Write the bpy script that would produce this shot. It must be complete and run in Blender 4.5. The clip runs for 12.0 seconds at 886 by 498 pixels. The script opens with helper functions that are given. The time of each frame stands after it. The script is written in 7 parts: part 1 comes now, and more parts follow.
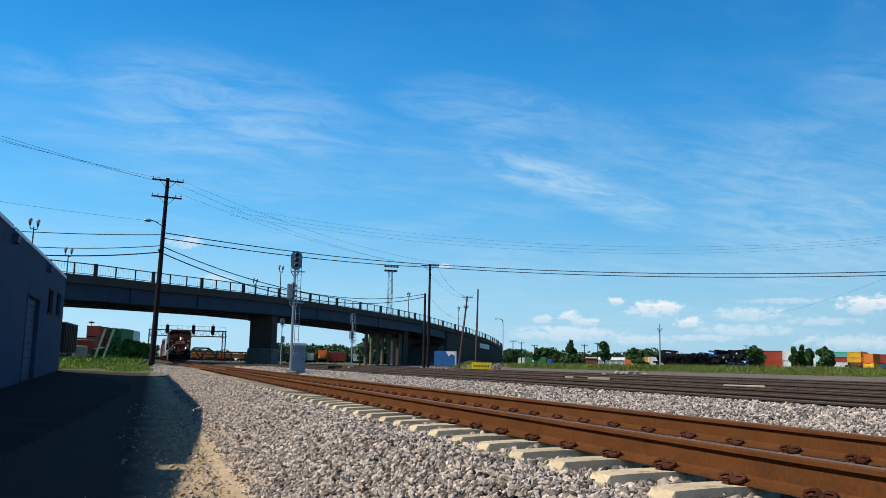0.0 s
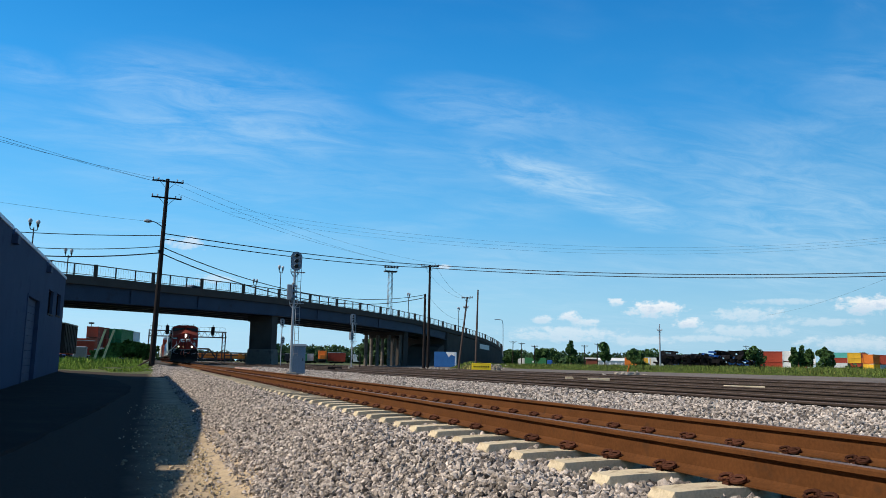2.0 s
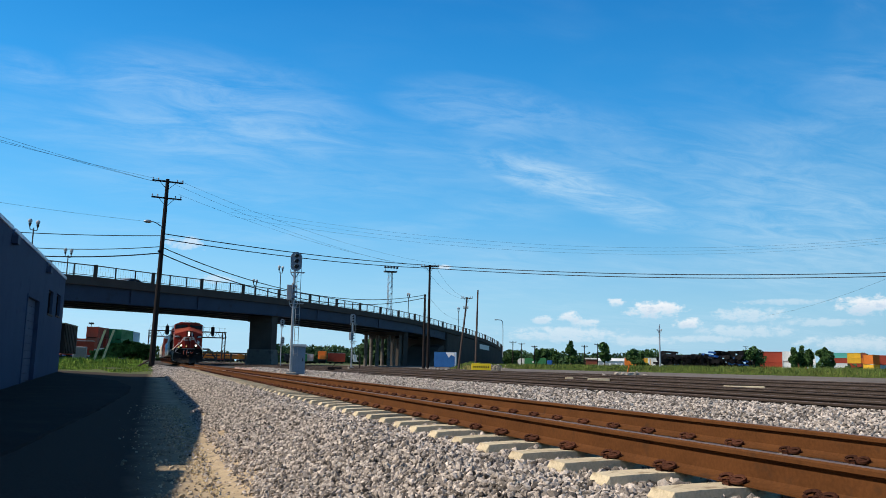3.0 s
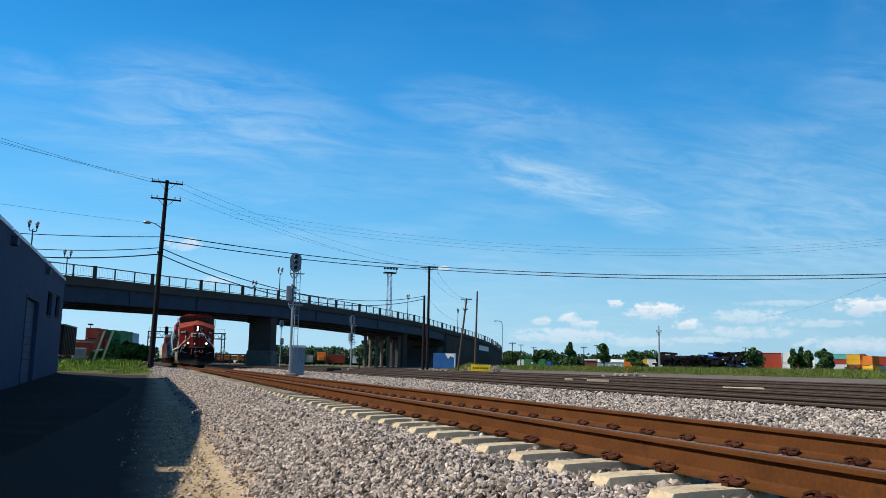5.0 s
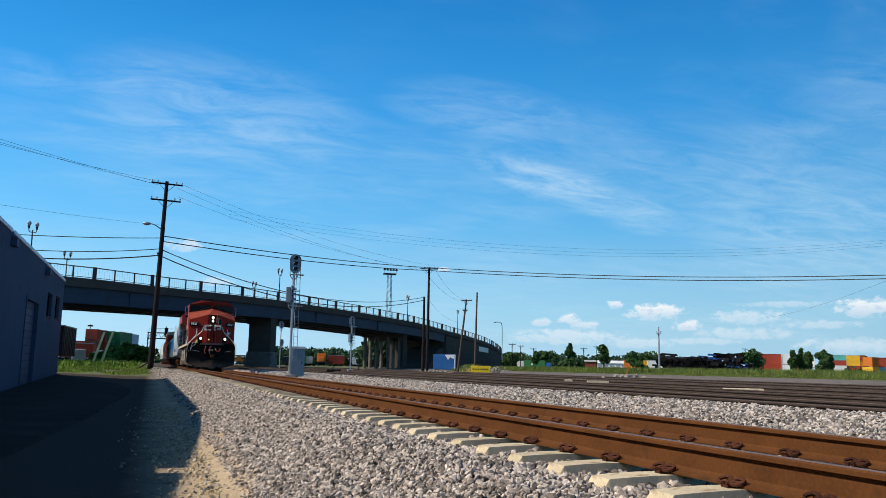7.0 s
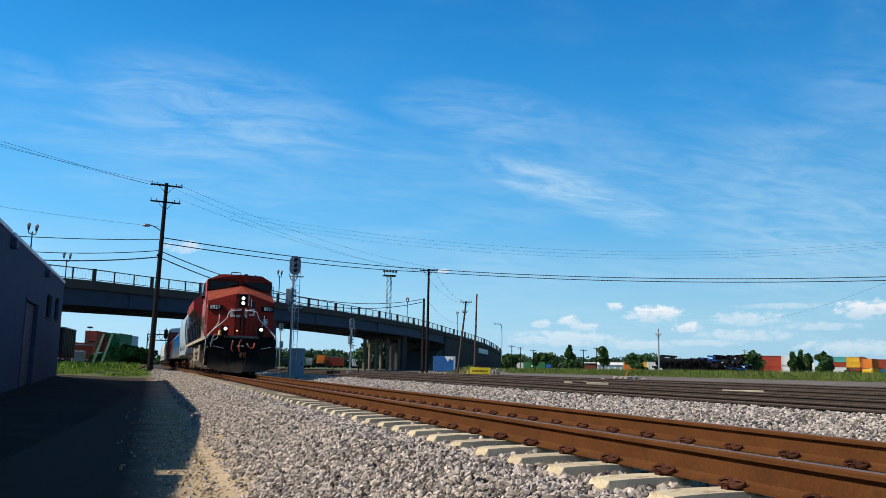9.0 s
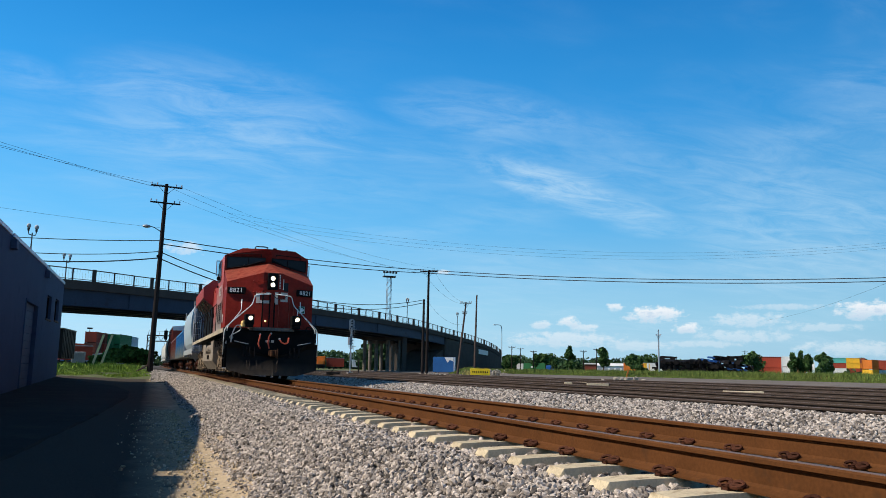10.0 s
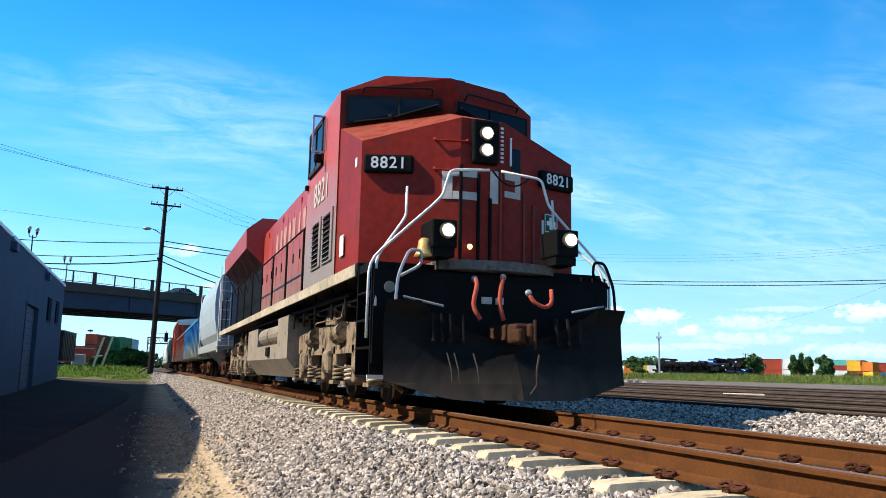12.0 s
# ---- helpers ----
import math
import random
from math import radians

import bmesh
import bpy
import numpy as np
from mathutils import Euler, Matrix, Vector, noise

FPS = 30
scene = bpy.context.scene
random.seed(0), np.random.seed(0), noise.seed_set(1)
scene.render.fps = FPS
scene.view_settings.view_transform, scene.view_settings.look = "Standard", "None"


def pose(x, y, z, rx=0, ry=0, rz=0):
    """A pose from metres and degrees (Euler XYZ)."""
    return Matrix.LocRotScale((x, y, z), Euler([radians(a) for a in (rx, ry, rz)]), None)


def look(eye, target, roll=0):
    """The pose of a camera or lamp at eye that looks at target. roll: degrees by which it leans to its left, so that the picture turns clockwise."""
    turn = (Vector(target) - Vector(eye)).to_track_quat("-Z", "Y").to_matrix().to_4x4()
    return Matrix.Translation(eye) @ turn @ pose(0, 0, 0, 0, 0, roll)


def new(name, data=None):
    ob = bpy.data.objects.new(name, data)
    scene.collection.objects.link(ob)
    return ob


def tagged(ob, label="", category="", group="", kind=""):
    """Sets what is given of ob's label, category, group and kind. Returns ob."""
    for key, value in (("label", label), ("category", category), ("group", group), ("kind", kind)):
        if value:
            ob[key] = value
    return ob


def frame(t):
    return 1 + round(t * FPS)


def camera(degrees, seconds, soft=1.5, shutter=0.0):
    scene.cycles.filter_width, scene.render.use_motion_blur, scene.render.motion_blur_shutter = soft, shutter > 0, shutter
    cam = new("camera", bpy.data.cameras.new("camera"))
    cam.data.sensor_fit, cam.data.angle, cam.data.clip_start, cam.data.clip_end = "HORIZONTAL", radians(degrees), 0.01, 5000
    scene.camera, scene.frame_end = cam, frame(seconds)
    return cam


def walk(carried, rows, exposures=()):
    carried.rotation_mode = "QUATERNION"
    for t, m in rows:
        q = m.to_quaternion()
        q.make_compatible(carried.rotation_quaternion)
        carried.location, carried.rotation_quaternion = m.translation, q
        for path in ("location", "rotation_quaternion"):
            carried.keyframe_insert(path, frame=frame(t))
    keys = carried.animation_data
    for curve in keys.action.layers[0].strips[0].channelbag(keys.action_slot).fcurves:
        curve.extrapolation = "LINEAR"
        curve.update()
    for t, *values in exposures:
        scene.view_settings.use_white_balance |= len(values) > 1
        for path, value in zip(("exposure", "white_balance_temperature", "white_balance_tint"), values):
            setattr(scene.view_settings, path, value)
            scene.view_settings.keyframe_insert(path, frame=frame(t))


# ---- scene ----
# ---------------------------------------------------------------- camera
# World: the near main track runs along +y, tie tops lie at z = 0, the camera stands at the origin's side of it.
cam = camera(57.44, 12.0, soft=0.75)
EYE = Vector((0.0, 0.0, 0.599))


def aim(pitch, yaw, roll=1.135):
    p, a = radians(pitch), radians(yaw)
    return look(EYE, EYE + Vector((math.sin(a) * math.cos(p), math.cos(a) * math.cos(p), math.sin(p))), roll)


walk(cam, [(0.0, aim(8.113, 19.55)), (1.0, aim(8.145, 19.55)), (3.0, aim(8.181, 19.56)), (5.0, aim(8.261, 19.60)),
           (7.0, aim(8.345, 19.61)), (9.0, aim(8.465, 19.63)), (10.0, aim(8.533, 19.63)), (11.0, aim(8.573, 19.63)),
           (11.5, aim(8.615, 19.63)), (12.0, aim(8.694, 19.60))],
     exposures=[(0.0, 0.0), (10.6, 0.0), (11.5, 0.20), (12.0, 0.60)])
# ---------------------------------------------------------------- sky and sun
SUN_UP, SUN_TO = radians(43.0), Vector((-0.9975, 0.07, 0.0)).normalized()


def build_sky():
    world = bpy.data.worlds.new("sky")
    scene.world = world
    world.use_nodes = True
    nt = world.node_tree
    N, K = nt.nodes, nt.links
    N.clear()

    def calc(op, a, b=None, clamp=False):
        n = N.new("ShaderNodeMath")
        n.operation, n.use_clamp = op, clamp
        for i, v in enumerate((a, b)):
            if v is None:
                continue
            if isinstance(v, (int, float)):
                n.inputs[i].default_value = v
            else:
                K.new(v, n.inputs[i])
        return n.outputs[0]

    def smooth(v, lo, hi):
        n = N.new("ShaderNodeMapRange")
        n.interpolation_type = 'SMOOTHSTEP'
        n.inputs[1].default_value, n.inputs[2].default_value = lo, hi
        K.new(v, n.inputs[0])
        return n.outputs[0]

    def mixed(fac, a, b):
        n = N.new("ShaderNodeMix")
        n.data_type = 'RGBA'
        for i, v in ((0, fac), (6, a), (7, b)):
            if isinstance(v, (int, float)):
                n.inputs[i].default_value = v
            elif isinstance(v, tuple):
                n.inputs[i].default_value = (*v, 1)
            else:
                K.new(v, n.inputs[i])
        return n.outputs[2]

    out, bg = N.new("ShaderNodeOutputWorld"), N.new("ShaderNodeBackground")
    sky = N.new("ShaderNodeTexSky")
    sky.sky_type, sky.sun_disc = 'NISHITA', False
    sky.sun_elevation, sky.sun_rotation = SUN_UP, math.atan2(SUN_TO.x, SUN_TO.y)
    sky.ozone_density, sky.dust_density = 3.0, 0.3
    scale = N.new("ShaderNodeVectorMath")
    scale.operation = 'SCALE'
    K.new(sky.outputs[0], scale.inputs[0])
    scale.inputs["Scale"].default_value = 0.07
    tc = N.new("ShaderNodeTexCoord")
    sep = N.new("ShaderNodeSeparateXYZ")
    K.new(tc.outputs["Generated"], sep.inputs[0])
    az = calc('MULTIPLY', calc('ARCTAN2', sep.outputs[0], sep.outputs[1]), 57.2958)
    el = calc('MULTIPLY', calc('ARCSINE', sep.outputs[2]), 57.2958)
    # clear deep blue that pales towards the horizon; overhead darkened to deepen the shade below
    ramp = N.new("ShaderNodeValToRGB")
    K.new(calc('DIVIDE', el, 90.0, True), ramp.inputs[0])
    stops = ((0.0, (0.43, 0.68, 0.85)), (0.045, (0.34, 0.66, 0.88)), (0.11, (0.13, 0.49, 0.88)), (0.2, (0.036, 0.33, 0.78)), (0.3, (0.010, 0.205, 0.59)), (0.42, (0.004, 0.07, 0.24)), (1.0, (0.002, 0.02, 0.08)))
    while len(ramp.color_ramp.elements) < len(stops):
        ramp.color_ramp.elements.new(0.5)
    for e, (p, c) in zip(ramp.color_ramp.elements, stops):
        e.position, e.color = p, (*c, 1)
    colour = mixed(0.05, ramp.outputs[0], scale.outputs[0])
    # the sky brightens towards the sun's side
    toward = calc('ADD', calc('MULTIPLY', sep.outputs[0], SUN_TO.x), calc('MULTIPLY', sep.outputs[1], SUN_TO.y))
    side = N.new("ShaderNodeVectorMath")
    side.operation = 'SCALE'
    K.new(colour, side.inputs[0])
    K.new(calc('ADD', calc('MULTIPLY', toward, 0.26), 1.10), side.inputs["Scale"])
    colour = side.outputs[0]

    # thin streaked high cloud, drawn out across the wind
    flat = N.new("ShaderNodeCombineXYZ")
    inv = calc('ADD', sep.outputs[2], 0.12)
    K.new(calc('DIVIDE', sep.outputs[0], inv), flat.inputs[0])
    K.new(calc('DIVIDE', sep.outputs[1], inv), flat.inputs[1])

    def streaks(turn, sx, sy, detail, rough, shift):
        mp = N.new("ShaderNodeMapping")
        mp.inputs["Rotation"].default_value = (0, 0, radians(turn))
        mp.inputs["Scale"].default_value = (sx, sy, 1)
        mp.inputs["Location"].default_value = (shift, shift * 0.7, 0)
        K.new(flat.outputs[0], mp.inputs[0])
        nz = N.new("ShaderNodeTexNoise")
        nz.inputs["Scale"].default_value, nz.inputs["Detail"].default_value, nz.inputs["Roughness"].default_value = 1.0, detail, rough
        nz.inputs["Distortion"].default_value = 0.6
        K.new(mp.outputs[0], nz.inputs["Vector"])
        return nz.outputs[0]

    big, fine = streaks(25, 0.7, 1.0, 4, 0.55, 3.1), streaks(20, 3.2, 6.6, 10, 0.68, 1.7)

    def patch(a, hw, e, hh, lean=0.0):
        """Soft ellipse of sky round an azimuth and a height, in degrees: 1 in its middle, 0 at its edge."""
        dx = calc('SUBTRACT', az, a)
        dy = calc('SUBTRACT', el, e)
        if lean:
            dy = calc('SUBTRACT', dy, calc('MULTIPLY', dx, lean))
        x2 = calc('POWER', calc('ABSOLUTE', calc('DIVIDE', dx, hw)), 2.0)
        y2 = calc('POWER', calc('ABSOLUTE', calc('DIVIDE', dy, hh)), 2.0)
        return calc('SUBTRACT', 1.0, calc('ADD', x2, y2))

    cover = calc('MULTIPLY', smooth(big, 0.38, 0.68), 0.45)
    for a, hw, e, hh, lean, amount in ((-9, 5, 17.8, 1.6, -0.1, 0.5), (3.5, 12, 17.3, 4.5, -0.05, 0.75), (22, 8.5, 18.2, 2.6, -0.1, 0.6), (29.5, 8.5, 12.2, 1.6, -0.33, 1.15), (34.5, 4.5, 10.0, 1.0, -0.1, 0.8),
                                       (44, 10, 9.0, 5.0, 0.0, 0.7), (26.0, 3.5, 13.3, 0.6, -0.2, 0.8)):
        cover = calc('MAXIMUM', cover, calc('MULTIPLY', smooth(calc('ADD', patch(a, hw, e, hh, lean), calc('MULTIPLY', calc('SUBTRACT', big, 0.5), 3.0)), -0.25, 1.1), amount))
    wisps = calc('MULTIPLY', cover, smooth(fine, 0.24, 0.78), True)
    colour = mixed(calc('MULTIPLY', wisps, 0.58), colour, (0.62, 0.82, 0.96))

    # small fair-weather clouds low over the horizon
    pos = N.new("ShaderNodeCombineXYZ")
    K.new(az, pos.inputs[0])
    K.new(calc('MULTIPLY', el, 1.6), pos.inputs[1])
    puff = N.new("ShaderNodeTexNoise")
    puff.inputs["Scale"].default_value, puff.inputs["Detail"].default_value, puff.inputs["Roughness"].default_value = 1.1, 9, 0.66
    K.new(pos.outputs[0], puff.inputs["Vector"])
    rag = calc('MULTIPLY', calc('SUBTRACT', puff.outputs[0], 0.5), 4.6)
    heap, under = None, None
    for a, hw, e, hh, amount in PUFFS:
        d = calc('ADD', patch(a, hw, e, hh), rag)
        body = calc('MULTIPLY', smooth(d, -0.1, 1.15), amount)
        low = calc('MULTIPLY', smooth(calc('ADD', d, calc('MULTIPLY', calc('SUBTRACT', e, el), 1.0 / hh)), 0.2, 1.9), amount)
        heap = body if heap is None else calc('MAXIMUM', heap, body)
        under = low if under is None else calc('MAXIMUM', under, low)
    tone = mixed(under, (0.92, 0.95, 0.98), (0.55, 0.70, 0.85))
    colour = mixed(heap, colour, tone)
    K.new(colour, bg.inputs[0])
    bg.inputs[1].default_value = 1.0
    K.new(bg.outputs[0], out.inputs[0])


PUFFS = ((34.36, 2.1, 4.05, 0.66, 1.0), (36.5, 1.3, 3.1, 0.40, 0.9), (47.6, 2.3, 4.25, 0.66, 1.0), (31.8, 0.7, 4.48, 0.36, 0.8), (28.55, 1.0, 3.47, 0.46, 0.8),
         (26.7, 0.8, 3.3, 0.36, 0.6), (29.4, 1.2, 3.1, 0.36, 0.6), (1.8, 1.3, 7.82, 0.5, 0.6), (3.8, 1.4, 5.5, 0.36, 0.5), (19.7, 0.5, 6.9, 0.22, 0.8),
         (40.4, 2.8, 3.7, 0.5, 0.5), (40.0, 3.6, 2.6, 0.45, 0.4), (28.3, 4.5, 2.3, 0.6, 0.5), (47.0, 4.0, 1.9, 0.5, 0.45), (33.0, 3.0, 1.9, 0.4, 0.35),
         (42.6, 3.2, 4.55, 0.22, 0.35), (37.6, 3.0, 2.1, 0.3, 0.35), (44.5, 3.0, 3.2, 0.3, 0.35))
build_sky()
sun = new("sun", bpy.data.lights.new("sun", 'SUN'))
sun.data.energy, sun.data.angle, sun.data.color = 5.0, radians(0.53), (1.0, 0.89, 0.74)
sun.matrix_world = look((0, 0, 50), Vector((0, 0, 50)) - (SUN_TO * math.cos(SUN_UP) + Vector((0, 0, math.sin(SUN_UP)))))
# ---------------------------------------------------------------- materials
def surf(name, base, rough=0.7, metal=0.0, vary=0.25, scale=2.0, fine=30.0, bump=0.15, dirt=None, dirt_at=0.55,
         rand=0.0, island=False, bump_dist=0.02, spec=0.12):
    """Colour with coarse and fine variation, an optional second colour in worn patches, and a fine relief."""
    m = bpy.data.materials.new(name)
    m.use_nodes = True
    nt = m.node_tree
    N, K = nt.nodes, nt.links
    bs = N["Principled BSDF"]
    bs.inputs["Roughness"].default_value = rough
    bs.inputs["Metallic"].default_value = metal
    bs.inputs["Specular IOR Level"].default_value = spec
    tc = N.new("ShaderNodeTexCoord")

    def noise_at(s, detail=4.0):
        n = N.new("ShaderNodeTexNoise")
        n.inputs["Scale"].default_value = s
        n.inputs["Detail"].default_value = detail
        K.new(tc.outputs["Object"], n.inputs["Vector"])
        return n

    coarse, small = noise_at(scale), noise_at(fine, 3.0)
    add = N.new("ShaderNodeMath")
    add.operation = 'ADD'
    K.new(coarse.outputs[0], add.inputs[0])
    K.new(small.outputs[0], add.inputs[1])
    rng = N.new("ShaderNodeMapRange")
    rng.inputs[1].default_value, rng.inputs[2].default_value = 0.6, 1.4
    rng.inputs[3].default_value, rng.inputs[4].default_value = 1 - vary, 1 + vary
    K.new(add.outputs[0], rng.inputs[0])
    value = rng.outputs[0]
    if rand:
        if island:
            src = N.new("ShaderNodeNewGeometry").outputs["Random Per Island"]
        else:
            src = N.new("ShaderNodeObjectInfo").outputs["Random"]
        r2 = N.new("ShaderNodeMapRange")
        r2.inputs[3].default_value, r2.inputs[4].default_value = 1 - rand, 1 + rand
        K.new(src, r2.inputs[0])
        mul = N.new("ShaderNodeMath")
        mul.operation = 'MULTIPLY'
        K.new(value, mul.inputs[0])
        K.new(r2.outputs[0], mul.inputs[1])
        value = mul.outputs[0]
    col = N.new("ShaderNodeMix")
    col.data_type, col.blend_type = 'RGBA', 'MULTIPLY'
    col.inputs[0].default_value = 1.0
    col.inputs[6].default_value = (*base, 1)
    K.new(value, col.inputs[7])
    result = col.outputs[2]
    if dirt:
        patch = noise_at(scale * 2.3, 6.0)
        r3 = N.new("ShaderNodeMapRange")
        r3.inputs[1].default_value, r3.inputs[2].default_value = dirt_at, dirt_at + 0.12
        K.new(patch.outputs[0], r3.inputs[0])
        mix = N.new("ShaderNodeMix")
        mix.data_type = 'RGBA'
        mix.inputs[7].default_value = (*dirt, 1)
        K.new(r3.outputs[0], mix.inputs[0])
        K.new(result, mix.inputs[6])
        result = mix.outputs[2]
    K.new(result, bs.inputs["Base Color"])
    if bump:
        b = N.new("ShaderNodeBump")
        b.inputs["Strength"].default_value = bump
        b.inputs["Distance"].default_value = bump_dist
        K.new(small.outputs[0], b.inputs["Height"])
        K.new(b.outputs[0], bs.inputs["Normal"])
    return m


def dusty(name, base, dust, low, high, rough=0.45, keep=0.45):
    """Paint with road dust thrown up on to its lower parts, streaked upwards."""
    m = surf(name, base, rough=rough, vary=0.22, scale=1.3, fine=14, bump=0.06, spec=0.3)
    nt = m.node_tree
    N, K = nt.nodes, nt.links
    bs = N["Principled BSDF"]
    link = bs.inputs["Base Color"].links[0]
    paint = link.from_socket
    K.remove(link)
    tc = N.new("ShaderNodeTexCoord")
    sep = N.new("ShaderNodeSeparateXYZ")
    K.new(tc.outputs["Object"], sep.inputs[0])
    mp = N.new("ShaderNodeMapping")
    mp.inputs["Scale"].default_value = (2.5, 2.5, 0.5)
    K.new(tc.outputs["Object"], mp.inputs[0])
    nz = N.new("ShaderNodeTexNoise")
    nz.inputs["Scale"].default_value = 2.0
    nz.inputs["Detail"].default_value = 6.0
    K.new(mp.outputs[0], nz.inputs["Vector"])
    h = N.new("ShaderNodeMapRange")
    h.inputs[1].default_value, h.inputs[2].default_value = low, high
    h.inputs[3].default_value, h.inputs[4].default_value = 1.25, 0.0
    K.new(sep.outputs[2], h.inputs[0])
    mul = N.new("ShaderNodeMath")
    mul.operation, mul.use_clamp = 'MULTIPLY', True
    K.new(h.outputs[0], mul.inputs[0])
    r = N.new("ShaderNodeMapRange")
    r.inputs[1].default_value, r.inputs[2].default_value = 0.3, 0.6
    r.inputs[3].default_value, r.inputs[4].default_value = keep, 1.0
    K.new(nz.outputs[0], r.inputs[0])
    K.new(r.outputs[0], mul.inputs[1])
    mix = N.new("ShaderNodeMix")
    mix.data_type = 'RGBA'
    mix.inputs[7].default_value = (*dust, 1)
    K.new(mul.outputs[0], mix.inputs[0])
    K.new(paint, mix.inputs[6])
    K.new(mix.outputs[2], bs.inputs["Base Color"])
    return m


def glow(name, color, strength):
    m = bpy.data.materials.new(name)
    m.use_nodes = True
    b = m.node_tree.nodes["Principled BSDF"]
    b.inputs["Base Color"].default_value = (0.9, 0.88, 0.8, 1)
    b.inputs["Emission Color"].default_value = (*color, 1)
    b.inputs["Emission Strength"].default_value = strength
    return m


def glass(name, color=(0.02, 0.03, 0.04), rough=0.04):
    return surf(name, color, rough=rough, vary=0.1, bump=0.0, spec=0.14)


def clear_glass(name, color):
    m = bpy.data.materials.new(name)
    m.use_nodes = True
    b = m.node_tree.nodes["Principled BSDF"]
    b.inputs["Base Color"].default_value = (*color, 1)
    b.inputs["Roughness"].default_value = 0.05
    b.inputs["Transmission Weight"].default_value = 1.0
    b.inputs["IOR"].default_value = 1.1
    return m


M_CLEAR = clear_glass("tinted_clear_glass", (0.62, 0.76, 0.84))
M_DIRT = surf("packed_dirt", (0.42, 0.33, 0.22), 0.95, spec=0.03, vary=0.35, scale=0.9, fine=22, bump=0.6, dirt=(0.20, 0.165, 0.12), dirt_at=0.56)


def shade_dirt(m, shade_tint, x0, x1):
    """Warehouse shade put into the apron-side dirt colour, its edge frayed by noise and scattered blots."""
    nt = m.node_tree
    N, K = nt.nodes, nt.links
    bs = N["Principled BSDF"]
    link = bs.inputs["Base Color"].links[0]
    unshaded = link.from_socket
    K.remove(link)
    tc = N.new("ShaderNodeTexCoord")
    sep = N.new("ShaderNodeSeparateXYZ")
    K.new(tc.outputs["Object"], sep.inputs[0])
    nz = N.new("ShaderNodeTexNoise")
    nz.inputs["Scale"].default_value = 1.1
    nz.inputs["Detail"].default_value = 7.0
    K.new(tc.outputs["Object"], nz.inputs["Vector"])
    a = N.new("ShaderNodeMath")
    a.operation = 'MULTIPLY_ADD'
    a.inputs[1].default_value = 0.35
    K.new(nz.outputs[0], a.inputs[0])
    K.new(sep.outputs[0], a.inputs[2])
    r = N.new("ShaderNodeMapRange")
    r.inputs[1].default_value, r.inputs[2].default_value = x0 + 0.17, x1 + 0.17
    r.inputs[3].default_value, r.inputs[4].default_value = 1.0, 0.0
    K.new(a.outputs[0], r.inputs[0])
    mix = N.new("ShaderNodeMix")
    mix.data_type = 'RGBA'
    mix.inputs[7].default_value = (*shade_tint, 1)
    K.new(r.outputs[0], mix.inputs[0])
    K.new(unshaded, mix.inputs[6])
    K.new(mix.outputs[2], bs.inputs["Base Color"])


# the wall's shadow on the tan dirt, painted in as a dark tint
shade_dirt(M_DIRT, (0.06, 0.05, 0.042), -0.2, 0.6)
M_GLOBE = surf("dusty_white_glass", (0.42, 0.44, 0.46), 0.4, vary=0.15, scale=3, fine=20)
M_DARKDIRT = surf("oily_dirt", (0.115, 0.10, 0.085), 0.95, vary=0.4, scale=0.6, fine=18, bump=0.5, dirt=(0.07, 0.06, 0.05), dirt_at=0.54, spec=0.03)
M_ASPHALT = surf("worn_asphalt", (0.035, 0.032, 0.03), 0.95, spec=0.03, vary=0.3, scale=0.5, fine=40, bump=0.4, dirt=(0.045, 0.04, 0.034), dirt_at=0.55)
# bed darkened beneath the stones: the shade in their gaps put into its colour
M_BALLAST = surf("ballast_bed", (0.09, 0.082, 0.075), 0.95, vary=0.55, scale=6, fine=24, bump=1.0, bump_dist=0.05)
M_CINDER = surf("yard_cinder", (0.165, 0.143, 0.123), 0.95, vary=0.4, scale=0.35, fine=9, bump=0.7, dirt=(0.09, 0.08, 0.07), dirt_at=0.56)
M_SOIL = surf("field_soil", (0.10, 0.115, 0.05), 0.95, vary=0.4, scale=0.15, fine=3, bump=0.5)
M_STONE = surf("ballast_stone", (0.355, 0.312, 0.275), 0.9, vary=0.5, scale=14, fine=90, bump=0.35, rand=0.8, island=True, bump_dist=0.004)
M_PEBBLE = surf("tan_pebble", (0.40, 0.32, 0.22), 0.95, vary=0.3, scale=14, fine=90, bump=0.2, rand=0.4, island=True)
M_STRAW = surf("dry_straw", (0.52, 0.38, 0.12), 0.9, vary=0.3, rand=0.3, island=True, bump=0.0)
M_TIE = surf("tie_concrete", (0.54, 0.46, 0.32), 0.9, vary=0.22, scale=5, fine=60, bump=0.3, dirt=(0.30, 0.235, 0.155), dirt_at=0.56, rand=0.12, bump_dist=0.006)
M_WOODTIE = surf("creosoted_timber", (0.06, 0.054, 0.048), 0.9, vary=0.4, scale=3, fine=20, bump=0.4, rand=0.3)
M_RUST = surf("rusted_rail", (0.105, 0.041, 0.013), 0.85, vary=0.28, scale=3, fine=45, bump=0.25, dirt=(0.07, 0.032, 0.014), dirt_at=0.6, bump_dist=0.004)
M_DARKRAIL = surf("dark_rail", (0.056, 0.042, 0.034), 0.7, vary=0.3, scale=3, fine=30, bump=0.2)
M_RAILTOP = surf("polished_railhead", (0.22, 0.145, 0.11), 0.55, metal=0.35, vary=0.15, scale=4, fine=60, bump=0.03)
M_CLIP = surf("rusty_clip", (0.075, 0.028, 0.016), 0.75, metal=0.2, vary=0.4, scale=20, fine=90, bump=0.3, rand=0.3)
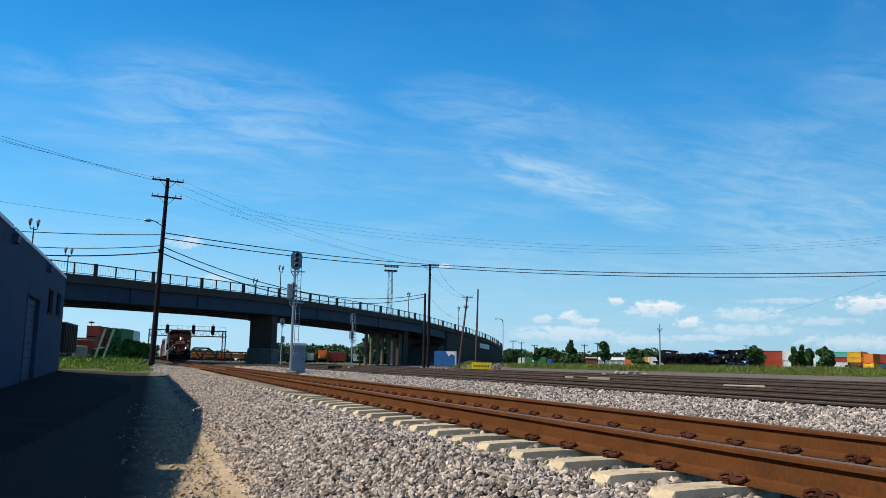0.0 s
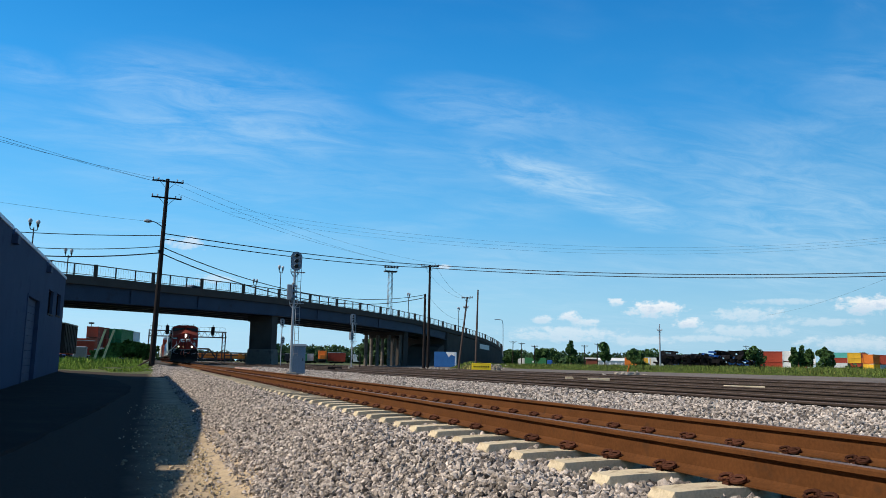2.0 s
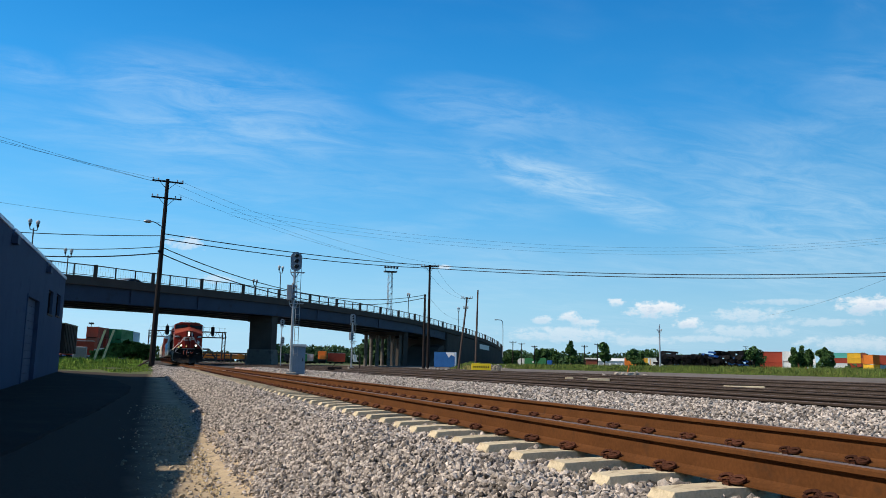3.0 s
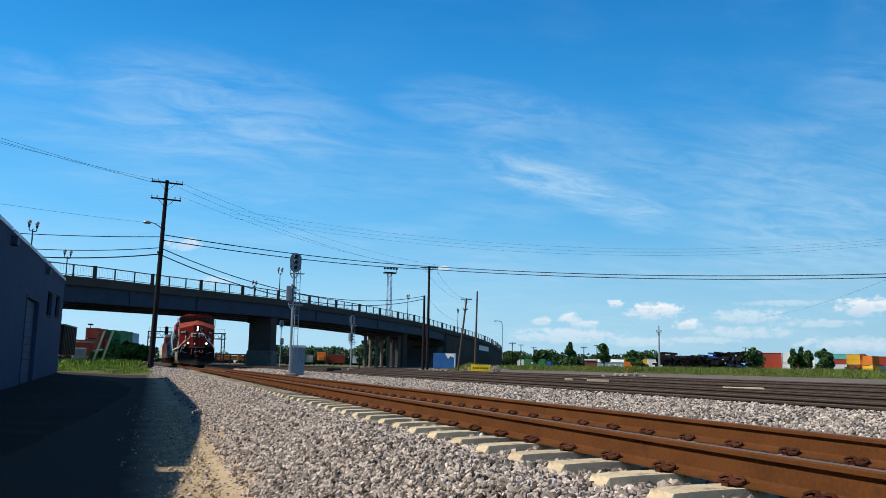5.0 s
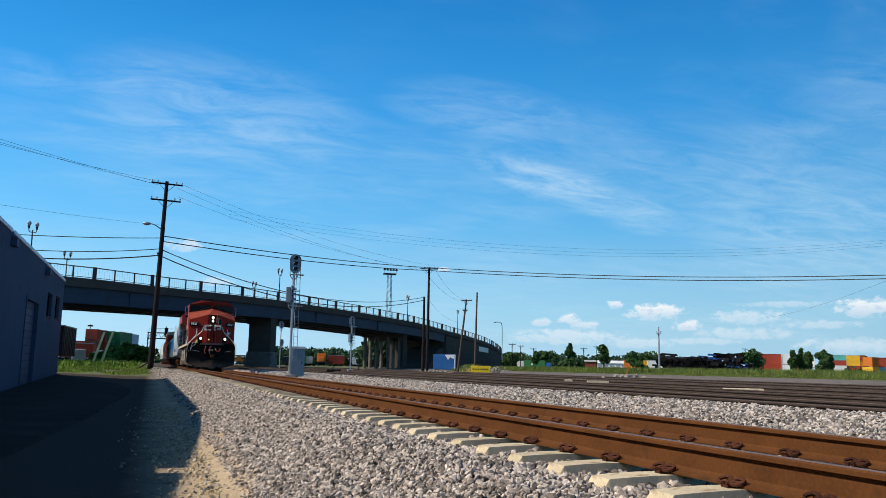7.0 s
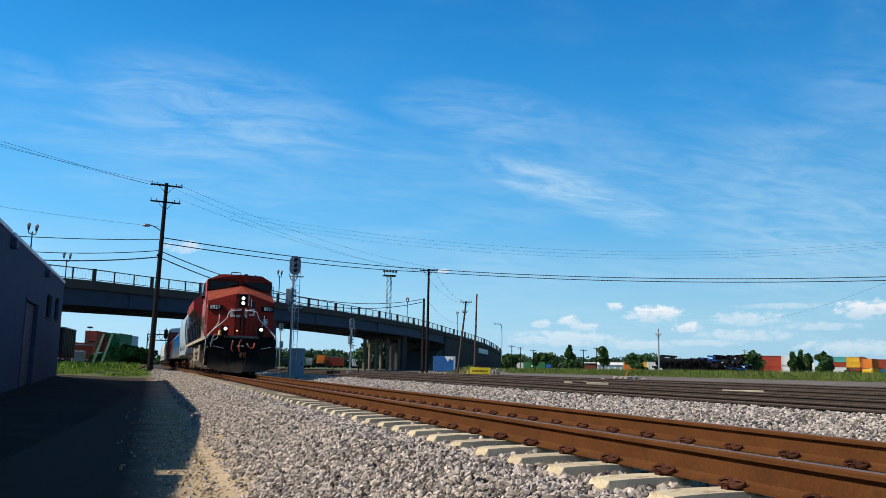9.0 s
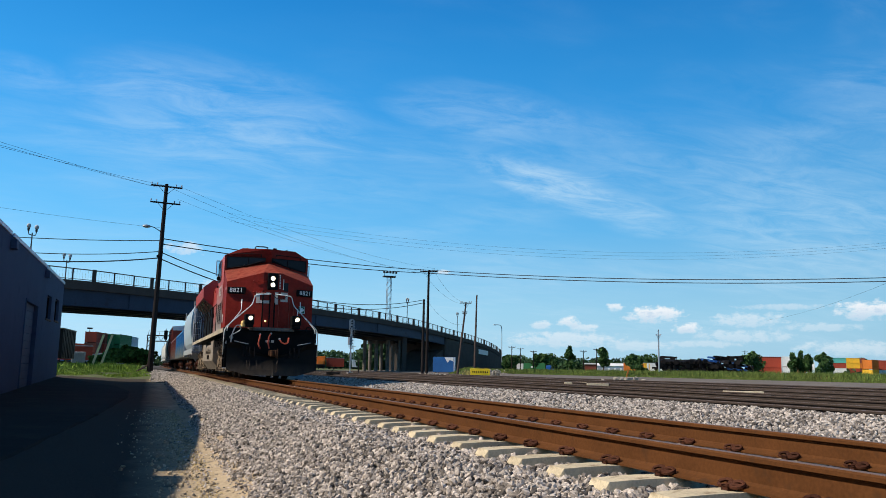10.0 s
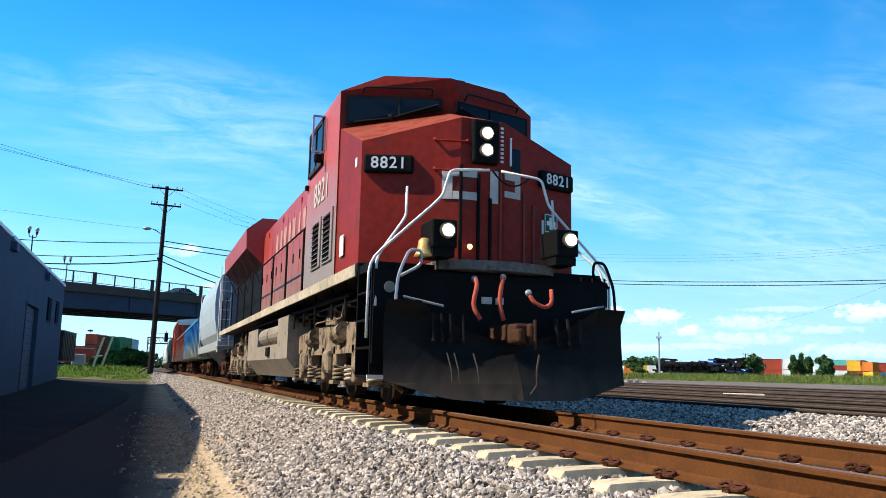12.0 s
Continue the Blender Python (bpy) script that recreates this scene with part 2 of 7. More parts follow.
M_WALL = surf("painted_block_wall", (0.045, 0.068, 0.118), 0.85, vary=0.16, scale=0.6, fine=16, bump=0.2, dirt=(0.035, 0.052, 0.095), dirt_at=0.58)
M_COPING = surf("metal_coping", (0.62, 0.65, 0.70), 0.5, metal=0.3, vary=0.12, scale=1, fine=12)
M_DOORM = surf("rollup_door", (0.045, 0.066, 0.118), 0.6, vary=0.12, scale=1.2, fine=20)
M_DARK = surf("dark_steel", (0.016, 0.014, 0.014), 0.6, spec=0.06, vary=0.35, scale=3, fine=25, bump=0.2)
M_BLACK = surf("black_paint", (0.008, 0.008, 0.008), 0.6, spec=0.05, vary=0.3, scale=3, fine=25, bump=0.1)
M_GLASS = glass("dark_glass", (0.006, 0.008, 0.014), 0.12)
# overpass concrete, its deep shade partly put into this dark base colour
M_CONC = surf("weathered_shade_concrete", (0.07, 0.06, 0.053), 0.9, vary=0.25, scale=0.5, fine=9, bump=0.3, dirt=(0.06, 0.056, 0.052), dirt_at=0.58)
# paler tone for plinths and columns, the sun on them put into the colour
M_CONCM = surf("stained_sunlit_concrete", (0.16, 0.14, 0.12), 0.9, vary=0.25, scale=0.7, fine=9, bump=0.3, dirt=(0.10, 0.09, 0.08), dirt_at=0.56)
M_CONCL = surf("light_concrete", (0.34, 0.30, 0.25), 0.9, vary=0.2, scale=0.8, fine=10, bump=0.3)
M_GIRDER = surf("blue_grey_girder", (0.034, 0.052, 0.084), 0.6, vary=0.2, scale=0.4, fine=6, bump=0.1, dirt=(0.03, 0.035, 0.045), dirt_at=0.62)
M_ROAD = surf("bridge_road", (0.10, 0.10, 0.10), 0.9, vary=0.2, scale=0.4, fine=12, bump=0.3)
M_RAILING = surf("railing_steel", (0.045, 0.04, 0.04), 0.6, vary=0.25, scale=2, fine=20)
M_MESH = surf("fence_mesh", (0.10, 0.12, 0.14), 0.5, vary=0.2, scale=2, fine=20)
M_POLE = surf("pole_timber", (0.022, 0.017, 0.016), 0.9, vary=0.35, scale=1.5, fine=14, bump=0.4)
M_POLEL = surf("weathered_pole", (0.085, 0.06, 0.05), 0.9, vary=0.3, scale=1.5, fine=14, bump=0.4)
M_WIRE = surf("cable_sheath", (0.03, 0.03, 0.035), 0.6, vary=0.1, bump=0.0)
M_INSUL = surf("grey_porcelain", (0.35, 0.35, 0.38), 0.3, vary=0.15)
M_ALU = surf("aluminium", (0.36, 0.38, 0.40), 0.45, metal=0.5, vary=0.15, scale=3, fine=20, bump=0.05)
M_CABINET = surf("signal_cabinet", (0.20, 0.26, 0.32), 0.55, metal=0.2, vary=0.15, scale=2, fine=20, bump=0.05)
M_SIGHEAD = surf("signal_head_grey", (0.20, 0.235, 0.27), 0.55, vary=0.2, scale=4, fine=30)
M_RED = dusty("locomotive_red", (0.36, 0.046, 0.032), (0.25, 0.18, 0.155), 1.5, 3.4)
# locomotive paint again, darkened: the shade of the front put into the colour
M_RED_SHADE = surf("front_red_shade", (0.235, 0.021, 0.013), 0.5, spec=0.1, vary=0.3, scale=1.1, fine=11, bump=0.05, dirt=(0.17, 0.030, 0.020), dirt_at=0.56)
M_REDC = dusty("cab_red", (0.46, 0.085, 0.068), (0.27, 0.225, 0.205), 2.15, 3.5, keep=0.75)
M_TAN = surf("dusty_truck", (0.25, 0.19, 0.13), 0.85, vary=0.35, scale=2.2, fine=20, bump=0.3, dirt=(0.06, 0.048, 0.036), dirt_at=0.5)
M_TANK = surf("dusty_tank", (0.27, 0.235, 0.19), 0.75, vary=0.25, scale=1.3, fine=16, bump=0.15, dirt=(0.14, 0.12, 0.10), dirt_at=0.6)
M_SILL = surf("sill_stripe", (0.46, 0.40, 0.30), 0.7, vary=0.45, scale=1.1, fine=9)
M_WHITE = surf("white_paint", (0.74, 0.73, 0.70), 0.5, vary=0.12, scale=4, fine=30, bump=0.05, dirt=(0.45, 0.42, 0.37), dirt_at=0.66)
M_LOGO = surf("faded_white_lettering", (0.50, 0.46, 0.42), 0.6, vary=0.2, scale=5, fine=30, bump=0.0)
M_HOSE = surf("orange_hose", (0.38, 0.075, 0.045), 0.6, vary=0.2, scale=8, fine=40)
M_LAMP = glow("lit_lamp", (1.0, 0.74, 0.38), 1.0)
M_BULB = glow("lit_bulb", (1.0, 0.86, 0.62), 160.0)
M_MARK = glow("marker_lamp", (1.0, 0.6, 0.15), 1.5)
M_CHROME = surf("lamp_ring", (0.16, 0.13, 0.10), 0.4, metal=0.6, vary=0.1, bump=0.0)
M_HOPPER = dusty("hopper_blue_grey", (0.34, 0.43, 0.48), (0.30, 0.30, 0.28), 0.9, 2.2, 0.55)
# hopper ends darker than the sides: their shade put into the colour
M_HOPEND = surf("hopper_end_shade_steel", (0.20, 0.22, 0.25), 0.6, vary=0.2, scale=1.5, fine=15)
M_GONB = dusty("gondola_blue", (0.035, 0.19, 0.42), (0.33, 0.32, 0.24), 0.9, 2.1, 0.6)
M_GONR = dusty("gondola_brown", (0.20, 0.055, 0.04), (0.22, 0.17, 0.14), 0.9, 2.1, 0.6)
M_BOXR = dusty("boxcar_red", (0.28, 0.045, 0.025), (0.20, 0.12, 0.09), 0.9, 2.0, 0.6)
M_SILVER = surf("boxcar_roof", (0.52, 0.54, 0.56), 0.45, metal=0.4, vary=0.15)
M_HOPB = surf("hopper_black", (0.035, 0.035, 0.036), 0.6, vary=0.3, scale=0.8, fine=10, dirt=(0.09, 0.085, 0.08), dirt_at=0.6)
M_HOPC = dusty("hopper_cream", (0.58, 0.55, 0.48), (0.3, 0.27, 0.23), 0.9, 2.0, 0.6)
M_YELLOW = surf("yellow_paint", (0.80, 0.56, 0.03), 0.6, vary=0.12, scale=3, fine=20)
M_YBOARD = surf("yellow_timber", (0.78, 0.62, 0.30), 0.7, vary=0.25, scale=3, fine=20)
M_BLUEP = surf("blue_panel", (0.03, 0.12, 0.32), 0.6, vary=0.2, scale=0.7, fine=9)
M_LEAF = surf("tree_leaf", (0.05, 0.10, 0.03), 0.7, vary=0.3, scale=0.4, fine=3, rand=0.45, island=True, bump=0.0)
M_BUSH = surf("bush_leaf", (0.10, 0.175, 0.035), 0.7, vary=0.3, scale=0.4, fine=3, rand=0.45, island=True, bump=0.0)
M_LEAFD = surf("dark_leaf", (0.038, 0.075, 0.03), 0.7, vary=0.3, scale=0.2, fine=2, rand=0.4, island=True, bump=0.0)
M_GRASS = surf("grass_blade", (0.16, 0.245, 0.035), 0.7, vary=0.3, scale=0.3, fine=2, rand=0.45, island=True, bump=0.0)
M_FIELD = surf("field_blade", (0.115, 0.155, 0.034), 0.7, vary=0.35, scale=0.12, fine=2, rand=0.5, island=True, bump=0.0)
M_WEED = surf("dry_weed", (0.30, 0.27, 0.09), 0.8, vary=0.3, scale=0.3, fine=2, rand=0.4, island=True, bump=0.0)
M_BARK = surf("bark", (0.10, 0.075, 0.055), 0.9, vary=0.3, scale=2, fine=20, bump=0.4)
PAINTS = {k: surf("steel_" + k, c, 0.55, vary=0.18, scale=0.5, fine=5, bump=0.08, dirt=tuple(v * 0.6 for v in c), dirt_at=0.64) for k, c in dict(
    rust=(0.34, 0.06, 0.035), orange=(0.60, 0.17, 0.03), white=(0.72, 0.72, 0.70), teal=(0.11, 0.42, 0.36), yellow=(0.80, 0.45, 0.04),
    green=(0.05, 0.20, 0.08), blue=(0.03, 0.12, 0.38), grey=(0.30, 0.33, 0.36), dark=(0.03, 0.03, 0.035), brown=(0.20, 0.06, 0.04),
    pale=(0.45, 0.58, 0.62)).items()}


# ---------------------------------------------------------------- mesh helpers
def part(name, bm, material, parent=None, label="", smooth=False):
    """Links a bmesh as one mesh object, under a thing or a part where one is given."""
    me = bpy.data.meshes.new(name)
    bmesh.ops.recalc_face_normals(bm, faces=bm.faces)
    bm.to_mesh(me)
    bm.free()
    for mt in (material if isinstance(material, (list, tuple)) else [material]):
        me.materials.append(mt)
    if smooth:
        for f in me.polygons:
            f.use_smooth = True
    ob = new(name, me)
    ob.parent = parent
    if label:
        tagged(ob, label)
    return ob


def thing(name, label, category, group="", at=None, kind=""):
    ob = new(name)
    if at is not None:
        ob.matrix_basis = at
    return tagged(ob, label, category, group, kind)


def bx(bm, x0, x1, y0, y1, z0, z1, bev=0.0, mi=0):
    made = bmesh.ops.create_cube(bm, size=1.0)["verts"]
    for v in made:
        v.co = Vector(((x0 + x1) / 2 + (x1 - x0) * v.co.x, (y0 + y1) / 2 + (y1 - y0) * v.co.y, (z0 + z1) / 2 + (z1 - z0) * v.co.z))
    faces = {f for v in made for f in v.link_faces}
    for f in faces:
        f.material_index = mi
    if bev:
        bmesh.ops.bevel(bm, geom=list({e for v in made for e in v.link_edges}), offset=bev, segments=2, affect='EDGES', profile=0.5)
    return bm


def solid(bm, a, b, mi=0):
    """A closed solid between two rings of the same number of points."""
    va, vb = [bm.verts.new(p) for p in a], [bm.verts.new(p) for p in b]
    n = len(va)
    fs = [bm.faces.new(va[::-1]), bm.faces.new(vb)]
    fs += [bm.faces.new((va[i], va[(i + 1) % n], vb[(i + 1) % n], vb[i])) for i in range(n)]
    for f in fs:
        f.material_index = mi
    return bm


def loft(bm, rings, mi=0):
    rows = [[bm.verts.new(p) for p in r] for r in rings]
    n = len(rows[0])
    fs = [bm.faces.new(rows[0][::-1]), bm.faces.new(rows[-1])]
    for a, b in zip(rows, rows[1:]):
        fs += [bm.faces.new((a[i], a[(i + 1) % n], b[(i + 1) % n], b[i])) for i in range(n)]
    for f in fs:
        f.material_index = mi
    return bm


def rod(bm, p, q, r, seg=8, r2=None, mi=0):
    p, q = Vector(p), Vector(q)
    d = q - p
    side = d.orthogonal().normalized()
    up = d.normalized().cross(side)
    ring = [(math.cos(2 * math.pi * k / seg), math.sin(2 * math.pi * k / seg)) for k in range(seg)]
    e = r if r2 is None else r2
    return solid(bm, [p + (side * c + up * s) * r for c, s in ring], [q + (side * c + up * s) * e for c, s in ring], mi)


def tube(bm, pts, r, seg=8, mi=0):
    """A bent pipe: one ring at each point, turned with the bend."""
    pts = [Vector(p) for p in pts]
    side = (pts[1] - pts[0]).orthogonal().normalized()
    rings = []
    for i, p in enumerate(pts):
        d = (pts[min(i + 1, len(pts) - 1)] - pts[max(i - 1, 0)]).normalized()
        side = (side - d * side.dot(d)).normalized()
        up = d.cross(side)
        rings.append([p + (side * math.cos(2 * math.pi * k / seg) + up * math.sin(2 * math.pi * k / seg)) * r for k in range(seg)])
    return loft(bm, rings, mi)


def rounded(pts, k=3, cut=0.25):
    """Rounds the corners of a polyline."""
    pts = [Vector(p) for p in pts]
    out = [pts[0]]
    for a, b, c in zip(pts, pts[1:], pts[2:]):
        u, v = b + (a - b) * min(cut, 0.45), b + (c - b) * min(cut, 0.45)
        out += [u.lerp(b, t).lerp(b.lerp(v, t), t) for t in [i / k for i in range(k + 1)]]
    return out + [pts[-1]]


def ball(bm, c, r, sx=1, sy=1, sz=1, seg=12):
    vs = bmesh.ops.create_uvsphere(bm, u_segments=seg, v_segments=max(6, seg * 2 // 3), radius=r)["verts"]
    for v in vs:
        v.co = Vector((c[0] + v.co.x * sx, c[1] + v.co.y * sy, c[2] + v.co.z * sz))
    return bm


def lettering(name, text, size, m, material, parent, label=""):
    cu = bpy.data.curves.new(name, 'FONT')
    cu.body, cu.size, cu.align_x, cu.align_y, cu.extrude, cu.offset = text, size, 'CENTER', 'CENTER', 0.004, 0.012 * size
    cu.space_character = 1.12
    tmp = bpy.data.objects.new(name, cu)
    me = bpy.data.meshes.new_from_object(tmp)
    bpy.data.objects.remove(tmp)
    me.materials.clear()
    me.materials.append(material)
    ob = new(name, me)
    ob.parent = parent
    ob.matrix_basis = m
    if label:
        tagged(ob, label)
    return ob


def many(name, verts, faces, material, label="", category="", kind="stuff", parent=None):
    me = bpy.data.meshes.new(name)
    me.from_pydata(verts.tolist() if hasattr(verts, "tolist") else verts, [], faces.tolist() if hasattr(faces, "tolist") else faces)
    me.materials.append(material)
    ob = new(name, me)
    ob.parent = parent
    return tagged(ob, label, category, "", kind)
# ---------------------------------------------------------------- ground, ballast, tracks
CX = 3.807            # centre of the near main track
RAIL = 0.186          # height of a rail over the ties
TRACKS = (9.65, 13.8, 19.0, 25.4, 31.4)   # centres of the yard tracks


def left_ground(y):
    return np.interp(y, [-60, 36, 57, 70, 95, 140], [-0.69, -0.75, -0.32, 0.02, 0.12, 0.05])


def ground_z(x, y):
    k = np.clip((x + 5.5) / 4.0, 0, 1)
    low = left_ground(y) * (1 - k) + np.interp(y, [-60, 36, 57, 64, 70, 95, 140], [-0.69, -0.75, -0.54, -0.22, 0.04, 0.12, 0.05]) * k
    z = np.interp(x, [0.9, 2.15, 2.5, 3.0, 5.45, 6.2, 7.2, 8.0, 8.75, 9.1, 11.2, 12.3, 40, 62, 70], [0, -0.125, -0.10, -0.07, -0.06, -0.10, 0.0, 0.07, 0.105, 0.03, 0.0, -0.02, -0.02, 0.42, 0.5])
    t = np.clip((x - 0.9) / 1.25, 0, 1)
    return np.where(x < 2.15, low * (1 - t) + (-0.125) * t, z)


def build_ground():
    xs = np.unique(np.concatenate([[-3000, -1500, -700, -300, -120, -60, -30, -16, -10], np.arange(-7, 3, 0.25), np.arange(3, 13, 0.6), np.arange(13, 42, 3.5),
                                   [46, 52, 57, 62, 66, 70, 80, 100, 140, 200, 300, 600, 1200, 2500, 4500]]))
    ys = np.unique(np.concatenate([[-1500, -500, -150, -60, -20, -8, -3], np.arange(0, 30, 0.5), np.arange(30, 140, 2.5), [150, 165, 180, 200, 230, 270, 330, 420, 600, 1000, 2000, 4800]]))
    gx, gy = np.meshgrid(xs, ys)
    gz = ground_z(gx, gy)
    verts = np.stack([gx, gy, gz], -1).reshape(-1, 3)
    n = len(xs)
    i, j = np.meshgrid(np.arange(len(ys) - 1), np.arange(n - 1), indexing="ij")
    a = (i * n + j).ravel()
    faces = np.stack([a, a + 1, a + n + 1, a + n], -1)
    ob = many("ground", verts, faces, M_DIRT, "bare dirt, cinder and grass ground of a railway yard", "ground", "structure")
    for m in (M_BALLAST, M_CINDER, M_SOIL):
        ob.data.materials.append(m)
    cx = (xs[:-1] + xs[1:]) / 2
    cy = (ys[:-1] + ys[1:]) / 2
    fy, fx = np.meshgrid(cy, cx, indexing="ij")
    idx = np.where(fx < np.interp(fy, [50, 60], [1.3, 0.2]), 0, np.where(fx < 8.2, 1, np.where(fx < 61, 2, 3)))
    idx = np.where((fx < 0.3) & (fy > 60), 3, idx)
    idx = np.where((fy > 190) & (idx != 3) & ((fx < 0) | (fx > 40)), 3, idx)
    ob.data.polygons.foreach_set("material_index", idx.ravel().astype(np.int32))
    ob.data.polygons.foreach_set("use_smooth", np.ones(idx.size, bool))
    return ob


build_ground()



def build_apron():
    """Asphalt apron along the warehouse, its worn edge bending away from the tracks."""
    edge = [(-2.6, -12), (-2.4, 4), (-1.95, 10), (-1.67, 14), (-1.33, 20.5), (-1.0, 27), (-0.7, 36), (-0.75, 41), (-1.6, 48), (-4.0, 54), (-5.3, 56.5)]
    ex = np.array([e[0] for e in edge])
    ey = np.array([e[1] for e in edge])
    ys = np.concatenate([np.arange(-12, 30, 0.6), np.arange(30, 57.1, 1.0)])
    rng = np.random.default_rng(12)
    bm = bmesh.new()
    rows = []
    for y in ys:
        xe = float(np.interp(y, ey, ex)) + rng.normal(0, 0.02)
        z = float(left_ground(y))
        rows.append([bm.verts.new((x, y, z + h)) for x, h in ((-5.49, 0.05), ((xe - 5.49) / 2, 0.055), (xe - 0.05, 0.045), (xe, -0.04))])
    for a, b in zip(rows, rows[1:]):
        for i in range(3):
            bm.faces.new((a[i], a[i + 1], b[i + 1], b[i]))
    for v in bm.verts:
        v.co.z += float(ground_z(np.array(v.co.x), np.array(v.co.y)) - left_ground(v.co.y))
    tagged(part("asphalt_apron", bm, M_ASPHALT), "dark worn asphalt apron along the warehouse", "pavement", kind="structure")


build_apron()

ICO = bmesh.new()
bmesh.ops.create_icosphere(ICO, subdivisions=1, radius=1.0)
ICO_V = np.array([v.co[:] for v in ICO.verts])
ICO_F = np.array([[v.index for v in f.verts] for f in ICO.faces])
ICO.free()


def scatter_stones(name, xs, ys, zs, size, material, label, seed, flat=0.75):
    rng = np.random.default_rng(seed)
    n = len(xs)
    v = ICO_V[None] * rng.uniform(0.62, 1.32, (n, 12, 1))
    v = v * np.stack([rng.uniform(0.7, 1.35, n), rng.uniform(0.6, 1.1, n), rng.uniform(0.5, 0.95, n) * flat / 0.75], -1)[:, None, :]
    q = rng.normal(size=(n, 4))
    q /= np.linalg.norm(q, axis=1, keepdims=True)
    w, x, y, z = q.T
    R = np.stack([1 - 2 * (y * y + z * z), 2 * (x * y - w * z), 2 * (x * z + w * y), 2 * (x * y + w * z), 1 - 2 * (x * x + z * z), 2 * (y * z - w * x),
                  2 * (x * z - w * y), 2 * (y * z + w * x), 1 - 2 * (x * x + y * y)], -1).reshape(n, 3, 3)
    v = np.einsum("nij,nkj->nki", R, v) * size[:, None, None]
    v += np.stack([xs, ys, zs], -1)[:, None, :]
    f = ICO_F[None] + (np.arange(n) * 12)[:, None, None]
    return many(name, v.reshape(-1, 3), f.reshape(-1, 3), material, label, "gravel")


def stone_field(name, x0, x1, y0, y1, per, size, seed, label, lift=0.3):
    rng = np.random.default_rng(seed)
    n = int((x1 - x0) * (y1 - y0) * per)
    x, y = rng.uniform(x0, x1, n), rng.uniform(y0, y1, n)
    s = size * rng.uniform(0.6, 1.35, n)
    keep = x > x0 + 0.22 * np.abs(np.sin(y * 1.9) * np.sin(y * 0.7 + 1)) + rng.uniform(0, 0.12, n) if x0 < 1.2 else np.ones(n, bool)
    for rx in (3.05, 4.562, TRACKS[0] - 0.755, TRACKS[0] + 0.755):
        keep &= np.abs(x - rx) > 0.10
    x, y, s = x[keep], y[keep], s[keep]
    z = ground_z(x, y) + s * lift + rng.uniform(-0.01, 0.02, len(x))
    return scatter_stones(name, x, y, z, s, M_STONE, label, seed + 1)


stone_field("ballast_stones", 0.95, 2.75, 2.2, 11.0, 1500, 0.0225, 11, "crushed grey and pink granite ballast beside the track")
stone_field("ballast_stones", 1.0, 2.7, 11.0, 26.0, 840, 0.026, 13, "crushed grey granite ballast on the track shoulder")
stone_field("ballast_stones", 0.95, 2.7, 26.0, 58.0, 400, 0.034, 15, "crushed grey granite ballast on the track shoulder")
stone_field("ballast_stones", 0.1, 2.7, 57.0, 78.0, 170, 0.045, 16, "crushed grey granite ballast on the widening shoulder")
stone_field("ballast_stones", 2.75, 4.9, 1.5, 20.0, 460, 0.03, 17, "crushed grey ballast between the concrete ties", 0.3)
stone_field("ballast_stones", 4.65, 8.82, 5.0, 14.0, 620, 0.025, 19, "crushed grey ballast between two tracks")
stone_field("ballast_stones", 4.65, 8.82, 14.0, 34.0, 330, 0.031, 21, "crushed grey ballast between two tracks")
stone_field("ballast_stones", 4.7, 8.8, 34.0, 70.0, 100, 0.047, 23, "crushed grey ballast between two tracks")


def dirt_litter():
    rng = np.random.default_rng(5)
    n = 4200
    y = rng.uniform(3, 26, n)
    x = 0.95 - np.abs(rng.normal(0, 0.42, n))
    s = rng.uniform(0.006, 0.014, n) * rng.choice([1, 1, 1.6, 2.4], n)
    scatter_stones("loose_pebbles", x, y, ground_z(x, y) + s * 0.3, s, M_PEBBLE, "small tan pebbles scattered on packed dirt", 6)
    n = 3000
    y = rng.uniform(3, 20, n)
    x = 1.15 - np.abs(rng.normal(0, 0.28, n))
    s = rng.uniform(0.012, 0.027, n)
    scatter_stones("strayed_ballast", x, y, ground_z(x, y) + s * 0.3, s, M_STONE, "strayed grey ballast stones on the dirt edge", 8)
    n = 2400
    y = rng.uniform(3.5, 24, n)
    x = 0.88 - np.abs(rng.normal(0, 0.22, n))
    a = rng.uniform(0, math.pi, n)
    l, w = rng.uniform(0.015, 0.05, n), rng.uniform(0.002, 0.004, n)
    z = ground_z(x, y) + 0.012
    d, e = np.stack([np.cos(a), np.sin(a), 0 * a], -1), np.stack([-np.sin(a), np.cos(a), 0 * a], -1)
    c = np.stack([x, y, z], -1)
    top = np.array([0, 0, 0.012])
    v = np.stack([c - d * l[:, None] - e * w[:, None], c - d * l[:, None] + e * w[:, None], c + d * l[:, None] + top], 1)
    many("dry_straw", v.reshape(-1, 3), np.arange(3 * n).reshape(-1, 3), M_STRAW, "dry yellow straw and weed litter along the ballast", "litter")


dirt_litter()


def rail_section():
    """Half-symmetric outline of a heavy rail: foot, web and head, in metres."""
    half = [(0.076, 0.0), (0.076, 0.012), (0.03, 0.028), (0.0095, 0.045), (0.0085, 0.125), (0.014, 0.146), (0.037, 0.153), (0.0375, 0.174), (0.030, 0.184), (0.012, 0.186)]
    return half + [(-x, z) for x, z in half[::-1]]


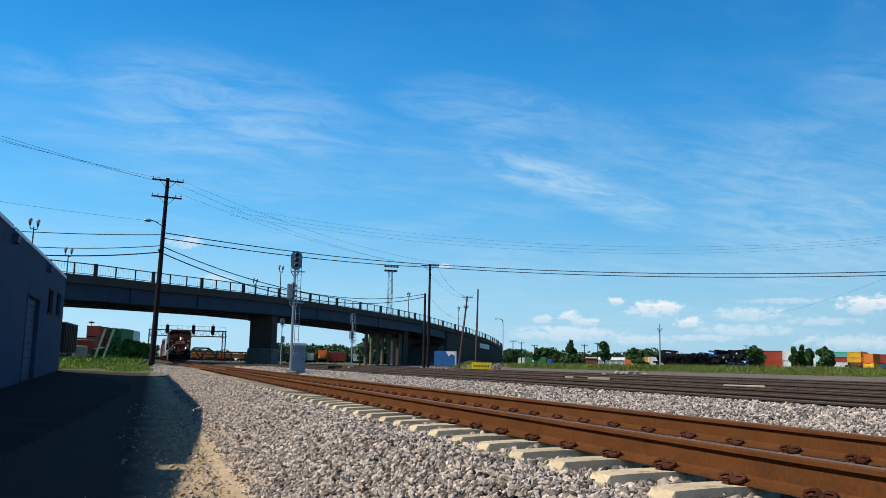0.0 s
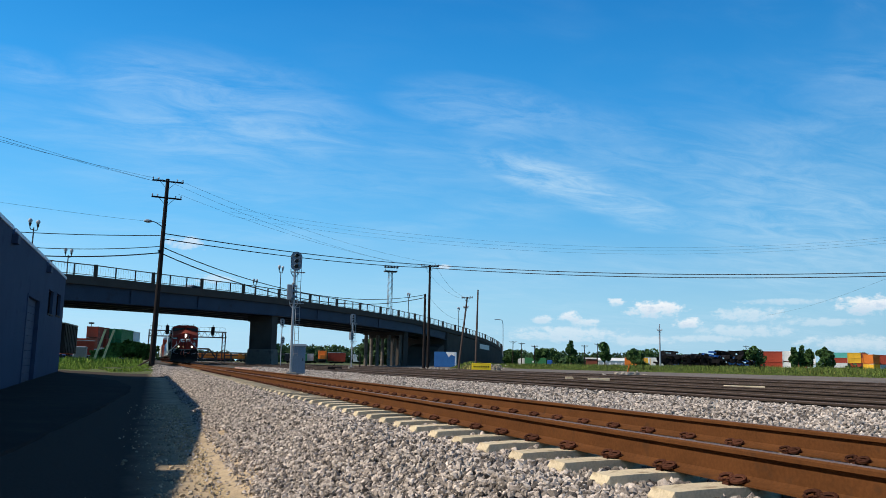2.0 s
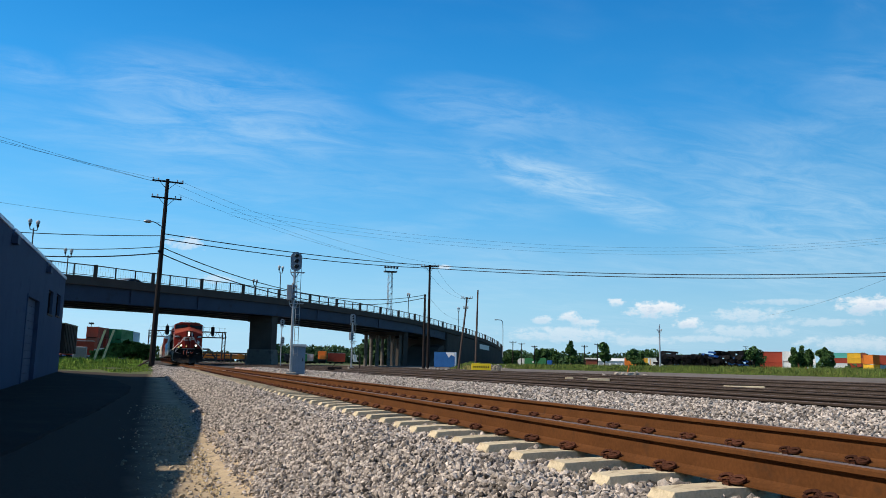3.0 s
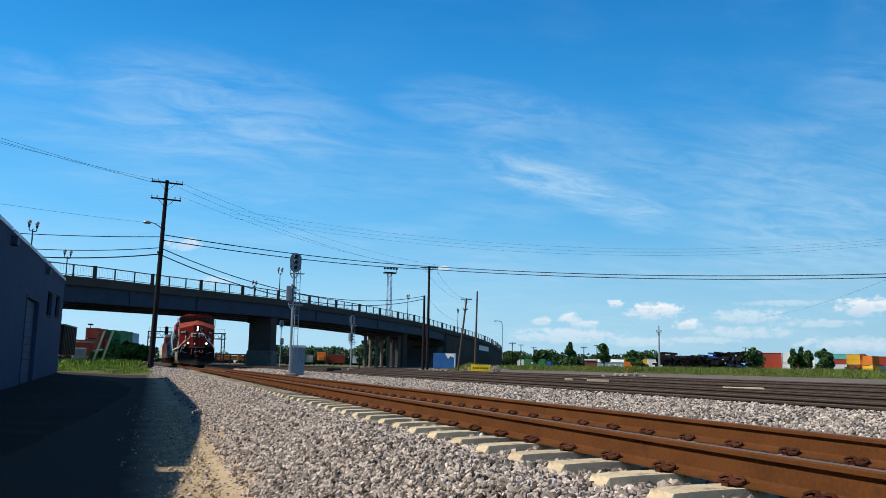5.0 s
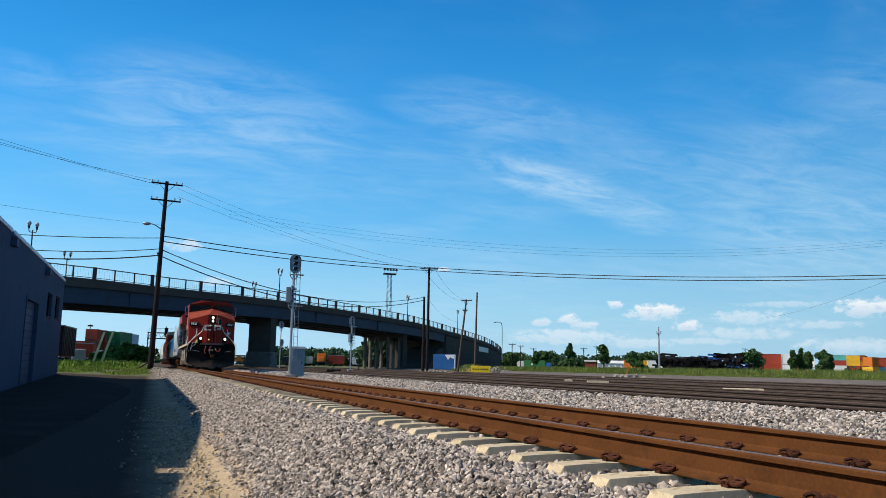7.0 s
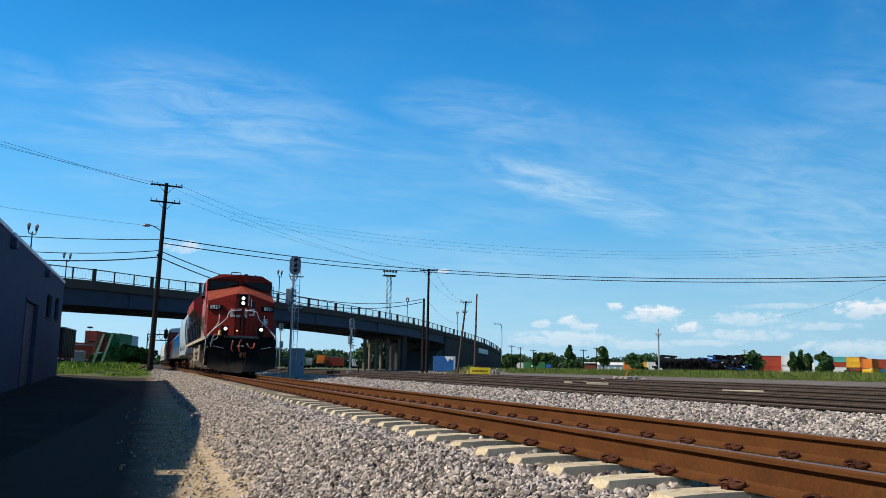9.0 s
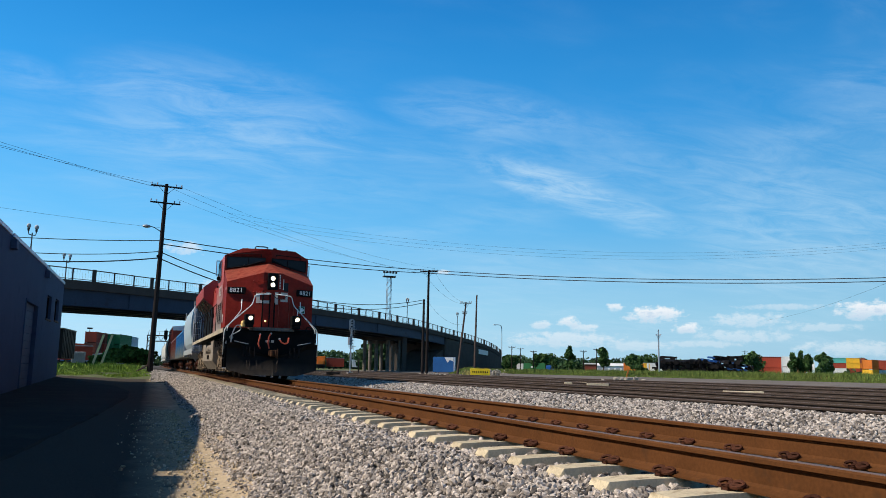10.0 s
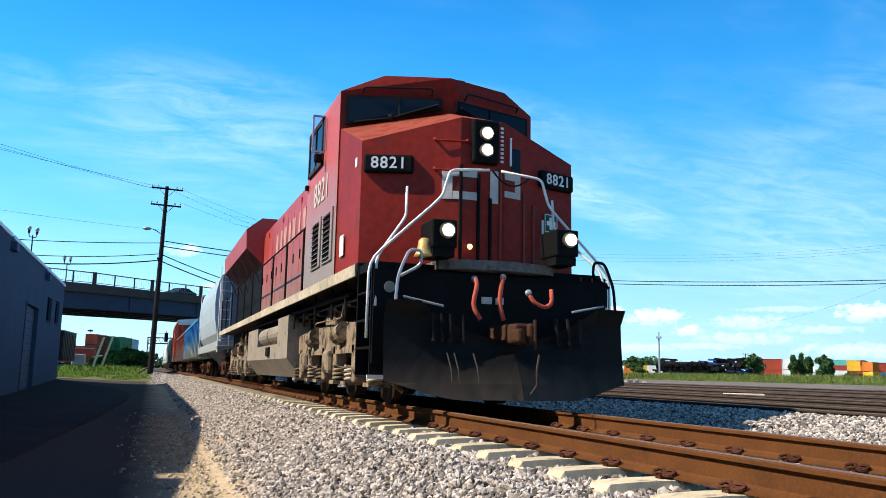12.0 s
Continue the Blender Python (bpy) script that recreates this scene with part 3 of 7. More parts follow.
def rail(parent, x, y0, y1, body, top):
    bm = bmesh.new()
    sec = rail_section()
    solid(bm, [(x + a, y0, b) for a, b in sec], [(x + a, y1, b) for a, b in sec])
    bm.faces.ensure_lookup_table()
    for f in bm.faces:
        f.normal_update()
        if f.calc_center_median().z > 0.183 and abs(f.normal.z) > 0.9:
            f.material_index = 1
    return part("rail", bm, [body, top], parent)


def build_main_track():
    tr = thing("railway_track", "rusty steel rails clipped to cream concrete ties in ballast", "railway track", kind="structure")
    rail(tr, 3.052, -6, 260, M_RUST, M_RAILTOP)
    rail(tr, 4.562, -6, 260, M_RUST, M_RAILTOP)
    # one concrete tie: deep ends with sloping shoulders, a lower waist between the rails
    bm = bmesh.new()
    xs = [(-1.29, -0.055), (-1.26, -0.012), (-1.10, -0.004), (-0.95, 0.0), (-0.56, 0.0), (-0.3, -0.045), (0.3, -0.045), (0.56, 0.0), (0.95, 0.0), (1.10, -0.004), (1.26, -0.012), (1.29, -0.055)]
    loft(bm, [[(x, -0.13, -0.22), (x, -0.10, z), (x, 0.10, z), (x, 0.13, -0.22)] for x, z in xs])
    tie = part("tie", bm, M_TIE, tr)
    tie.location = (CX, 3.055 - 3 * 0.61, 0)
    data = tie.data
    rng = random.Random(4)
    for k in range(-2, 100):
        t = new("tie", data)
        t.parent = tr
        t.location = (CX + rng.uniform(-0.02, 0.02), 3.055 + 0.61 * k, rng.uniform(-0.006, 0.0))
        t.rotation_euler = (0, 0, rng.uniform(-0.006, 0.006))
    # spring clip on its shoulder: a coiled loop beside the rail foot
    def clip_mesh(bm, x, y, side):
        for y0 in (-0.05, 0.045):
            ring = [math.radians(30 * k) for k in range(12)]
            tube(bm, [(x + side * (0.088 + 0.026 * math.cos(a + 0.9)), y + y0 + 0.030 * math.cos(a), 0.032 + 0.015 * math.sin(a)) for a in ring], 0.0115, 6)
        tube(bm, [(x + side * 0.045, y + 0.07, 0.026), (x + side * 0.075, y + 0.02, 0.036), (x + side * 0.105, y - 0.03, 0.030), (x + side * 0.05, y - 0.085, 0.024)], 0.0115, 6)
        bx(bm, x + side * 0.085, x + side * 0.125, y - 0.025, y + 0.025, 0.0, 0.02, 0.006)
        bx(bm, x + side * 0.05, x + side * 0.09, y - 0.045, y + 0.045, 0.014, 0.022)

    kinds = []
    for rx, side in ((3.052, -1), (3.052, 1), (4.562, -1), (4.562, 1)):
        bm = bmesh.new()
        clip_mesh(bm, rx, 0.0, side)
        c = part("clip", bm, M_CLIP, tr)
        c.location = (0, 3.055 - 2 * 0.61, 0)
        kinds.append(c.data)
    for k in range(-1, 48):
        for i, d in enumerate(kinds):
            if k > 30 and i in (1, 3):
                continue
            c = new("clip", d)
            c.parent = tr
            c.location = (0, 3.055 + 0.61 * k, 0)
    bm = bmesh.new()
    for k in range(48, 80):
        for rx, side in ((3.052, -1), (4.562, -1)):
            bx(bm, rx + side * 0.15 - 0.05, rx + side * 0.15 + 0.05, 3.055 + 0.61 * k - 0.07, 3.055 + 0.61 * k + 0.07, 0.0, 0.06)
    tagged(part("far_clips", bm, M_CLIP, tr), kind="stuff")
    return tr


build_main_track()


def build_yard_track(x, y0, y1, shown):
    tr = thing("yard_track", "dark steel rails on creosoted timber ties, sunk in cinders", "railway track", "yard tracks", kind="structure")
    rail(tr, x - 0.755, y0, y1, M_DARKRAIL, M_RAILTOP if shown else M_DARKRAIL)
    rail(tr, x + 0.755, y0, y1, M_DARKRAIL, M_RAILTOP if shown else M_DARKRAIL)
    bm = bmesh.new()
    bx(bm, -1.28, 1.28, -0.11, 0.11, -0.16, 0.0, 0.012)
    first = part("tie", bm, M_WOODTIE, tr)
    first.location = (x, y0 + 0.3, 0.0)
    rng = random.Random(int(x))
    for k in range(1, shown):
        t = new("tie", first.data)
        t.parent = tr
        t.location = (x + rng.uniform(-0.06, 0.06), y0 + 0.3 + 0.53 * k, rng.uniform(-0.02, 0.0))
    bm = bmesh.new()
    for k in range(shown):
        y = y0 + 0.3 + 0.53 * k
        for rx in (x - 0.755, x + 0.755):
            bx(bm, rx - 0.17, rx + 0.17, y - 0.09, y + 0.09, 0.0, 0.014)
            bx(bm, rx - 0.13, rx - 0.09, y - 0.05, y - 0.01, 0.01, 0.05)
    if shown:
        tagged(part("tie_plates", bm, M_DARKRAIL, tr), kind="stuff")
    return tr


for k_, (x_, n_) in enumerate(zip(TRACKS, (110, 60, 50, 0, 0))):
    build_yard_track(x_, 4.0 if k_ == 0 else 6.0, 260, max(n_, 4))
# ---------------------------------------------------------------- warehouse
WX = -5.5
NOTCHES = (11.3, 21.5, 35.9, 47.4)


def parapet(y):
    return float(np.interp(y, [-10, 4, 8.6, 18.5, 21.5, 57], [2.8, 4.10, 4.56, 5.47, 5.68, 5.70]))


def build_warehouse():
    b = thing("warehouse", "blue-grey painted block warehouse with parapet roof", "building")
    # wall facing the track, left solid up to the door, with scupper notches in its parapet
    def stretch(y0, y1, z0=None):
        ys = sorted({y0, y1, *[v for v in (4, 8.6, 18.5, 21.5) if y0 < v < y1]})
        top = []
        for y in ys:
            top.append((y, parapet(y)))
        for n in NOTCHES:
            if y0 < n < y1:
                h = parapet(n)
                top += [(n - 0.24, h), (n - 0.239, h - 0.42), (n + 0.239, h - 0.42), (n + 0.24, h)]
        top.sort()
        low = -1.0 if z0 is None else z0
        ring = [(y0, low), *top, (y1, low)]
        bm = bmesh.new()
        solid(bm, [(WX, y, z) for y, z in ring], [(WX - 0.35, y, z) for y, z in ring])
        part("wall", bm, M_WALL, b)

    stretch(-10.0, 41.2)
    stretch(41.2, 45.5, 3.4)
    stretch(45.5, 49.0)
    stretch(49.0, 51.2, 4.3)
    stretch(51.2, 53.1)
    stretch(53.1, 55.2, 4.4)
    stretch(55.2, 57.2)
    for y0, y1, z in ((49.0, 51.2, 3.0), (53.1, 55.2, 3.1)):
        bm = bmesh.new()
        bx(bm, WX - 0.35, WX, y0, y1, -1.0, z)
        part("wall", bm, M_WALL, b)
        w = part("window", bx(bmesh.new(), WX - 0.22, WX - 0.18, y0 + 0.06, y1 - 0.06, z + 0.06, z + 1.24), M_GLASS, b)
        bm = bmesh.new()
        for yy in (y0 + 0.03, (y0 + y1) / 2, y1 - 0.03):
            bx(bm, WX - 0.24, WX - 0.14, yy - 0.03, yy + 0.03, z, z + 1.3)
        bx(bm, WX - 0.24, WX - 0.14, y0, y1, z + 0.01, z + 0.06)
        bx(bm, WX - 0.24, WX - 0.14, y0, y1, z + 1.24, z + 1.29)
        part("window_frame", bm, M_DARK, w)
        part("window_sill", bx(bmesh.new(), WX - 0.1, WX + 0.06, y0 - 0.08, y1 + 0.08, z - 0.1, z - 0.003, 0.01), M_CONC, w)
    bm = bmesh.new()
    for k in range(12):
        bx(bm, WX - 0.22, WX - 0.16, 41.2, 45.5, -0.9 + k * 0.36, -0.9 + k * 0.36 + 0.345, 0.012)
    door = part("rollup_door", bm, M_DOORM, b, "closed grey roll-up door")
    bm = bmesh.new()
    for y in (41.25, 45.45):
        bx(bm, WX - 0.2, WX + 0.04, y - 0.07, y + 0.07, -0.9, 3.45)
    bx(bm, WX - 0.2, WX + 0.04, 41.2, 45.5, 3.38, 3.5)
    part("door_frame", bm, M_WALL, door)
    # metal coping along the parapet, in lengths between the notches
    cuts = [-10.0, *[v for n in NOTCHES for v in (n - 0.26, n + 0.26)], 57.25]
    for a, c in zip(cuts[::2], cuts[1::2]):
        ys = sorted({a, c, *[v for v in (4, 8.6, 18.5, 21.5) if a < v < c]})
        bm = bmesh.new()
        loft(bm, [[(WX + 0.05, y, parapet(y) - 0.10), (WX + 0.05, y, parapet(y) + 0.05), (WX - 0.4, y, parapet(y) + 0.05), (WX - 0.4, y, parapet(y) - 0.10)] for y in ys])
        part("coping", bm, M_COPING, b)
    for n in NOTCHES:
        bm = bmesh.new()
        bx(bm, WX, WX + 0.24, n - 0.3, n + 0.3, 5.05 if n > 30 else parapet(n) - 0.75, 5.42 if n > 30 else parapet(n) - 0.45, 0.02)
        part("scupper_box", bm, M_DOORM, b)
    bm = bmesh.new()
    bx(bm, -22, WX - 0.35, 56.85, 57.2, -1.0, 5.7)
    part("end_wall", bm, M_WALL, b)
    part("end_wall", bx(bmesh.new(), -22, WX - 0.35, -10.0, -9.65, -1.0, 2.85), M_WALL, b)
    part("back_wall", bx(bmesh.new(), -22.35, -22, -10.0, 57.2, -1.0, 4.0), M_WALL, b)
    bm = bmesh.new()
    pts = [(-9.6, 2.2), (21, 4.6), (56.8, 4.7)]
    solid(bm, [(WX - 0.36, y, z) for y, z in pts] + [(WX - 0.36, y, z - 0.3) for y, z in pts[::-1]], [(-21.9, y, z - 0.8) for y, z in pts] + [(-21.9, y, z - 1.1) for y, z in pts[::-1]])
    part("roof", bm, M_ROAD, b)


build_warehouse()

# ---------------------------------------------------------------- overpass
STEP = 9.4


def bridge_table():
    tab = {}
    x, y = 3.8, 112.0
    for i in range(0, 2101):
        h = math.radians(float(np.interp(i * 0.1, [20, 60, 130, 200], [41.7, 39.3, 38.7, 18])))
        tab[i] = (x, y, h)
        x, y = x + math.sin(h) * 0.1, y + math.cos(h) * 0.1
    x, y, h = 3.8, 112.0, radians(41.7)
    for i in range(-1, -1001, -1):
        x, y = x - math.sin(h) * 0.1, y - math.cos(h) * 0.1
        tab[i] = (x, y, h)
    return tab


BRIDGE = bridge_table()


def on_bridge(s, n=0.0, z=0.0):
    """A point s metres along the near edge of the overpass, n metres across it, z over the ground."""
    x, y, h = BRIDGE[round(s * 10)]
    return Vector((x - math.cos(h) * n, y + math.sin(h) * n, z))


def rail_top(s):
    return float(np.interp(s, [-100, -25, -15, -6, 3, 13, 22, 47, 64, 80, 95, 103, 117, 133, 149, 180], [9.2, 10.85, 11.2, 11.35, 11.57, 11.78, 11.92, 11.98, 11.9, 11.75, 11.24, 10.85, 10.42, 9.63, 8.56, 6.4]))


def deck_z(s):
    return rail_top(s) - 1.62


WIDE = 15.5


def sweep(s0, s1, ring, step=4.7):
    n = max(2, int((s1 - s0) / step) + 1)
    rows = []
    for k in range(n):
        s = s0 + (s1 - s0) * k / (n - 1)
        rows.append([on_bridge(s, a, deck_z(s) + b) for a, b in ring])
    return loft(bmesh.new(), rows)


def build_overpass():
    br = thing("overpass", "long concrete and steel road overpass with railings", "bridge", kind="structure")
    part("deck", sweep(-66, 182, [(0.35, -0.35), (0.35, -0.05), (WIDE - 0.35, -0.05), (WIDE - 0.35, -0.35)]), M_ROAD, br)
    posts = [-15.5 + STEP * k for k in range(-5, 21)]
    for a, c in zip(posts, posts[1:]):      # parapet panels, one between each two posts
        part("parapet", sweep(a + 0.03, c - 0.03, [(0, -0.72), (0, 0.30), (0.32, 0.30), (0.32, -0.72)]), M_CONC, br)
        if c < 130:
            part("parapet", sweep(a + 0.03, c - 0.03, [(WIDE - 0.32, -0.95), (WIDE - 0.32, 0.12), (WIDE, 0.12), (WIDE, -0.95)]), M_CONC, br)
    spans = [-66, -22, 22, 72, 101]
    for a, c in zip(spans, spans[1:]):
        for n in (0.25, 4.0, 7.8, 11.4, WIDE - 0.75):
            g = part("girder", sweep(a + 0.05, c - 0.05, [(n + 0.2, -0.36), (n + 0.45, -0.36), (n + 0.45, -2.50), (n + 0.2, -2.50)]), M_GIRDER, br)
            part("flange", sweep(a + 0.05, c - 0.05, [(n, -2.50), (n + 0.65, -2.50), (n + 0.65, -2.58), (n, -2.58)]), M_GIRDER, g)
            if n < 1:
                bm = bmesh.new()
                for k in range(1, int((c - a) / 12.5)):
                    s = a + k * 12.5
                    p, q = on_bridge(s, n + 0.06, deck_z(s) - 2.48), on_bridge(s + 0.1, n + 0.2, deck_z(s) - 0.75)
                    bx(bm, p.x, q.x, p.y, q.y, p.z, q.z)
                part("stiffeners", bm, M_GIRDER, g)
    # railings
    for side in (0.14, WIDE - 0.14):
        last = 170 if side < 1 else 120
        for name, lift, r in (("top_rail", 1.58, 0.06), ("lower_rail", 0.44, 0.035)):
            ss = np.arange(-62, last, 4.7)
            part(name, tube(bmesh.new(), [on_bridge(s, side, deck_z(s) + lift) for s in ss], r, 6), M_RAILING, br)
        bm = bmesh.new()
        for s in np.arange(-62, last - 1, 0.40 if side < 1 else 0.8):
            p = on_bridge(s, side, deck_z(s) + 0.44)
            rod(bm, p, p + Vector((0, 0, 1.12)), 0.009, 3)
        tagged(part("pickets", bm, M_MESH, br), kind="stuff")
        for p_ in posts:
            if p_ > last:
                continue
            p = on_bridge(p_, side, deck_z(p_) + 0.29)
            if side < 1:
                bm = bmesh.new()
                bx(bm, p.x - 0.22, p.x + 0.22, p.y - 0.2, p.y + 0.2, p.z, p.z + 1.38, 0.03)
                part("concrete_post", bm, M_CONC, br)
            for k in (1, 2):
                s = p_ + STEP * k / 3
                if s < last:
                    q = on_bridge(s, side, deck_z(s) + 0.29)
                    part("steel_post", bx(bmesh.new(), q.x - 0.08, q.x + 0.08, q.y - 0.08, q.y + 0.08, q.z, q.z + 1.3), M_RAILING, br)
    # wall pier beside the main track; the plinth's sunlight is put into paler concrete
    def wall_pier(s, n0, n1, base):
        h = BRIDGE[round(s * 10)][2]
        pier = thing("bridge_pier", "dark concrete wall pier under the overpass", "pier", "bridge piers", kind="structure")
        d = Vector((math.sin(h), math.cos(h), 0))
        c = Vector((-math.cos(h), math.sin(h), 0))
        o = on_bridge(s, 0, 0)
        top = deck_z(s) - 2.6

        def block(a, b_, t, z0, z1, t1=None, grow=0.0):
            bm = bmesh.new()
            t1 = t if t1 is None else t1
            lo = [o + c * (a - grow) - d * t, o + c * (b_ + grow) - d * t, o + c * (b_ + grow) + d * t, o + c * (a - grow) + d * t]
            hi = [o + c * a - d * t1, o + c * b_ - d * t1, o + c * b_ + d * t1, o + c * a + d * t1]
            return solid(bm, [p + Vector((0, 0, z0)) for p in lo], [p + Vector((0, 0, z1)) for p in hi])

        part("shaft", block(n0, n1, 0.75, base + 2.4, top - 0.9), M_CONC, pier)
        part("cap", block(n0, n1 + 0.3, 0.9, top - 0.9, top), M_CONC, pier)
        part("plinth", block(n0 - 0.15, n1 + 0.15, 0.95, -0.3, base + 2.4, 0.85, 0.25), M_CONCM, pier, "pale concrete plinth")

    wall_pier(22, 0.6, 4.7, 0.1)
    wall_pier(-22, 0.6, 5.2, 0.1)
    for s, across in ((75, (0.9, 1.95, 4.7, 7.4, 10.2)), (88, (8.9, 11.9, 14.8))):
        bent = thing("bridge_bent", "row of concrete columns under the overpass", "pier", "bridge piers", kind="structure")
        for n in across:
            p = on_bridge(s, n)
            # end column darker, the rest paler: shade and sun put into the concrete
            if n < 1:
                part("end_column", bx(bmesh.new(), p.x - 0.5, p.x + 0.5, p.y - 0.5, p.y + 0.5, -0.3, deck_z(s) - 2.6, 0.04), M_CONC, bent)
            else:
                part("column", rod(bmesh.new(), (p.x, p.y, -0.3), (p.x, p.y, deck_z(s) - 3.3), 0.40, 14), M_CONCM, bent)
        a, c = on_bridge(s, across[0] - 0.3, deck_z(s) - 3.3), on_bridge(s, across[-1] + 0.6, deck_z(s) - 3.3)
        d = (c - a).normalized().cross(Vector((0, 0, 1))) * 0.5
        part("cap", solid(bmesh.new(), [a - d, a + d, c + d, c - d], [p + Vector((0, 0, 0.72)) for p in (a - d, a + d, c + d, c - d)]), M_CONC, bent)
    # retaining wall of the ramp, in cast panels
    wall = thing("retaining_wall", "dark weathered concrete retaining wall of the ramp", "wall", kind="structure")
    ss = np.arange(101, 181, 4.0)
    for a in ss:
        c = a + 3.96
        bm = bmesh.new()
        ring = lambda s: [on_bridge(s, 0.06, -0.3), on_bridge(s, 0.06, deck_z(s) - 0.94), on_bridge(s, 0.6, deck_z(s) - 0.94), on_bridge(s, 0.6, -0.3)]
        solid(bm, ring(a), ring(c))
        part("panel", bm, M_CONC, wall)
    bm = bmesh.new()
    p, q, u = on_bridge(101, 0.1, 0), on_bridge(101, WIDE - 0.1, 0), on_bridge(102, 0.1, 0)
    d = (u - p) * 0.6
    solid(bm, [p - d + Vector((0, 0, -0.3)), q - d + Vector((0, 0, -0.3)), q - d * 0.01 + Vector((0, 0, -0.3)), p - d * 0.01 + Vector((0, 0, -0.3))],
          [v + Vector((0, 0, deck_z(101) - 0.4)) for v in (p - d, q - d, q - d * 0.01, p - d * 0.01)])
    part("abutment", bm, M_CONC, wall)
    bm = bmesh.new()
    slope = lambda s, z: [on_bridge(s, 0.7, -0.3), on_bridge(s, 8.6, -0.3), on_bridge(s, 8.6, z), on_bridge(s, 0.7, z)]
    loft(bm, [slope(89, 0.05), slope(93, 2.3), slope(97, 4.9), slope(100.3, 5.6)])
    part("slope_paving", bm, M_CONC, wall, "dark concrete slope paving under the overpass")
    sg = on_bridge(128.5, -0.05, 5.35)
    e = (on_bridge(138.7, -0.05, 5.1) - sg)
    n = Vector((e.y, -e.x, 0)).normalized() * 0.06
    part("white_sign", solid(bmesh.new(), [sg, sg + e, sg + e + Vector((0, 0, 1.3)), sg + Vector((0, 0, 1.3))], [v + n for v in (sg, sg + e, sg + e + Vector((0, 0, 1.3)), sg + Vector((0, 0, 1.3)))]), M_WHITE, wall)


build_overpass()


def globe_lamp(s, n, top):
    z0 = deck_z(s) + 0.05
    p = on_bridge(s, n, z0)
    lamp = thing("street_lamp", "dark twin-globe street lamp on the overpass", "street lamp", "overpass lamps", at=Matrix.Translation(p))
    h = top - z0
    bm = bmesh.new()
    rod(bm, (0, 0, 0), (0, 0, 0.9), 0.17, 10, 0.11)
    rod(bm, (0, 0, 0.9), (0, 0, h - 0.9), 0.085, 10, 0.06)
    part("post", bm, M_RAILING, lamp)
    d = BRIDGE[round(s * 10)][2]
    ux, uy = math.sin(d), math.cos(d)
    bm = bmesh.new()
    for k in (-1, 1):
        tube(bm, rounded([(0, 0, h - 1.15), (ux * 0.45 * k, uy * 0.45 * k, h - 1.15), (ux * 0.5 * k, uy * 0.5 * k, h - 0.75)], 3, 0.4), 0.045, 6)
        rod(bm, (ux * 0.5 * k, uy * 0.5 * k, h - 0.8), (ux * 0.5 * k, uy * 0.5 * k, h - 0.5), 0.08, 8, 0.15)
    part("arm", bm, M_RAILING, lamp)
    for k in (-1, 1):
        part("globe", ball(bmesh.new(), (ux * 0.5 * k, uy * 0.5 * k, h - 0.24), 0.22, 1, 1, 1.15), M_GLOBE, lamp, "white glass globe", smooth=True)


for s_, n_, t_ in ((-24.0, 0.6, 15.1), (-6.0, WIDE - 0.7, 15.0), (23.0, 0.6, 15.8), (36.8, WIDE - 0.7, 15.4), (75.7, 0.6, 16.2), (110.9, 0.6, 15.6)):
    globe_lamp(s_, n_, t_)

# ---------------------------------------------------------------- poles, wires, signals
def polar(bearing, dist, z=0.0):
    a = radians(bearing)
    return Vector((dist * math.sin(a), dist * math.cos(a), z))


def height_at(dist, slope):
    return EYE.z + dist * slope


def utility_pole(name, base, top, r, material, label, arms=(), lean=(0, 0), face=0.0):
    """Tapered pole with crossarms (height below the top, half length), braces and insulators."""
    p = thing(name, label, "utility pole", at=Matrix.Translation(base))
    h = top - base.z
    tip = Vector((lean[0], lean[1], h))
    part("pole", rod(bmesh.new(), (0, 0, -0.3), tip, r, 12, r * 0.62), material, p)
    ux, uy = math.cos(face), math.sin(face)
    for down, half in arms:
        c = tip * (1 - down / h)
        bm = bmesh.new()
        a, b_ = c + Vector((-ux * half, -uy * half, 0)), c + Vector((ux * half, uy * half, 0))
        off = Vector((-uy, ux, 0)) * r
        w, v = Vector((-uy, ux, 0)) * 0.05, Vector((0, 0, 0.06))
        solid(bm, [a - off - w - v, a - off + w - v, a - off + w + v, a - off - w + v], [b_ - off - w - v, b_ - off + w - v, b_ - off + w + v, b_ - off - w + v])
        for k in (-1, 1):
            rod(bm, c + Vector((ux, uy, 0)) * (k * half * 0.55) - off, c - Vector((0, 0, 0.7)) - off, 0.02, 5)
        arm = part("crossarm", bm, material, p)
        for k in (-0.95, -0.6, 0.6, 0.95):
            q = c + Vector((ux, uy, 0)) * (k * half) - off + Vector((0, 0, 0.06))
            bm = bmesh.new()
            rod(bm, q, q + Vector((0, 0, 0.12)), 0.03, 6)
            rod(bm, q + Vector((0, 0, 0.10)), q + Vector((0, 0, 0.2)), 0.06, 8, 0.045)
            part("insulator", bm, M_INSUL, arm)
    return p


P1D = 70.0
P1 = polar(0.07, P1D, height_at(P1D, -0.0066))
P1_TOP = height_at(P1D, 0.2131)
pole_a = utility_pole("utility_pole", P1, P1_TOP, 0.24, M_POLE, "tall dark timber utility pole with crossarms beside the tracks", ((0.25, 1.25), (1.65, 1.2)), lean=(0.27, 0.0), face=0.15)
bm_ = bmesh.new()
hz = P1_TOP - P1.z - 3.75
tube(bm_, rounded([(0.15, -0.05, hz - 0.35), (-0.45, -0.3, hz), (-0.95, -0.5, hz + 0.05)], 4, 0.4), 0.035, 6)
arm_ = part("lamp_arm", bm_, M_POLE, pole_a)
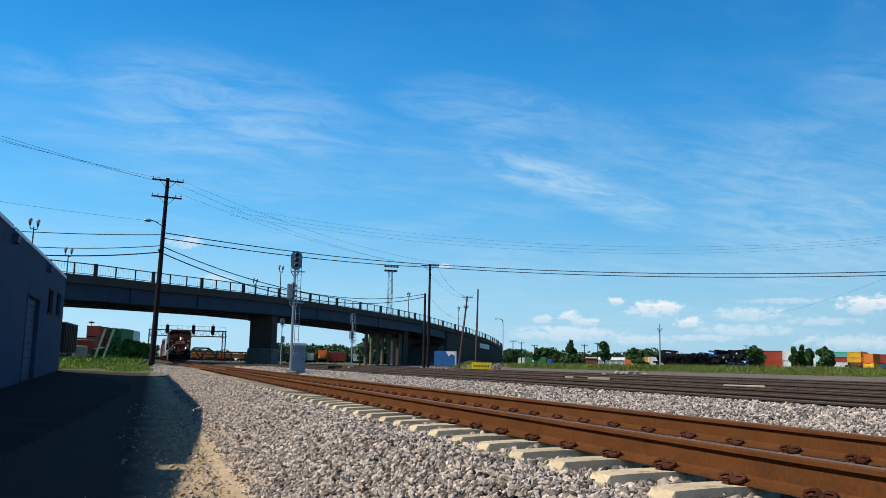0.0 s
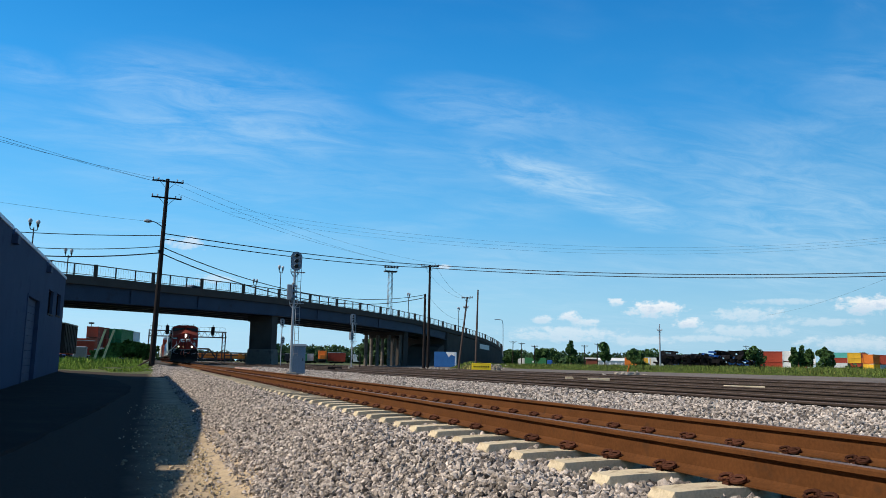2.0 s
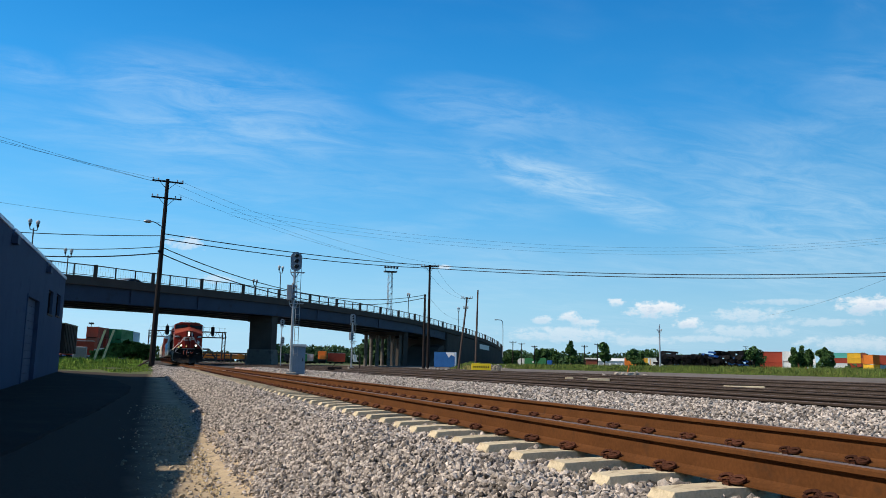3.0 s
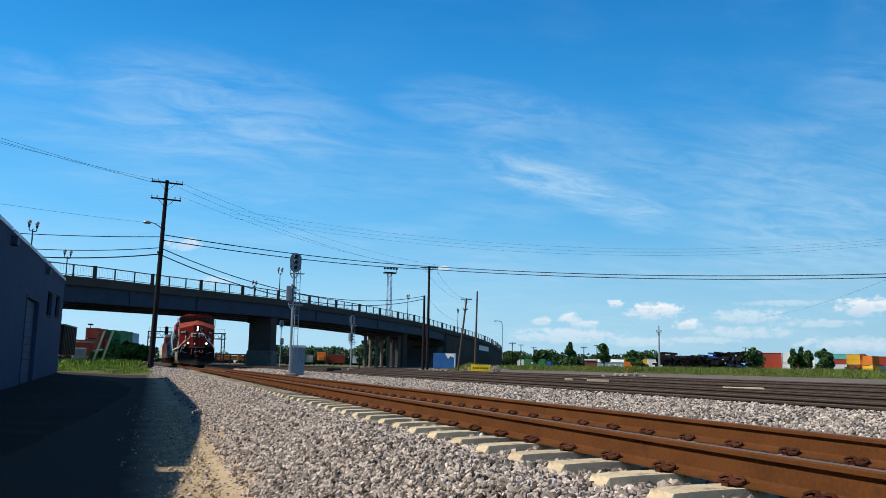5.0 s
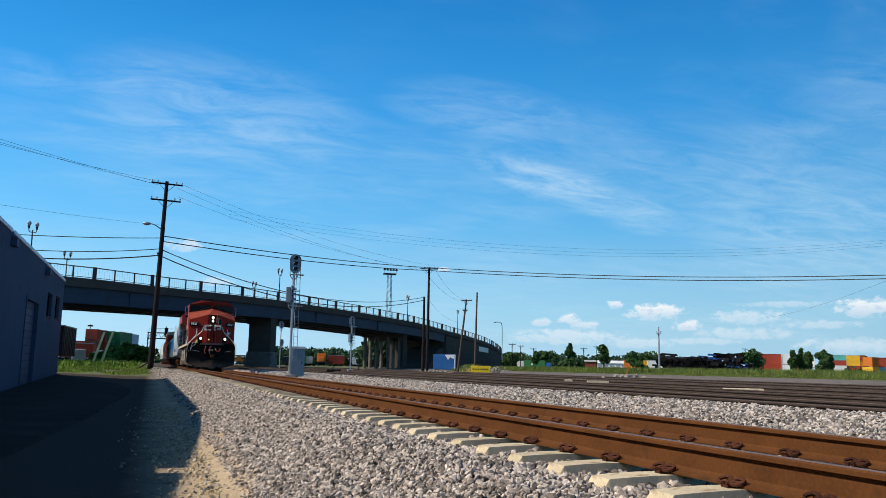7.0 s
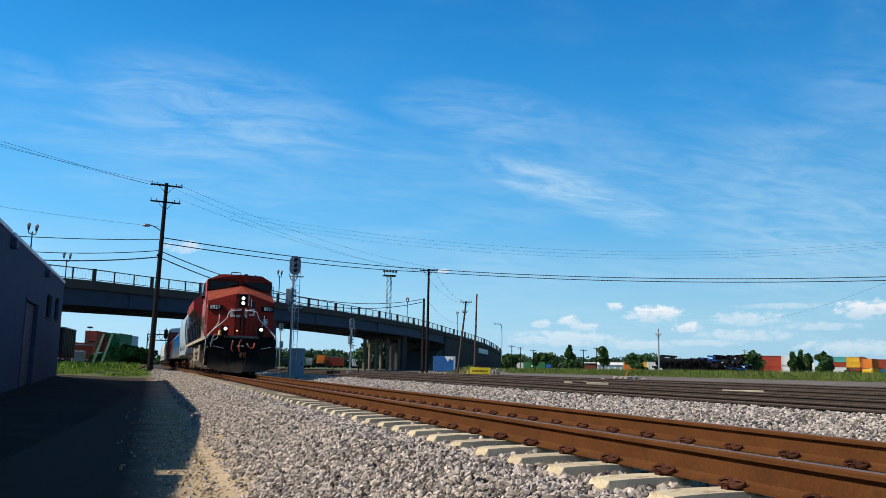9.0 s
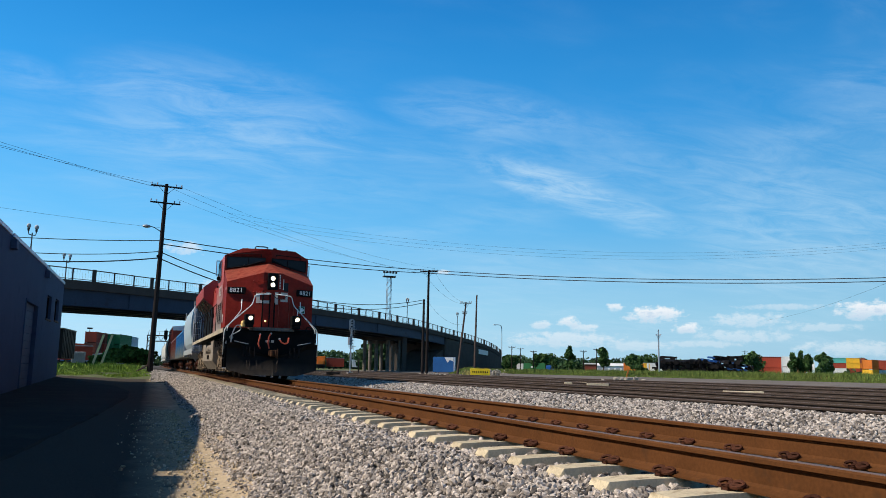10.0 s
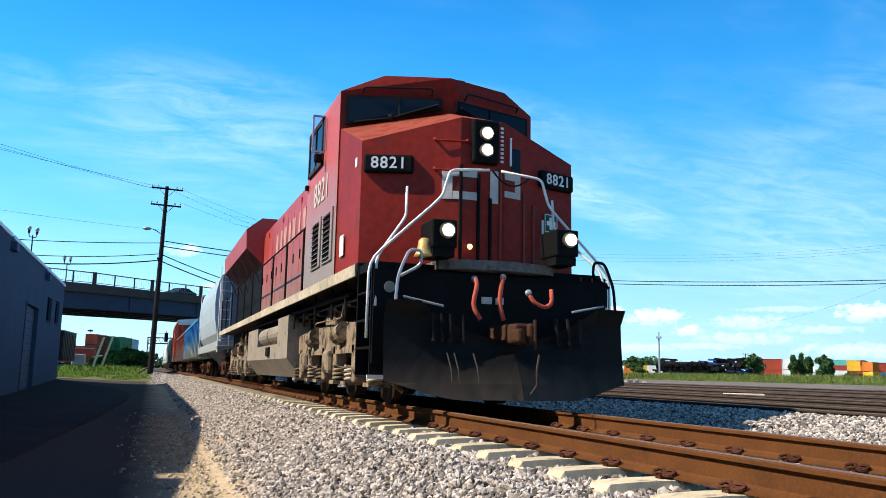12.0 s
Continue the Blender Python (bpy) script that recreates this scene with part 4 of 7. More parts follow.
part("lamp_head", ball(bmesh.new(), (-1.05, -0.55, hz), 0.3, 1.1, 0.8, 0.45), M_ALU, arm_, "grey cobra-head lamp", smooth=True)
part("guy_brace", rod(bmesh.new(), (-0.2, 0, 0.4), (-1.0, -0.6, -0.1), 0.07, 6), M_POLEL, pole_a)
bm_ = bx(bmesh.new(), -0.12, 0.28, -0.2, 0.0, 9.2, 9.35)
part("bracket", bm_, M_DARK, pole_a)

P2D = 100.0
P2 = polar(18.65, P2D, 0.0)
P2_TOP = height_at(P2D, 0.1231)
utility_pole("utility_pole", P2, P2_TOP, 0.2, M_POLE, "dark timber utility pole with one crossarm beside the yard", ((0.2, 1.1),), face=-0.3)
utility_pole("stub_pole", polar(18.35, 99.0, 0.0), height_at(99, 0.0865), 0.2, M_POLE, "dark bare timber stub pole beside a taller pole", face=-0.3)
utility_pole("leaning_pole", polar(20.8, 115, 0.2), height_at(115, 0.0845), 0.17, M_POLEL, "leaning weathered utility pole with a short crossarm", ((0.15, 0.8), (1.6, 0.35)), lean=(1.25, 0.2), face=-0.35)
utility_pole("bare_pole", polar(22.0, 110, 0.3), height_at(110, 0.0931), 0.16, M_POLEL, "tall bare weathered timber pole", lean=(0.2, 0.0))
utility_pole("yard_pole", polar(34.6, 118, 0.3), height_at(118, 0.0531), 0.14, M_ALU, "pale slender pole in the grass of the yard", ((0.9, 0.35),), face=-0.6)
for b_, d_, sl_ in ((24.6, 210, 0.031), (25.2, 240, 0.029), (26.1, 230, 0.026), (29.55, 220, 0.0274), (30.44, 230, 0.0297), (40.1, 260, 0.029)):
    utility_pole("far_pole", polar(b_, d_, 0.3), height_at(d_, sl_), 0.15, M_POLE, "far dark utility pole behind the yard", ((0.3, 0.9),), face=-0.4)

# street lamp with a curved arm behind the ramp
cob = thing("street_lamp", "grey street lamp with one curved arm", "street lamp", at=Matrix.Translation(polar(23.9, 215, 3.0)))
hh = height_at(215, 0.0565) - 3.0
bm_ = bmesh.new()
tube(bm_, rounded([(0, 0, 0), (0, 0, hh - 1.2), (-0.3, 0, hh), (-1.9, 0, hh)], 4, 0.4), 0.09, 6)
part("post", bm_, M_ALU, cob)
part("lamp_head", ball(bmesh.new(), (-2.1, 0, hh - 0.03), 0.35, 1.2, 0.6, 0.4), M_ALU, cob, smooth=True)


def wire(a, b_, sag, r, label):
    a, b_ = Vector(a), Vector(b_)
    bm = bmesh.new()
    tube(bm, [a.lerp(b_, t) - Vector((0, 0, sag * 4 * t * (1 - t))) for t in [k / 24 for k in range(25)]], r * (1.75 if label == LOWW else 0.9), 4)
    w = part("overhead_wire", bm, M_WIRE)
    return tagged(w, label, "wire", "overhead wires")


def sight(bearing, slope, dist):
    return polar(bearing, dist, height_at(dist, slope))


TOPW = "thin dark power line hung between timber poles"
LOWW = "thick dark communication cable hung between poles"
for k_, (dx_, sl_) in enumerate(((-1.1, 0.2095), (-0.7, 0.2085), (0.9, 0.2095))):
    wire((P1.x + 0.27 + dx_, P1D, height_at(P1D, sl_)), sight(-15.0 + 0.15 * k_, 0.258 - 0.006 * k_, 48), 0.12, 0.012, TOPW)
wire((P1.x + 0.2, P1D, height_at(P1D, 0.160)), sight(-14, 0.172, 60), 0.15, 0.010, TOPW)
wire((P1.x + 0.1, P1D, height_at(P1D, 0.1448)), sight(-14, 0.1345, 75), 0.25, 0.022, LOWW)
wire((P1.x + 0.1, P1D, height_at(P1D, 0.1318)), sight(-14, 0.124, 75), 0.6, 0.022, LOWW)
wire((P1.x + 0.1, P1D, height_at(P1D, 0.1242)), sight(-14, 0.117, 75), 0.7, 0.034, LOWW)
# two long cables that pass the second pole and go on across the yard
wire((P1.x + 0.15, P1D, height_at(P1D, 0.1475)), P2 + Vector((0, 0, P2_TOP - 0.02)), 0.35, 0.026, LOWW)
wire((P1.x + 0.15, P1D, height_at(P1D, 0.1410)), P2 + Vector((0, 0, P2_TOP - 0.38)), 0.4, 0.026, LOWW)
wire(P2 + Vector((0, 0, P2_TOP - 0.02)), sight(52, 0.1090, 96), 0.75, 0.028, LOWW)
wire(P2 + Vector((0, 0, P2_TOP - 0.38)), sight(52, 0.1050, 96), 0.75, 0.028, LOWW)
wire((P1.x + 0.1, P1D, height_at(P1D, 0.1316)), sight(18.36, 0.0858, 98.8), 2.05, 0.024, LOWW)
wire((P1.x + 0.1, P1D, height_at(P1D, 0.1238)), sight(18.36, 0.0823, 98.8), 2.2, 0.028, LOWW)
for k_, (dx_, sl_, s2_, b2_) in enumerate(((1.3, 0.2120, 0.1290, 19.1), (1.2, 0.1960, 0.1240, 18.9), (0.9, 0.2075, 0.1225, 18.4))):
    wire((P1.x + dx_, P1D, height_at(P1D, sl_)), sight(b2_, s2_ - 0.004, P2D), 0.9, 0.010, TOPW)
for k_ in range(3):
    wire(sight(4.5, 0.184 - 0.005 * k_, 150), sight(50, 0.149 - 0.003 * k_, 170), 4.5, 0.016, TOPW)
wire(P2 + Vector((0.8, 0, P2_TOP - 0.2)), sight(21.3, 0.0835, 115), 0.8, 0.012, TOPW)
wire(P2 + Vector((-0.8, 0, P2_TOP - 0.2)), sight(21.3, 0.0815, 115), 1.0, 0.012, TOPW)
wire(P2 + Vector((0, 0, height_at(P2D, 0.083))), sight(21.2, 0.0565, 116), 0.9, 0.012, TOPW)
wire(sight(41.5, 0.064, 200), sight(50, 0.114, 110), 0.8, 0.014, TOPW)


def signal_mast(base, h, head_at, label, ladder=True, scale=1.0, base_plate=True):
    m = thing("signal_mast", label, "railway signal", "signals", at=Matrix.Translation(base))
    part("mast", rod(bmesh.new(), (0, 0, 0), (0, 0, h - 0.5), 0.062 * scale, 10), M_ALU, m, smooth=False)
    bm = bmesh.new()
    bx(bm, -0.26, 0.26, -0.26, 0.26, -0.2, 0.12, 0.03)
    part("foundation", bm, M_CONCL, m)
    for z, dx, turn in head_at:
        # lozenge backing plate with three hooded lamps
        w, hh_ = 0.28 * scale, 0.47 * scale
        ring = [(dx + w * math.cos(a), w * math.sin(a) + (hh_ - w) * (1 if math.sin(a) >= 0 else -1)) for a in [2 * math.pi * k / 20 for k in range(20)]]
        head = part("backplate", solid(bmesh.new(), [(x, -0.16, z + y) for x, y in ring], [(x, -0.10, z + y) for x, y in ring]), M_SIGHEAD, m)
        bm = bmesh.new()
        bx(bm, dx - w * 0.55, dx + w * 0.55, -0.1, 0.12, z - hh_ * 0.8, z + hh_ * 0.8, 0.03)
        part("case", bm, M_SIGHEAD, head)
        head.matrix_basis = Matrix.Translation((dx, -0.05, 0)) @ Matrix.Rotation(radians(turn), 4, 'Z') @ Matrix.Translation((-dx, 0.05, 0))
        for k in (-1, 0, 1):
            zz = z + k * 0.26 * scale
            part("lens", rod(bmesh.new(), (dx, -0.19, zz), (dx, -0.16, zz), 0.085 * scale, 12), M_GLASS, head)
            bm = bmesh.new()
            arc = [math.pi * i / 8 for i in range(9)]
            ro = 0.11 * scale
            outer = [(dx + ro * math.cos(a), zz + ro * math.sin(a)) for a in arc]
            inner = [(dx + ro * 0.88 * math.cos(a), zz + ro * 0.88 * math.sin(a)) for a in arc[::-1]]
            solid(bm, [(x, -0.161, y) for x, y in outer + inner], [(x, -0.36, y) for x, y in outer + inner])
            part("hood", bm, M_SIGHEAD, head)
        bm = bmesh.new()
        for k in (-1, 1):
            tube(bm, rounded([(0, 0, z - hh_ - 0.35), (k * 0.2, 0, z - hh_ - 0.1), (k * 0.2, 0, z - hh_ + 0.1)], 3, 0.4), 0.022, 6)
        bx(bm, -0.15, 0.5, -0.05, 0.25, z - hh_ - 0.06, z - hh_ - 0.03)
        part("bracket", bm, M_ALU, m)
    if ladder:
        bm = bmesh.new()
        for x in (0.14, 0.33):
            rod(bm, (x, 0.1, 0.9), (x, 0.1, h - 0.7), 0.014, 5)
        for k in range(int((h - 1.6) / 0.32)):
            rod(bm, (0.14, 0.1, 1.0 + k * 0.32), (0.33, 0.1, 1.0 + k * 0.32), 0.01, 4)
        for z in (1.0, 2.4, h - 1.8):
            rod(bm, (0, 0, z), (0.3, 0.1, z), 0.02, 5)
        part("ladder", bm, M_ALU, m)
    return m


S1 = polar(9.15, 40.0, 0.0)
signal_mast(S1, height_at(40, 0.1338), ((height_at(40, 0.1338) - 0.47, 0.03, 0), (3.95, -0.17, 78)), "tall grey signal mast with two dark three-lamp heads")
signal_mast(polar(13.3, 80, 0.15), height_at(80, 0.0605) - 0.15, ((height_at(80, 0.0605) - 0.65, 0.0, 0), (3.1, -0.1, 50)), "grey signal mast with two heads beside the yard tracks")
signal_mast(polar(8.45, 108, 0.0), height_at(108, 0.0524), ((height_at(108, 0.0524) - 0.55, 0.0, 0), (3.4, 0.1, 30)), "far grey signal mast standing before a bridge pier", False)

# equipment cabinet beside the tall signal
cab = thing("signal_cabinet", "pale blue-grey steel signal equipment cabinet", "cabinet", at=Matrix.Translation(polar(9.62, 40.6, -0.05)) @ pose(0, 0, 0, 0, 0, -6))
part("body", bx(bmesh.new(), -0.34, 0.34, -0.3, 0.3, 0.1, 1.42, 0.015), M_CABINET, cab)
bm_ = bmesh.new()
solid(bm_, [(-0.4, -0.36, 1.42), (0.4, -0.36, 1.42), (0.4, 0.36, 1.42), (-0.4, 0.36, 1.42)], [(-0.36, -0.3, 1.53), (0.36, -0.3, 1.53), (0.36, 0.3, 1.53), (-0.36, 0.3, 1.53)])
part("lid", bm_, M_CABINET, cab)
part("door", bx(bmesh.new(), -0.29, 0.29, -0.325, -0.302, 0.2, 1.34, 0.008), M_CABINET, cab)
part("handle", bx(bmesh.new(), 0.2, 0.23, -0.36, -0.326, 0.7, 0.85, 0.005), M_DARK, cab)
part("foundation", bx(bmesh.new(), -0.42, 0.42, -0.38, 0.38, -0.15, 0.1, 0.02), M_CONC, cab)
# ---------------------------------------------------------------- locomotive (local y runs back from the ditch lights, z up from the rail)
M_FADED = surf("faded_lettering", (0.46, 0.26, 0.22), 0.6, vary=0.4, scale=4, fine=20)
M_WHEEL = surf("wheel_steel", (0.022, 0.016, 0.013), 0.7, vary=0.35, scale=4, fine=30)
WHEELS = []          # wheelsets that turn: (object, local place, radius)


def wheelset(parent, y, r=0.50, gauge=0.755, name="wheelset", x=0.0):
    bm = bmesh.new()
    for k in (-1, 1):
        sx = k * gauge
        rod(bm, (sx - 0.065, 0, 0), (sx + 0.065, 0, 0), r, 28)
        rod(bm, (sx - k * 0.09, 0, 0), (sx - k * 0.064, 0, 0), r + 0.025, 28)
        rod(bm, (sx + k * 0.06, 0, 0), (sx + k * 0.14, 0, 0), 0.13, 12)
        for a in range(6):
            c, s = math.cos(a * math.pi / 3), math.sin(a * math.pi / 3)
            rod(bm, (sx + k * 0.06, c * r * 0.55, s * r * 0.55), (sx + k * 0.075, c * r * 0.55, s * r * 0.55), 0.06, 6)
    rod(bm, (-gauge, 0, 0), (gauge, 0, 0), 0.09, 10)
    w = part(name, bm, M_WHEEL, parent)
    w.location = (x, y, r)
    WHEELS.append((w, (x, y, r), r))
    return w


def facet(u, z, back=0.0, side=-1):
    """A point on the slanted cab front: u from the outer edge to the middle."""
    return Vector((side * 1.5 * (1 - u), 2.62 - 0.46 * u - back, z))


def nose_facet(x, z, out=0.0):
    """A point on the wedge-shaped nose at x across and height z."""
    t = (abs(x) - 0.3) / 1.18
    y = 0.90 + 0.40 * max(t, 0)
    return Vector((x, y - out, z))


def build_locomotive():
    L = thing("locomotive", "red diesel freight locomotive with dusty sides and lit headlights", "locomotive")
    # --- nose and cab shells
    bm = bmesh.new()
    lo = [(-1.48, 1.30, 1.72), (-0.3, 0.90, 1.72), (0.3, 0.90, 1.72), (1.48, 1.30, 1.72), (1.48, 2.7, 1.72), (-1.48, 2.7, 1.72)]
    hi = [(-1.48, 1.30, 3.28), (-0.3, 0.90, 3.62), (0.3, 0.90, 3.62), (1.48, 1.30, 3.28), (1.48, 2.7, 3.84), (-1.48, 2.7, 3.84)]
    va, vb = [bm.verts.new(p) for p in lo], [bm.verts.new(p) for p in hi]
    ridge = bm.verts.new((0, 2.2, 4.10))
    bm.faces.new(va[::-1])
    for i in range(6):
        if i != 4:
            bm.faces.new((va[i], va[(i + 1) % 6], vb[(i + 1) % 6], vb[i]))
    bm.faces.new((va[4], va[5], vb[5], ridge, vb[4]))
    bm.faces.new((vb[0], vb[1], ridge, vb[5]))
    bm.faces.new((vb[1], vb[2], ridge))
    bm.faces.new((vb[2], vb[3], vb[4], ridge))
    bmesh.ops.bevel(bm, geom=[e for e in bm.edges if e.calc_face_angle(0) > 0.2 and max(v.co.y for v in e.verts) < 1.45], offset=0.05, segments=3, affect='EDGES')
    bm.normal_update()
    for f in bm.faces:
        if abs(f.normal.z) > 0.6 and f.calc_center_median().z > 3:
            f.material_index = 1
    part("nose", bm, [M_RED_SHADE, surf("ledge_dust", (0.27, 0.06, 0.036), 0.8, vary=0.3, scale=2.5, fine=18, dirt=(0.22, 0.03, 0.018), dirt_at=0.5)], L, "red wedge-shaped nose with a dusty ledge")
    bm = bmesh.new()
    ring = lambda ya, yb, yc: [(-1.5, ya, 1.72), (-1.5, ya, 4.37), (-0.90, yb, 4.63), (0, yc, 4.62), (0.98, yb, 4.63), (1.5, ya, 4.37), (1.5, ya, 1.72), (0, yc, 1.72)]
    rear = [(x, 5.0, z) for x, _, z in ring(5, 5, 5)]
    solid(bm, ring(2.62, 2.46, 2.16), rear)
    bmesh.ops.bevel(bm, geom=[e for e in bm.edges if e.calc_face_angle(0) > 0.25 and min(v.co.z for v in e.verts) > 4.2], offset=0.04, segments=2, affect='EDGES')
    bm.normal_update()
    # front faces take the darker red that carries their shade
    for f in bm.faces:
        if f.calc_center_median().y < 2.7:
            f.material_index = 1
    body = part("cab", bm, [M_REDC, M_RED_SHADE], L)
    # windscreens set in dark gaskets, with a mullion, wipers and a grab rail
    for side in (-1, 1):
        def quad(u0, u1, z00, z01, z11, z10, out, th):
            a = [facet(u0, z00, out, side), facet(u1, z10, out, side), facet(u1, z11, out, side), facet(u0, z01, out, side)]
            return solid(bmesh.new(), a, [p + Vector((0, th, 0)) for p in a])
        g = part("windscreen_gasket", quad(0.05, 0.93, 3.87, 4.31, 4.30, 4.14, 0.012, 0.05), M_BLACK, body)
        part("windscreen", quad(0.075, 0.90, 3.91, 4.28, 4.27, 4.17, 0.018, 0.03), M_GLASS, g)
        bm = bmesh.new()
        rod(bm, facet(0.53, 3.99, 0.03, side), facet(0.53, 4.28, 0.03, side), 0.012, 5)
        rod(bm, facet(0.42, 3.96, 0.05, side), facet(0.88, 4.20, 0.05, side), 0.014, 5)
        rod(bm, facet(0.12, 3.90, 0.06, side), facet(0.42, 3.97, 0.06, side), 0.014, 5)
        ball(bm, facet(0.45, 3.99, 0.06, side), 0.045, seg=8)
        part("wiper", bm, M_DARK, body)
        bm = bmesh.new()
        tube(bm, rounded([facet(0.2, 4.36, 0.0, side), facet(0.2, 4.41, 0.09, side), facet(0.82, 4.42, 0.09, side), facet(0.83, 4.33, 0.0, side)], 3, 0.12), 0.013, 6)
        part("grab_rail", bm, M_DARK, body)
        # side windows and the wind deflector
        part("side_window", bx(bmesh.new(), side * 1.515 - 0.01, side * 1.515 + 0.01, 3.75, 4.75, 3.62, 4.22, 0.005), M_GLASS, body)
        bm = bmesh.new()
        for y0, y1, z0, z1 in ((3.68, 3.75, 3.55, 4.29), (4.22, 4.27, 3.55, 4.29), (4.75, 4.82, 3.55, 4.29), (3.68, 4.82, 3.55, 3.62), (3.68, 4.82, 4.22, 4.29)):
            bx(bm, side * 1.52 - 0.018, side * 1.52 + 0.018, y0, y1, z0, z1)
        part("window_frame", bm, M_RAILING, body)
        x0, x1 = sorted((side * 1.53, side * 1.71))
        d = part("wind_deflector", bx(bmesh.new(), x0, x1, 3.52, 3.545, 3.70, 4.24, 0.008), M_CLEAR, body, "pale clear wind deflector")
        bm = bmesh.new()
        for xa in (x0, x1):
            bx(bm, xa - 0.012, xa + 0.012, 3.515, 3.55, 3.69, 4.25)
        for za in (3.69, 4.25):
            bx(bm, x0, x1, 3.515, 3.55, za - 0.012, za + 0.012)
        part("deflector_frame", bm, M_ALU, d)
        part("mirror", bx(bmesh.new(), x0 + 0.03, x1 - 0.03, 3.48, 3.58, 3.52, 3.66, 0.03), M_BLACK, d)
    part("roof_fitting", bx(bmesh.new(), 0.16, 0.30, 2.35, 2.5, 4.60, 4.69, 0.02), M_DARK, body)
    part("roof_fitting", rod(bmesh.new(), (-0.72, 2.75, 4.6), (-0.72, 2.75, 4.69), 0.05, 8, 0.03), M_SILL, body)
    part("roof_fitting", rod(bmesh.new(), (0.72, 2.8, 4.6), (0.72, 2.8, 4.72), 0.05, 8, 0.03), M_DARK, body)
    part("antenna", tube(bmesh.new(), rounded([(-0.40, 2.95, 4.6), (-0.40, 2.95, 4.80), (0.04, 2.95, 4.80), (0.04, 2.95, 4.6)], 3, 0.2), 0.02, 6), M_DARK, body)
    # lower cab louvres on each side: frame with slanted slats
    for side in (-1, 1):
        for y0, y1, z0, z1 in ((2.78, 3.48, 1.95, 2.72), (3.62, 4.32, 1.95, 2.72)):
            fr = part("louvre_frame", bx(bmesh.new(), side * 1.5 - 0.025, side * 1.5 + 0.025, y0, y1, z0, z1, 0.006), M_REDC, body)
            part("louvre_back", bx(bmesh.new(), side * 1.518 - 0.01, side * 1.518 + 0.01, y0 + 0.12, y1 - 0.10, z0 + 0.07, z1 - 0.06), M_BLACK, fr)
            bm = bmesh.new()
            for k in range(9):
                z = z0 + 0.06 + k * (z1 - z0 - 0.08) / 9
                solid(bm, [(side * 1.525, y0 + 0.12, z), (side * 1.525, y0 + 0.12, z + 0.02), (side * 1.555, y0 + 0.12, z - 0.01)], [(side * 1.525, y1 - 0.10, z), (side * 1.525, y1 - 0.10, z + 0.02), (side * 1.555, y1 - 0.10, z - 0.01)])
            part("slats", bm, M_REDC, fr)
        part("notice_plate", bx(bmesh.new(), side * 1.503 - 0.006, side * 1.503 + 0.006, 2.05, 2.28, 1.92, 2.2), M_WHITE, L, "small white plate")
        part("notice_plate", bx(bmesh.new(), side * 1.485 - 0.006, side * 1.485 + 0.006, 1.5, 1.6, 3.0, 3.12), M_WHITE, L)
    lettering("cab_number", "8821", 0.52, Matrix(((0, 0, -1, -1.508), (-1, 0, 0, 3.75), (0, 1, 0, 3.12), (0, 0, 0, 1))), M_LOGO, body, "white cab-side number")
    for side in (-1, 1):
        bm = bmesh.new()
        bx(bm, side * 1.53 - 0.03, side * 1.53 + 0.03, 4.85, 4.95, 3.38, 3.46, 0.01)
        part("marker_bracket", bm, M_DARK, body)
    # --- long hood with door seams and handles
    bm = bmesh.new()
    hood = lambda y: [(-0.99, y, 1.72), (-0.99, y, 4.16), (-0.72, y, 4.44), (0.72, y, 4.44), (0.99, y, 4.16), (0.99, y, 1.72)]
    solid(bm, hood(5.0), hood(14.4))
    h = part("long_hood", bm, M_RED, L)
    for side in (-1, 1):
        for k in range(11):
            y = 5.15 + 0.84 * k
            if y > 13.7:
                break
            z1 = 4.05 if k % 3 else 3.9
            d = part("hood_door", bx(bmesh.new(), side * 1.0 - 0.016, side * 1.0 + 0.016, y, y + 0.80, 1.86, z1, 0.008), M_RED, h)
            part("door_handle", bx(bmesh.new(), side * 1.025 - 0.012, side * 1.025 + 0.012, y + 0.66, y + 0.7, 2.7, 2.9), M_DARK, d)
        for y, n in ((5.6, 2), (6.9, 2)):
            bm = bmesh.new()
            for k in range(7):
                bx(bm, side * 1.03 - 0.012, side * 1.03 + 0.012, y, y + 0.5, 2.05 + 0.075 * k, 2.09 + 0.075 * k)
            part("louvre", bm, M_DARK, h)
        # faded lettering along the hood that cannot be read
        bm = bmesh.new()
        for k, w in enumerate((0.28, 0.36, 0.3, 0.22, 0.36, 0.3, 0.34, 0.28, 0.36)):
            y = 6.6 + k * 0.62
            bx(bm, side * 1.022 - 0.003, side * 1.022 + 0.003, y, y + w, 3.2, 3.72)
        part("lettering_bars", bm, M_FADED, h, "faded white lettering")
    bm = bmesh.new()
    for y, r in ((6.4, 0.3), (8.2, 0.3)):
        rod(bm, (0, y, 4.42), (0, y, 4.55), r, 14)
    bx(bm, -0.35, 0.35, 10.0, 11.2, 4.42, 4.58, 0.03)
    part("exhaust_stack", bm, M_DARK, h)
    # --- flared radiator section
    bm = bmesh.new()
    rad = lambda y: [(-0.99, y, 1.72), (-0.99, y, 3.28), (-1.5, y, 3.72), (-1.52, y, 4.26), (-1.1, y, 4.6), (1.1, y, 4.6), (1.52, y, 4.26), (1.5, y, 3.72), (0.99, y, 3.28), (0.99, y, 1.72)]
    solid(bm, rad(14.4), rad(21.3))
    r_ = part("radiator_wing", bm, M_RED, L)
    for side in (-1, 1):
        for k in range(5):
            y = 14.9 + k * 1.5
            part("wing_brace", rod(bmesh.new(), (side * 0.98, y, 2.75), (side * 1.44, y, 3.70), 0.022, 5), M_DARKRAIL, r_)
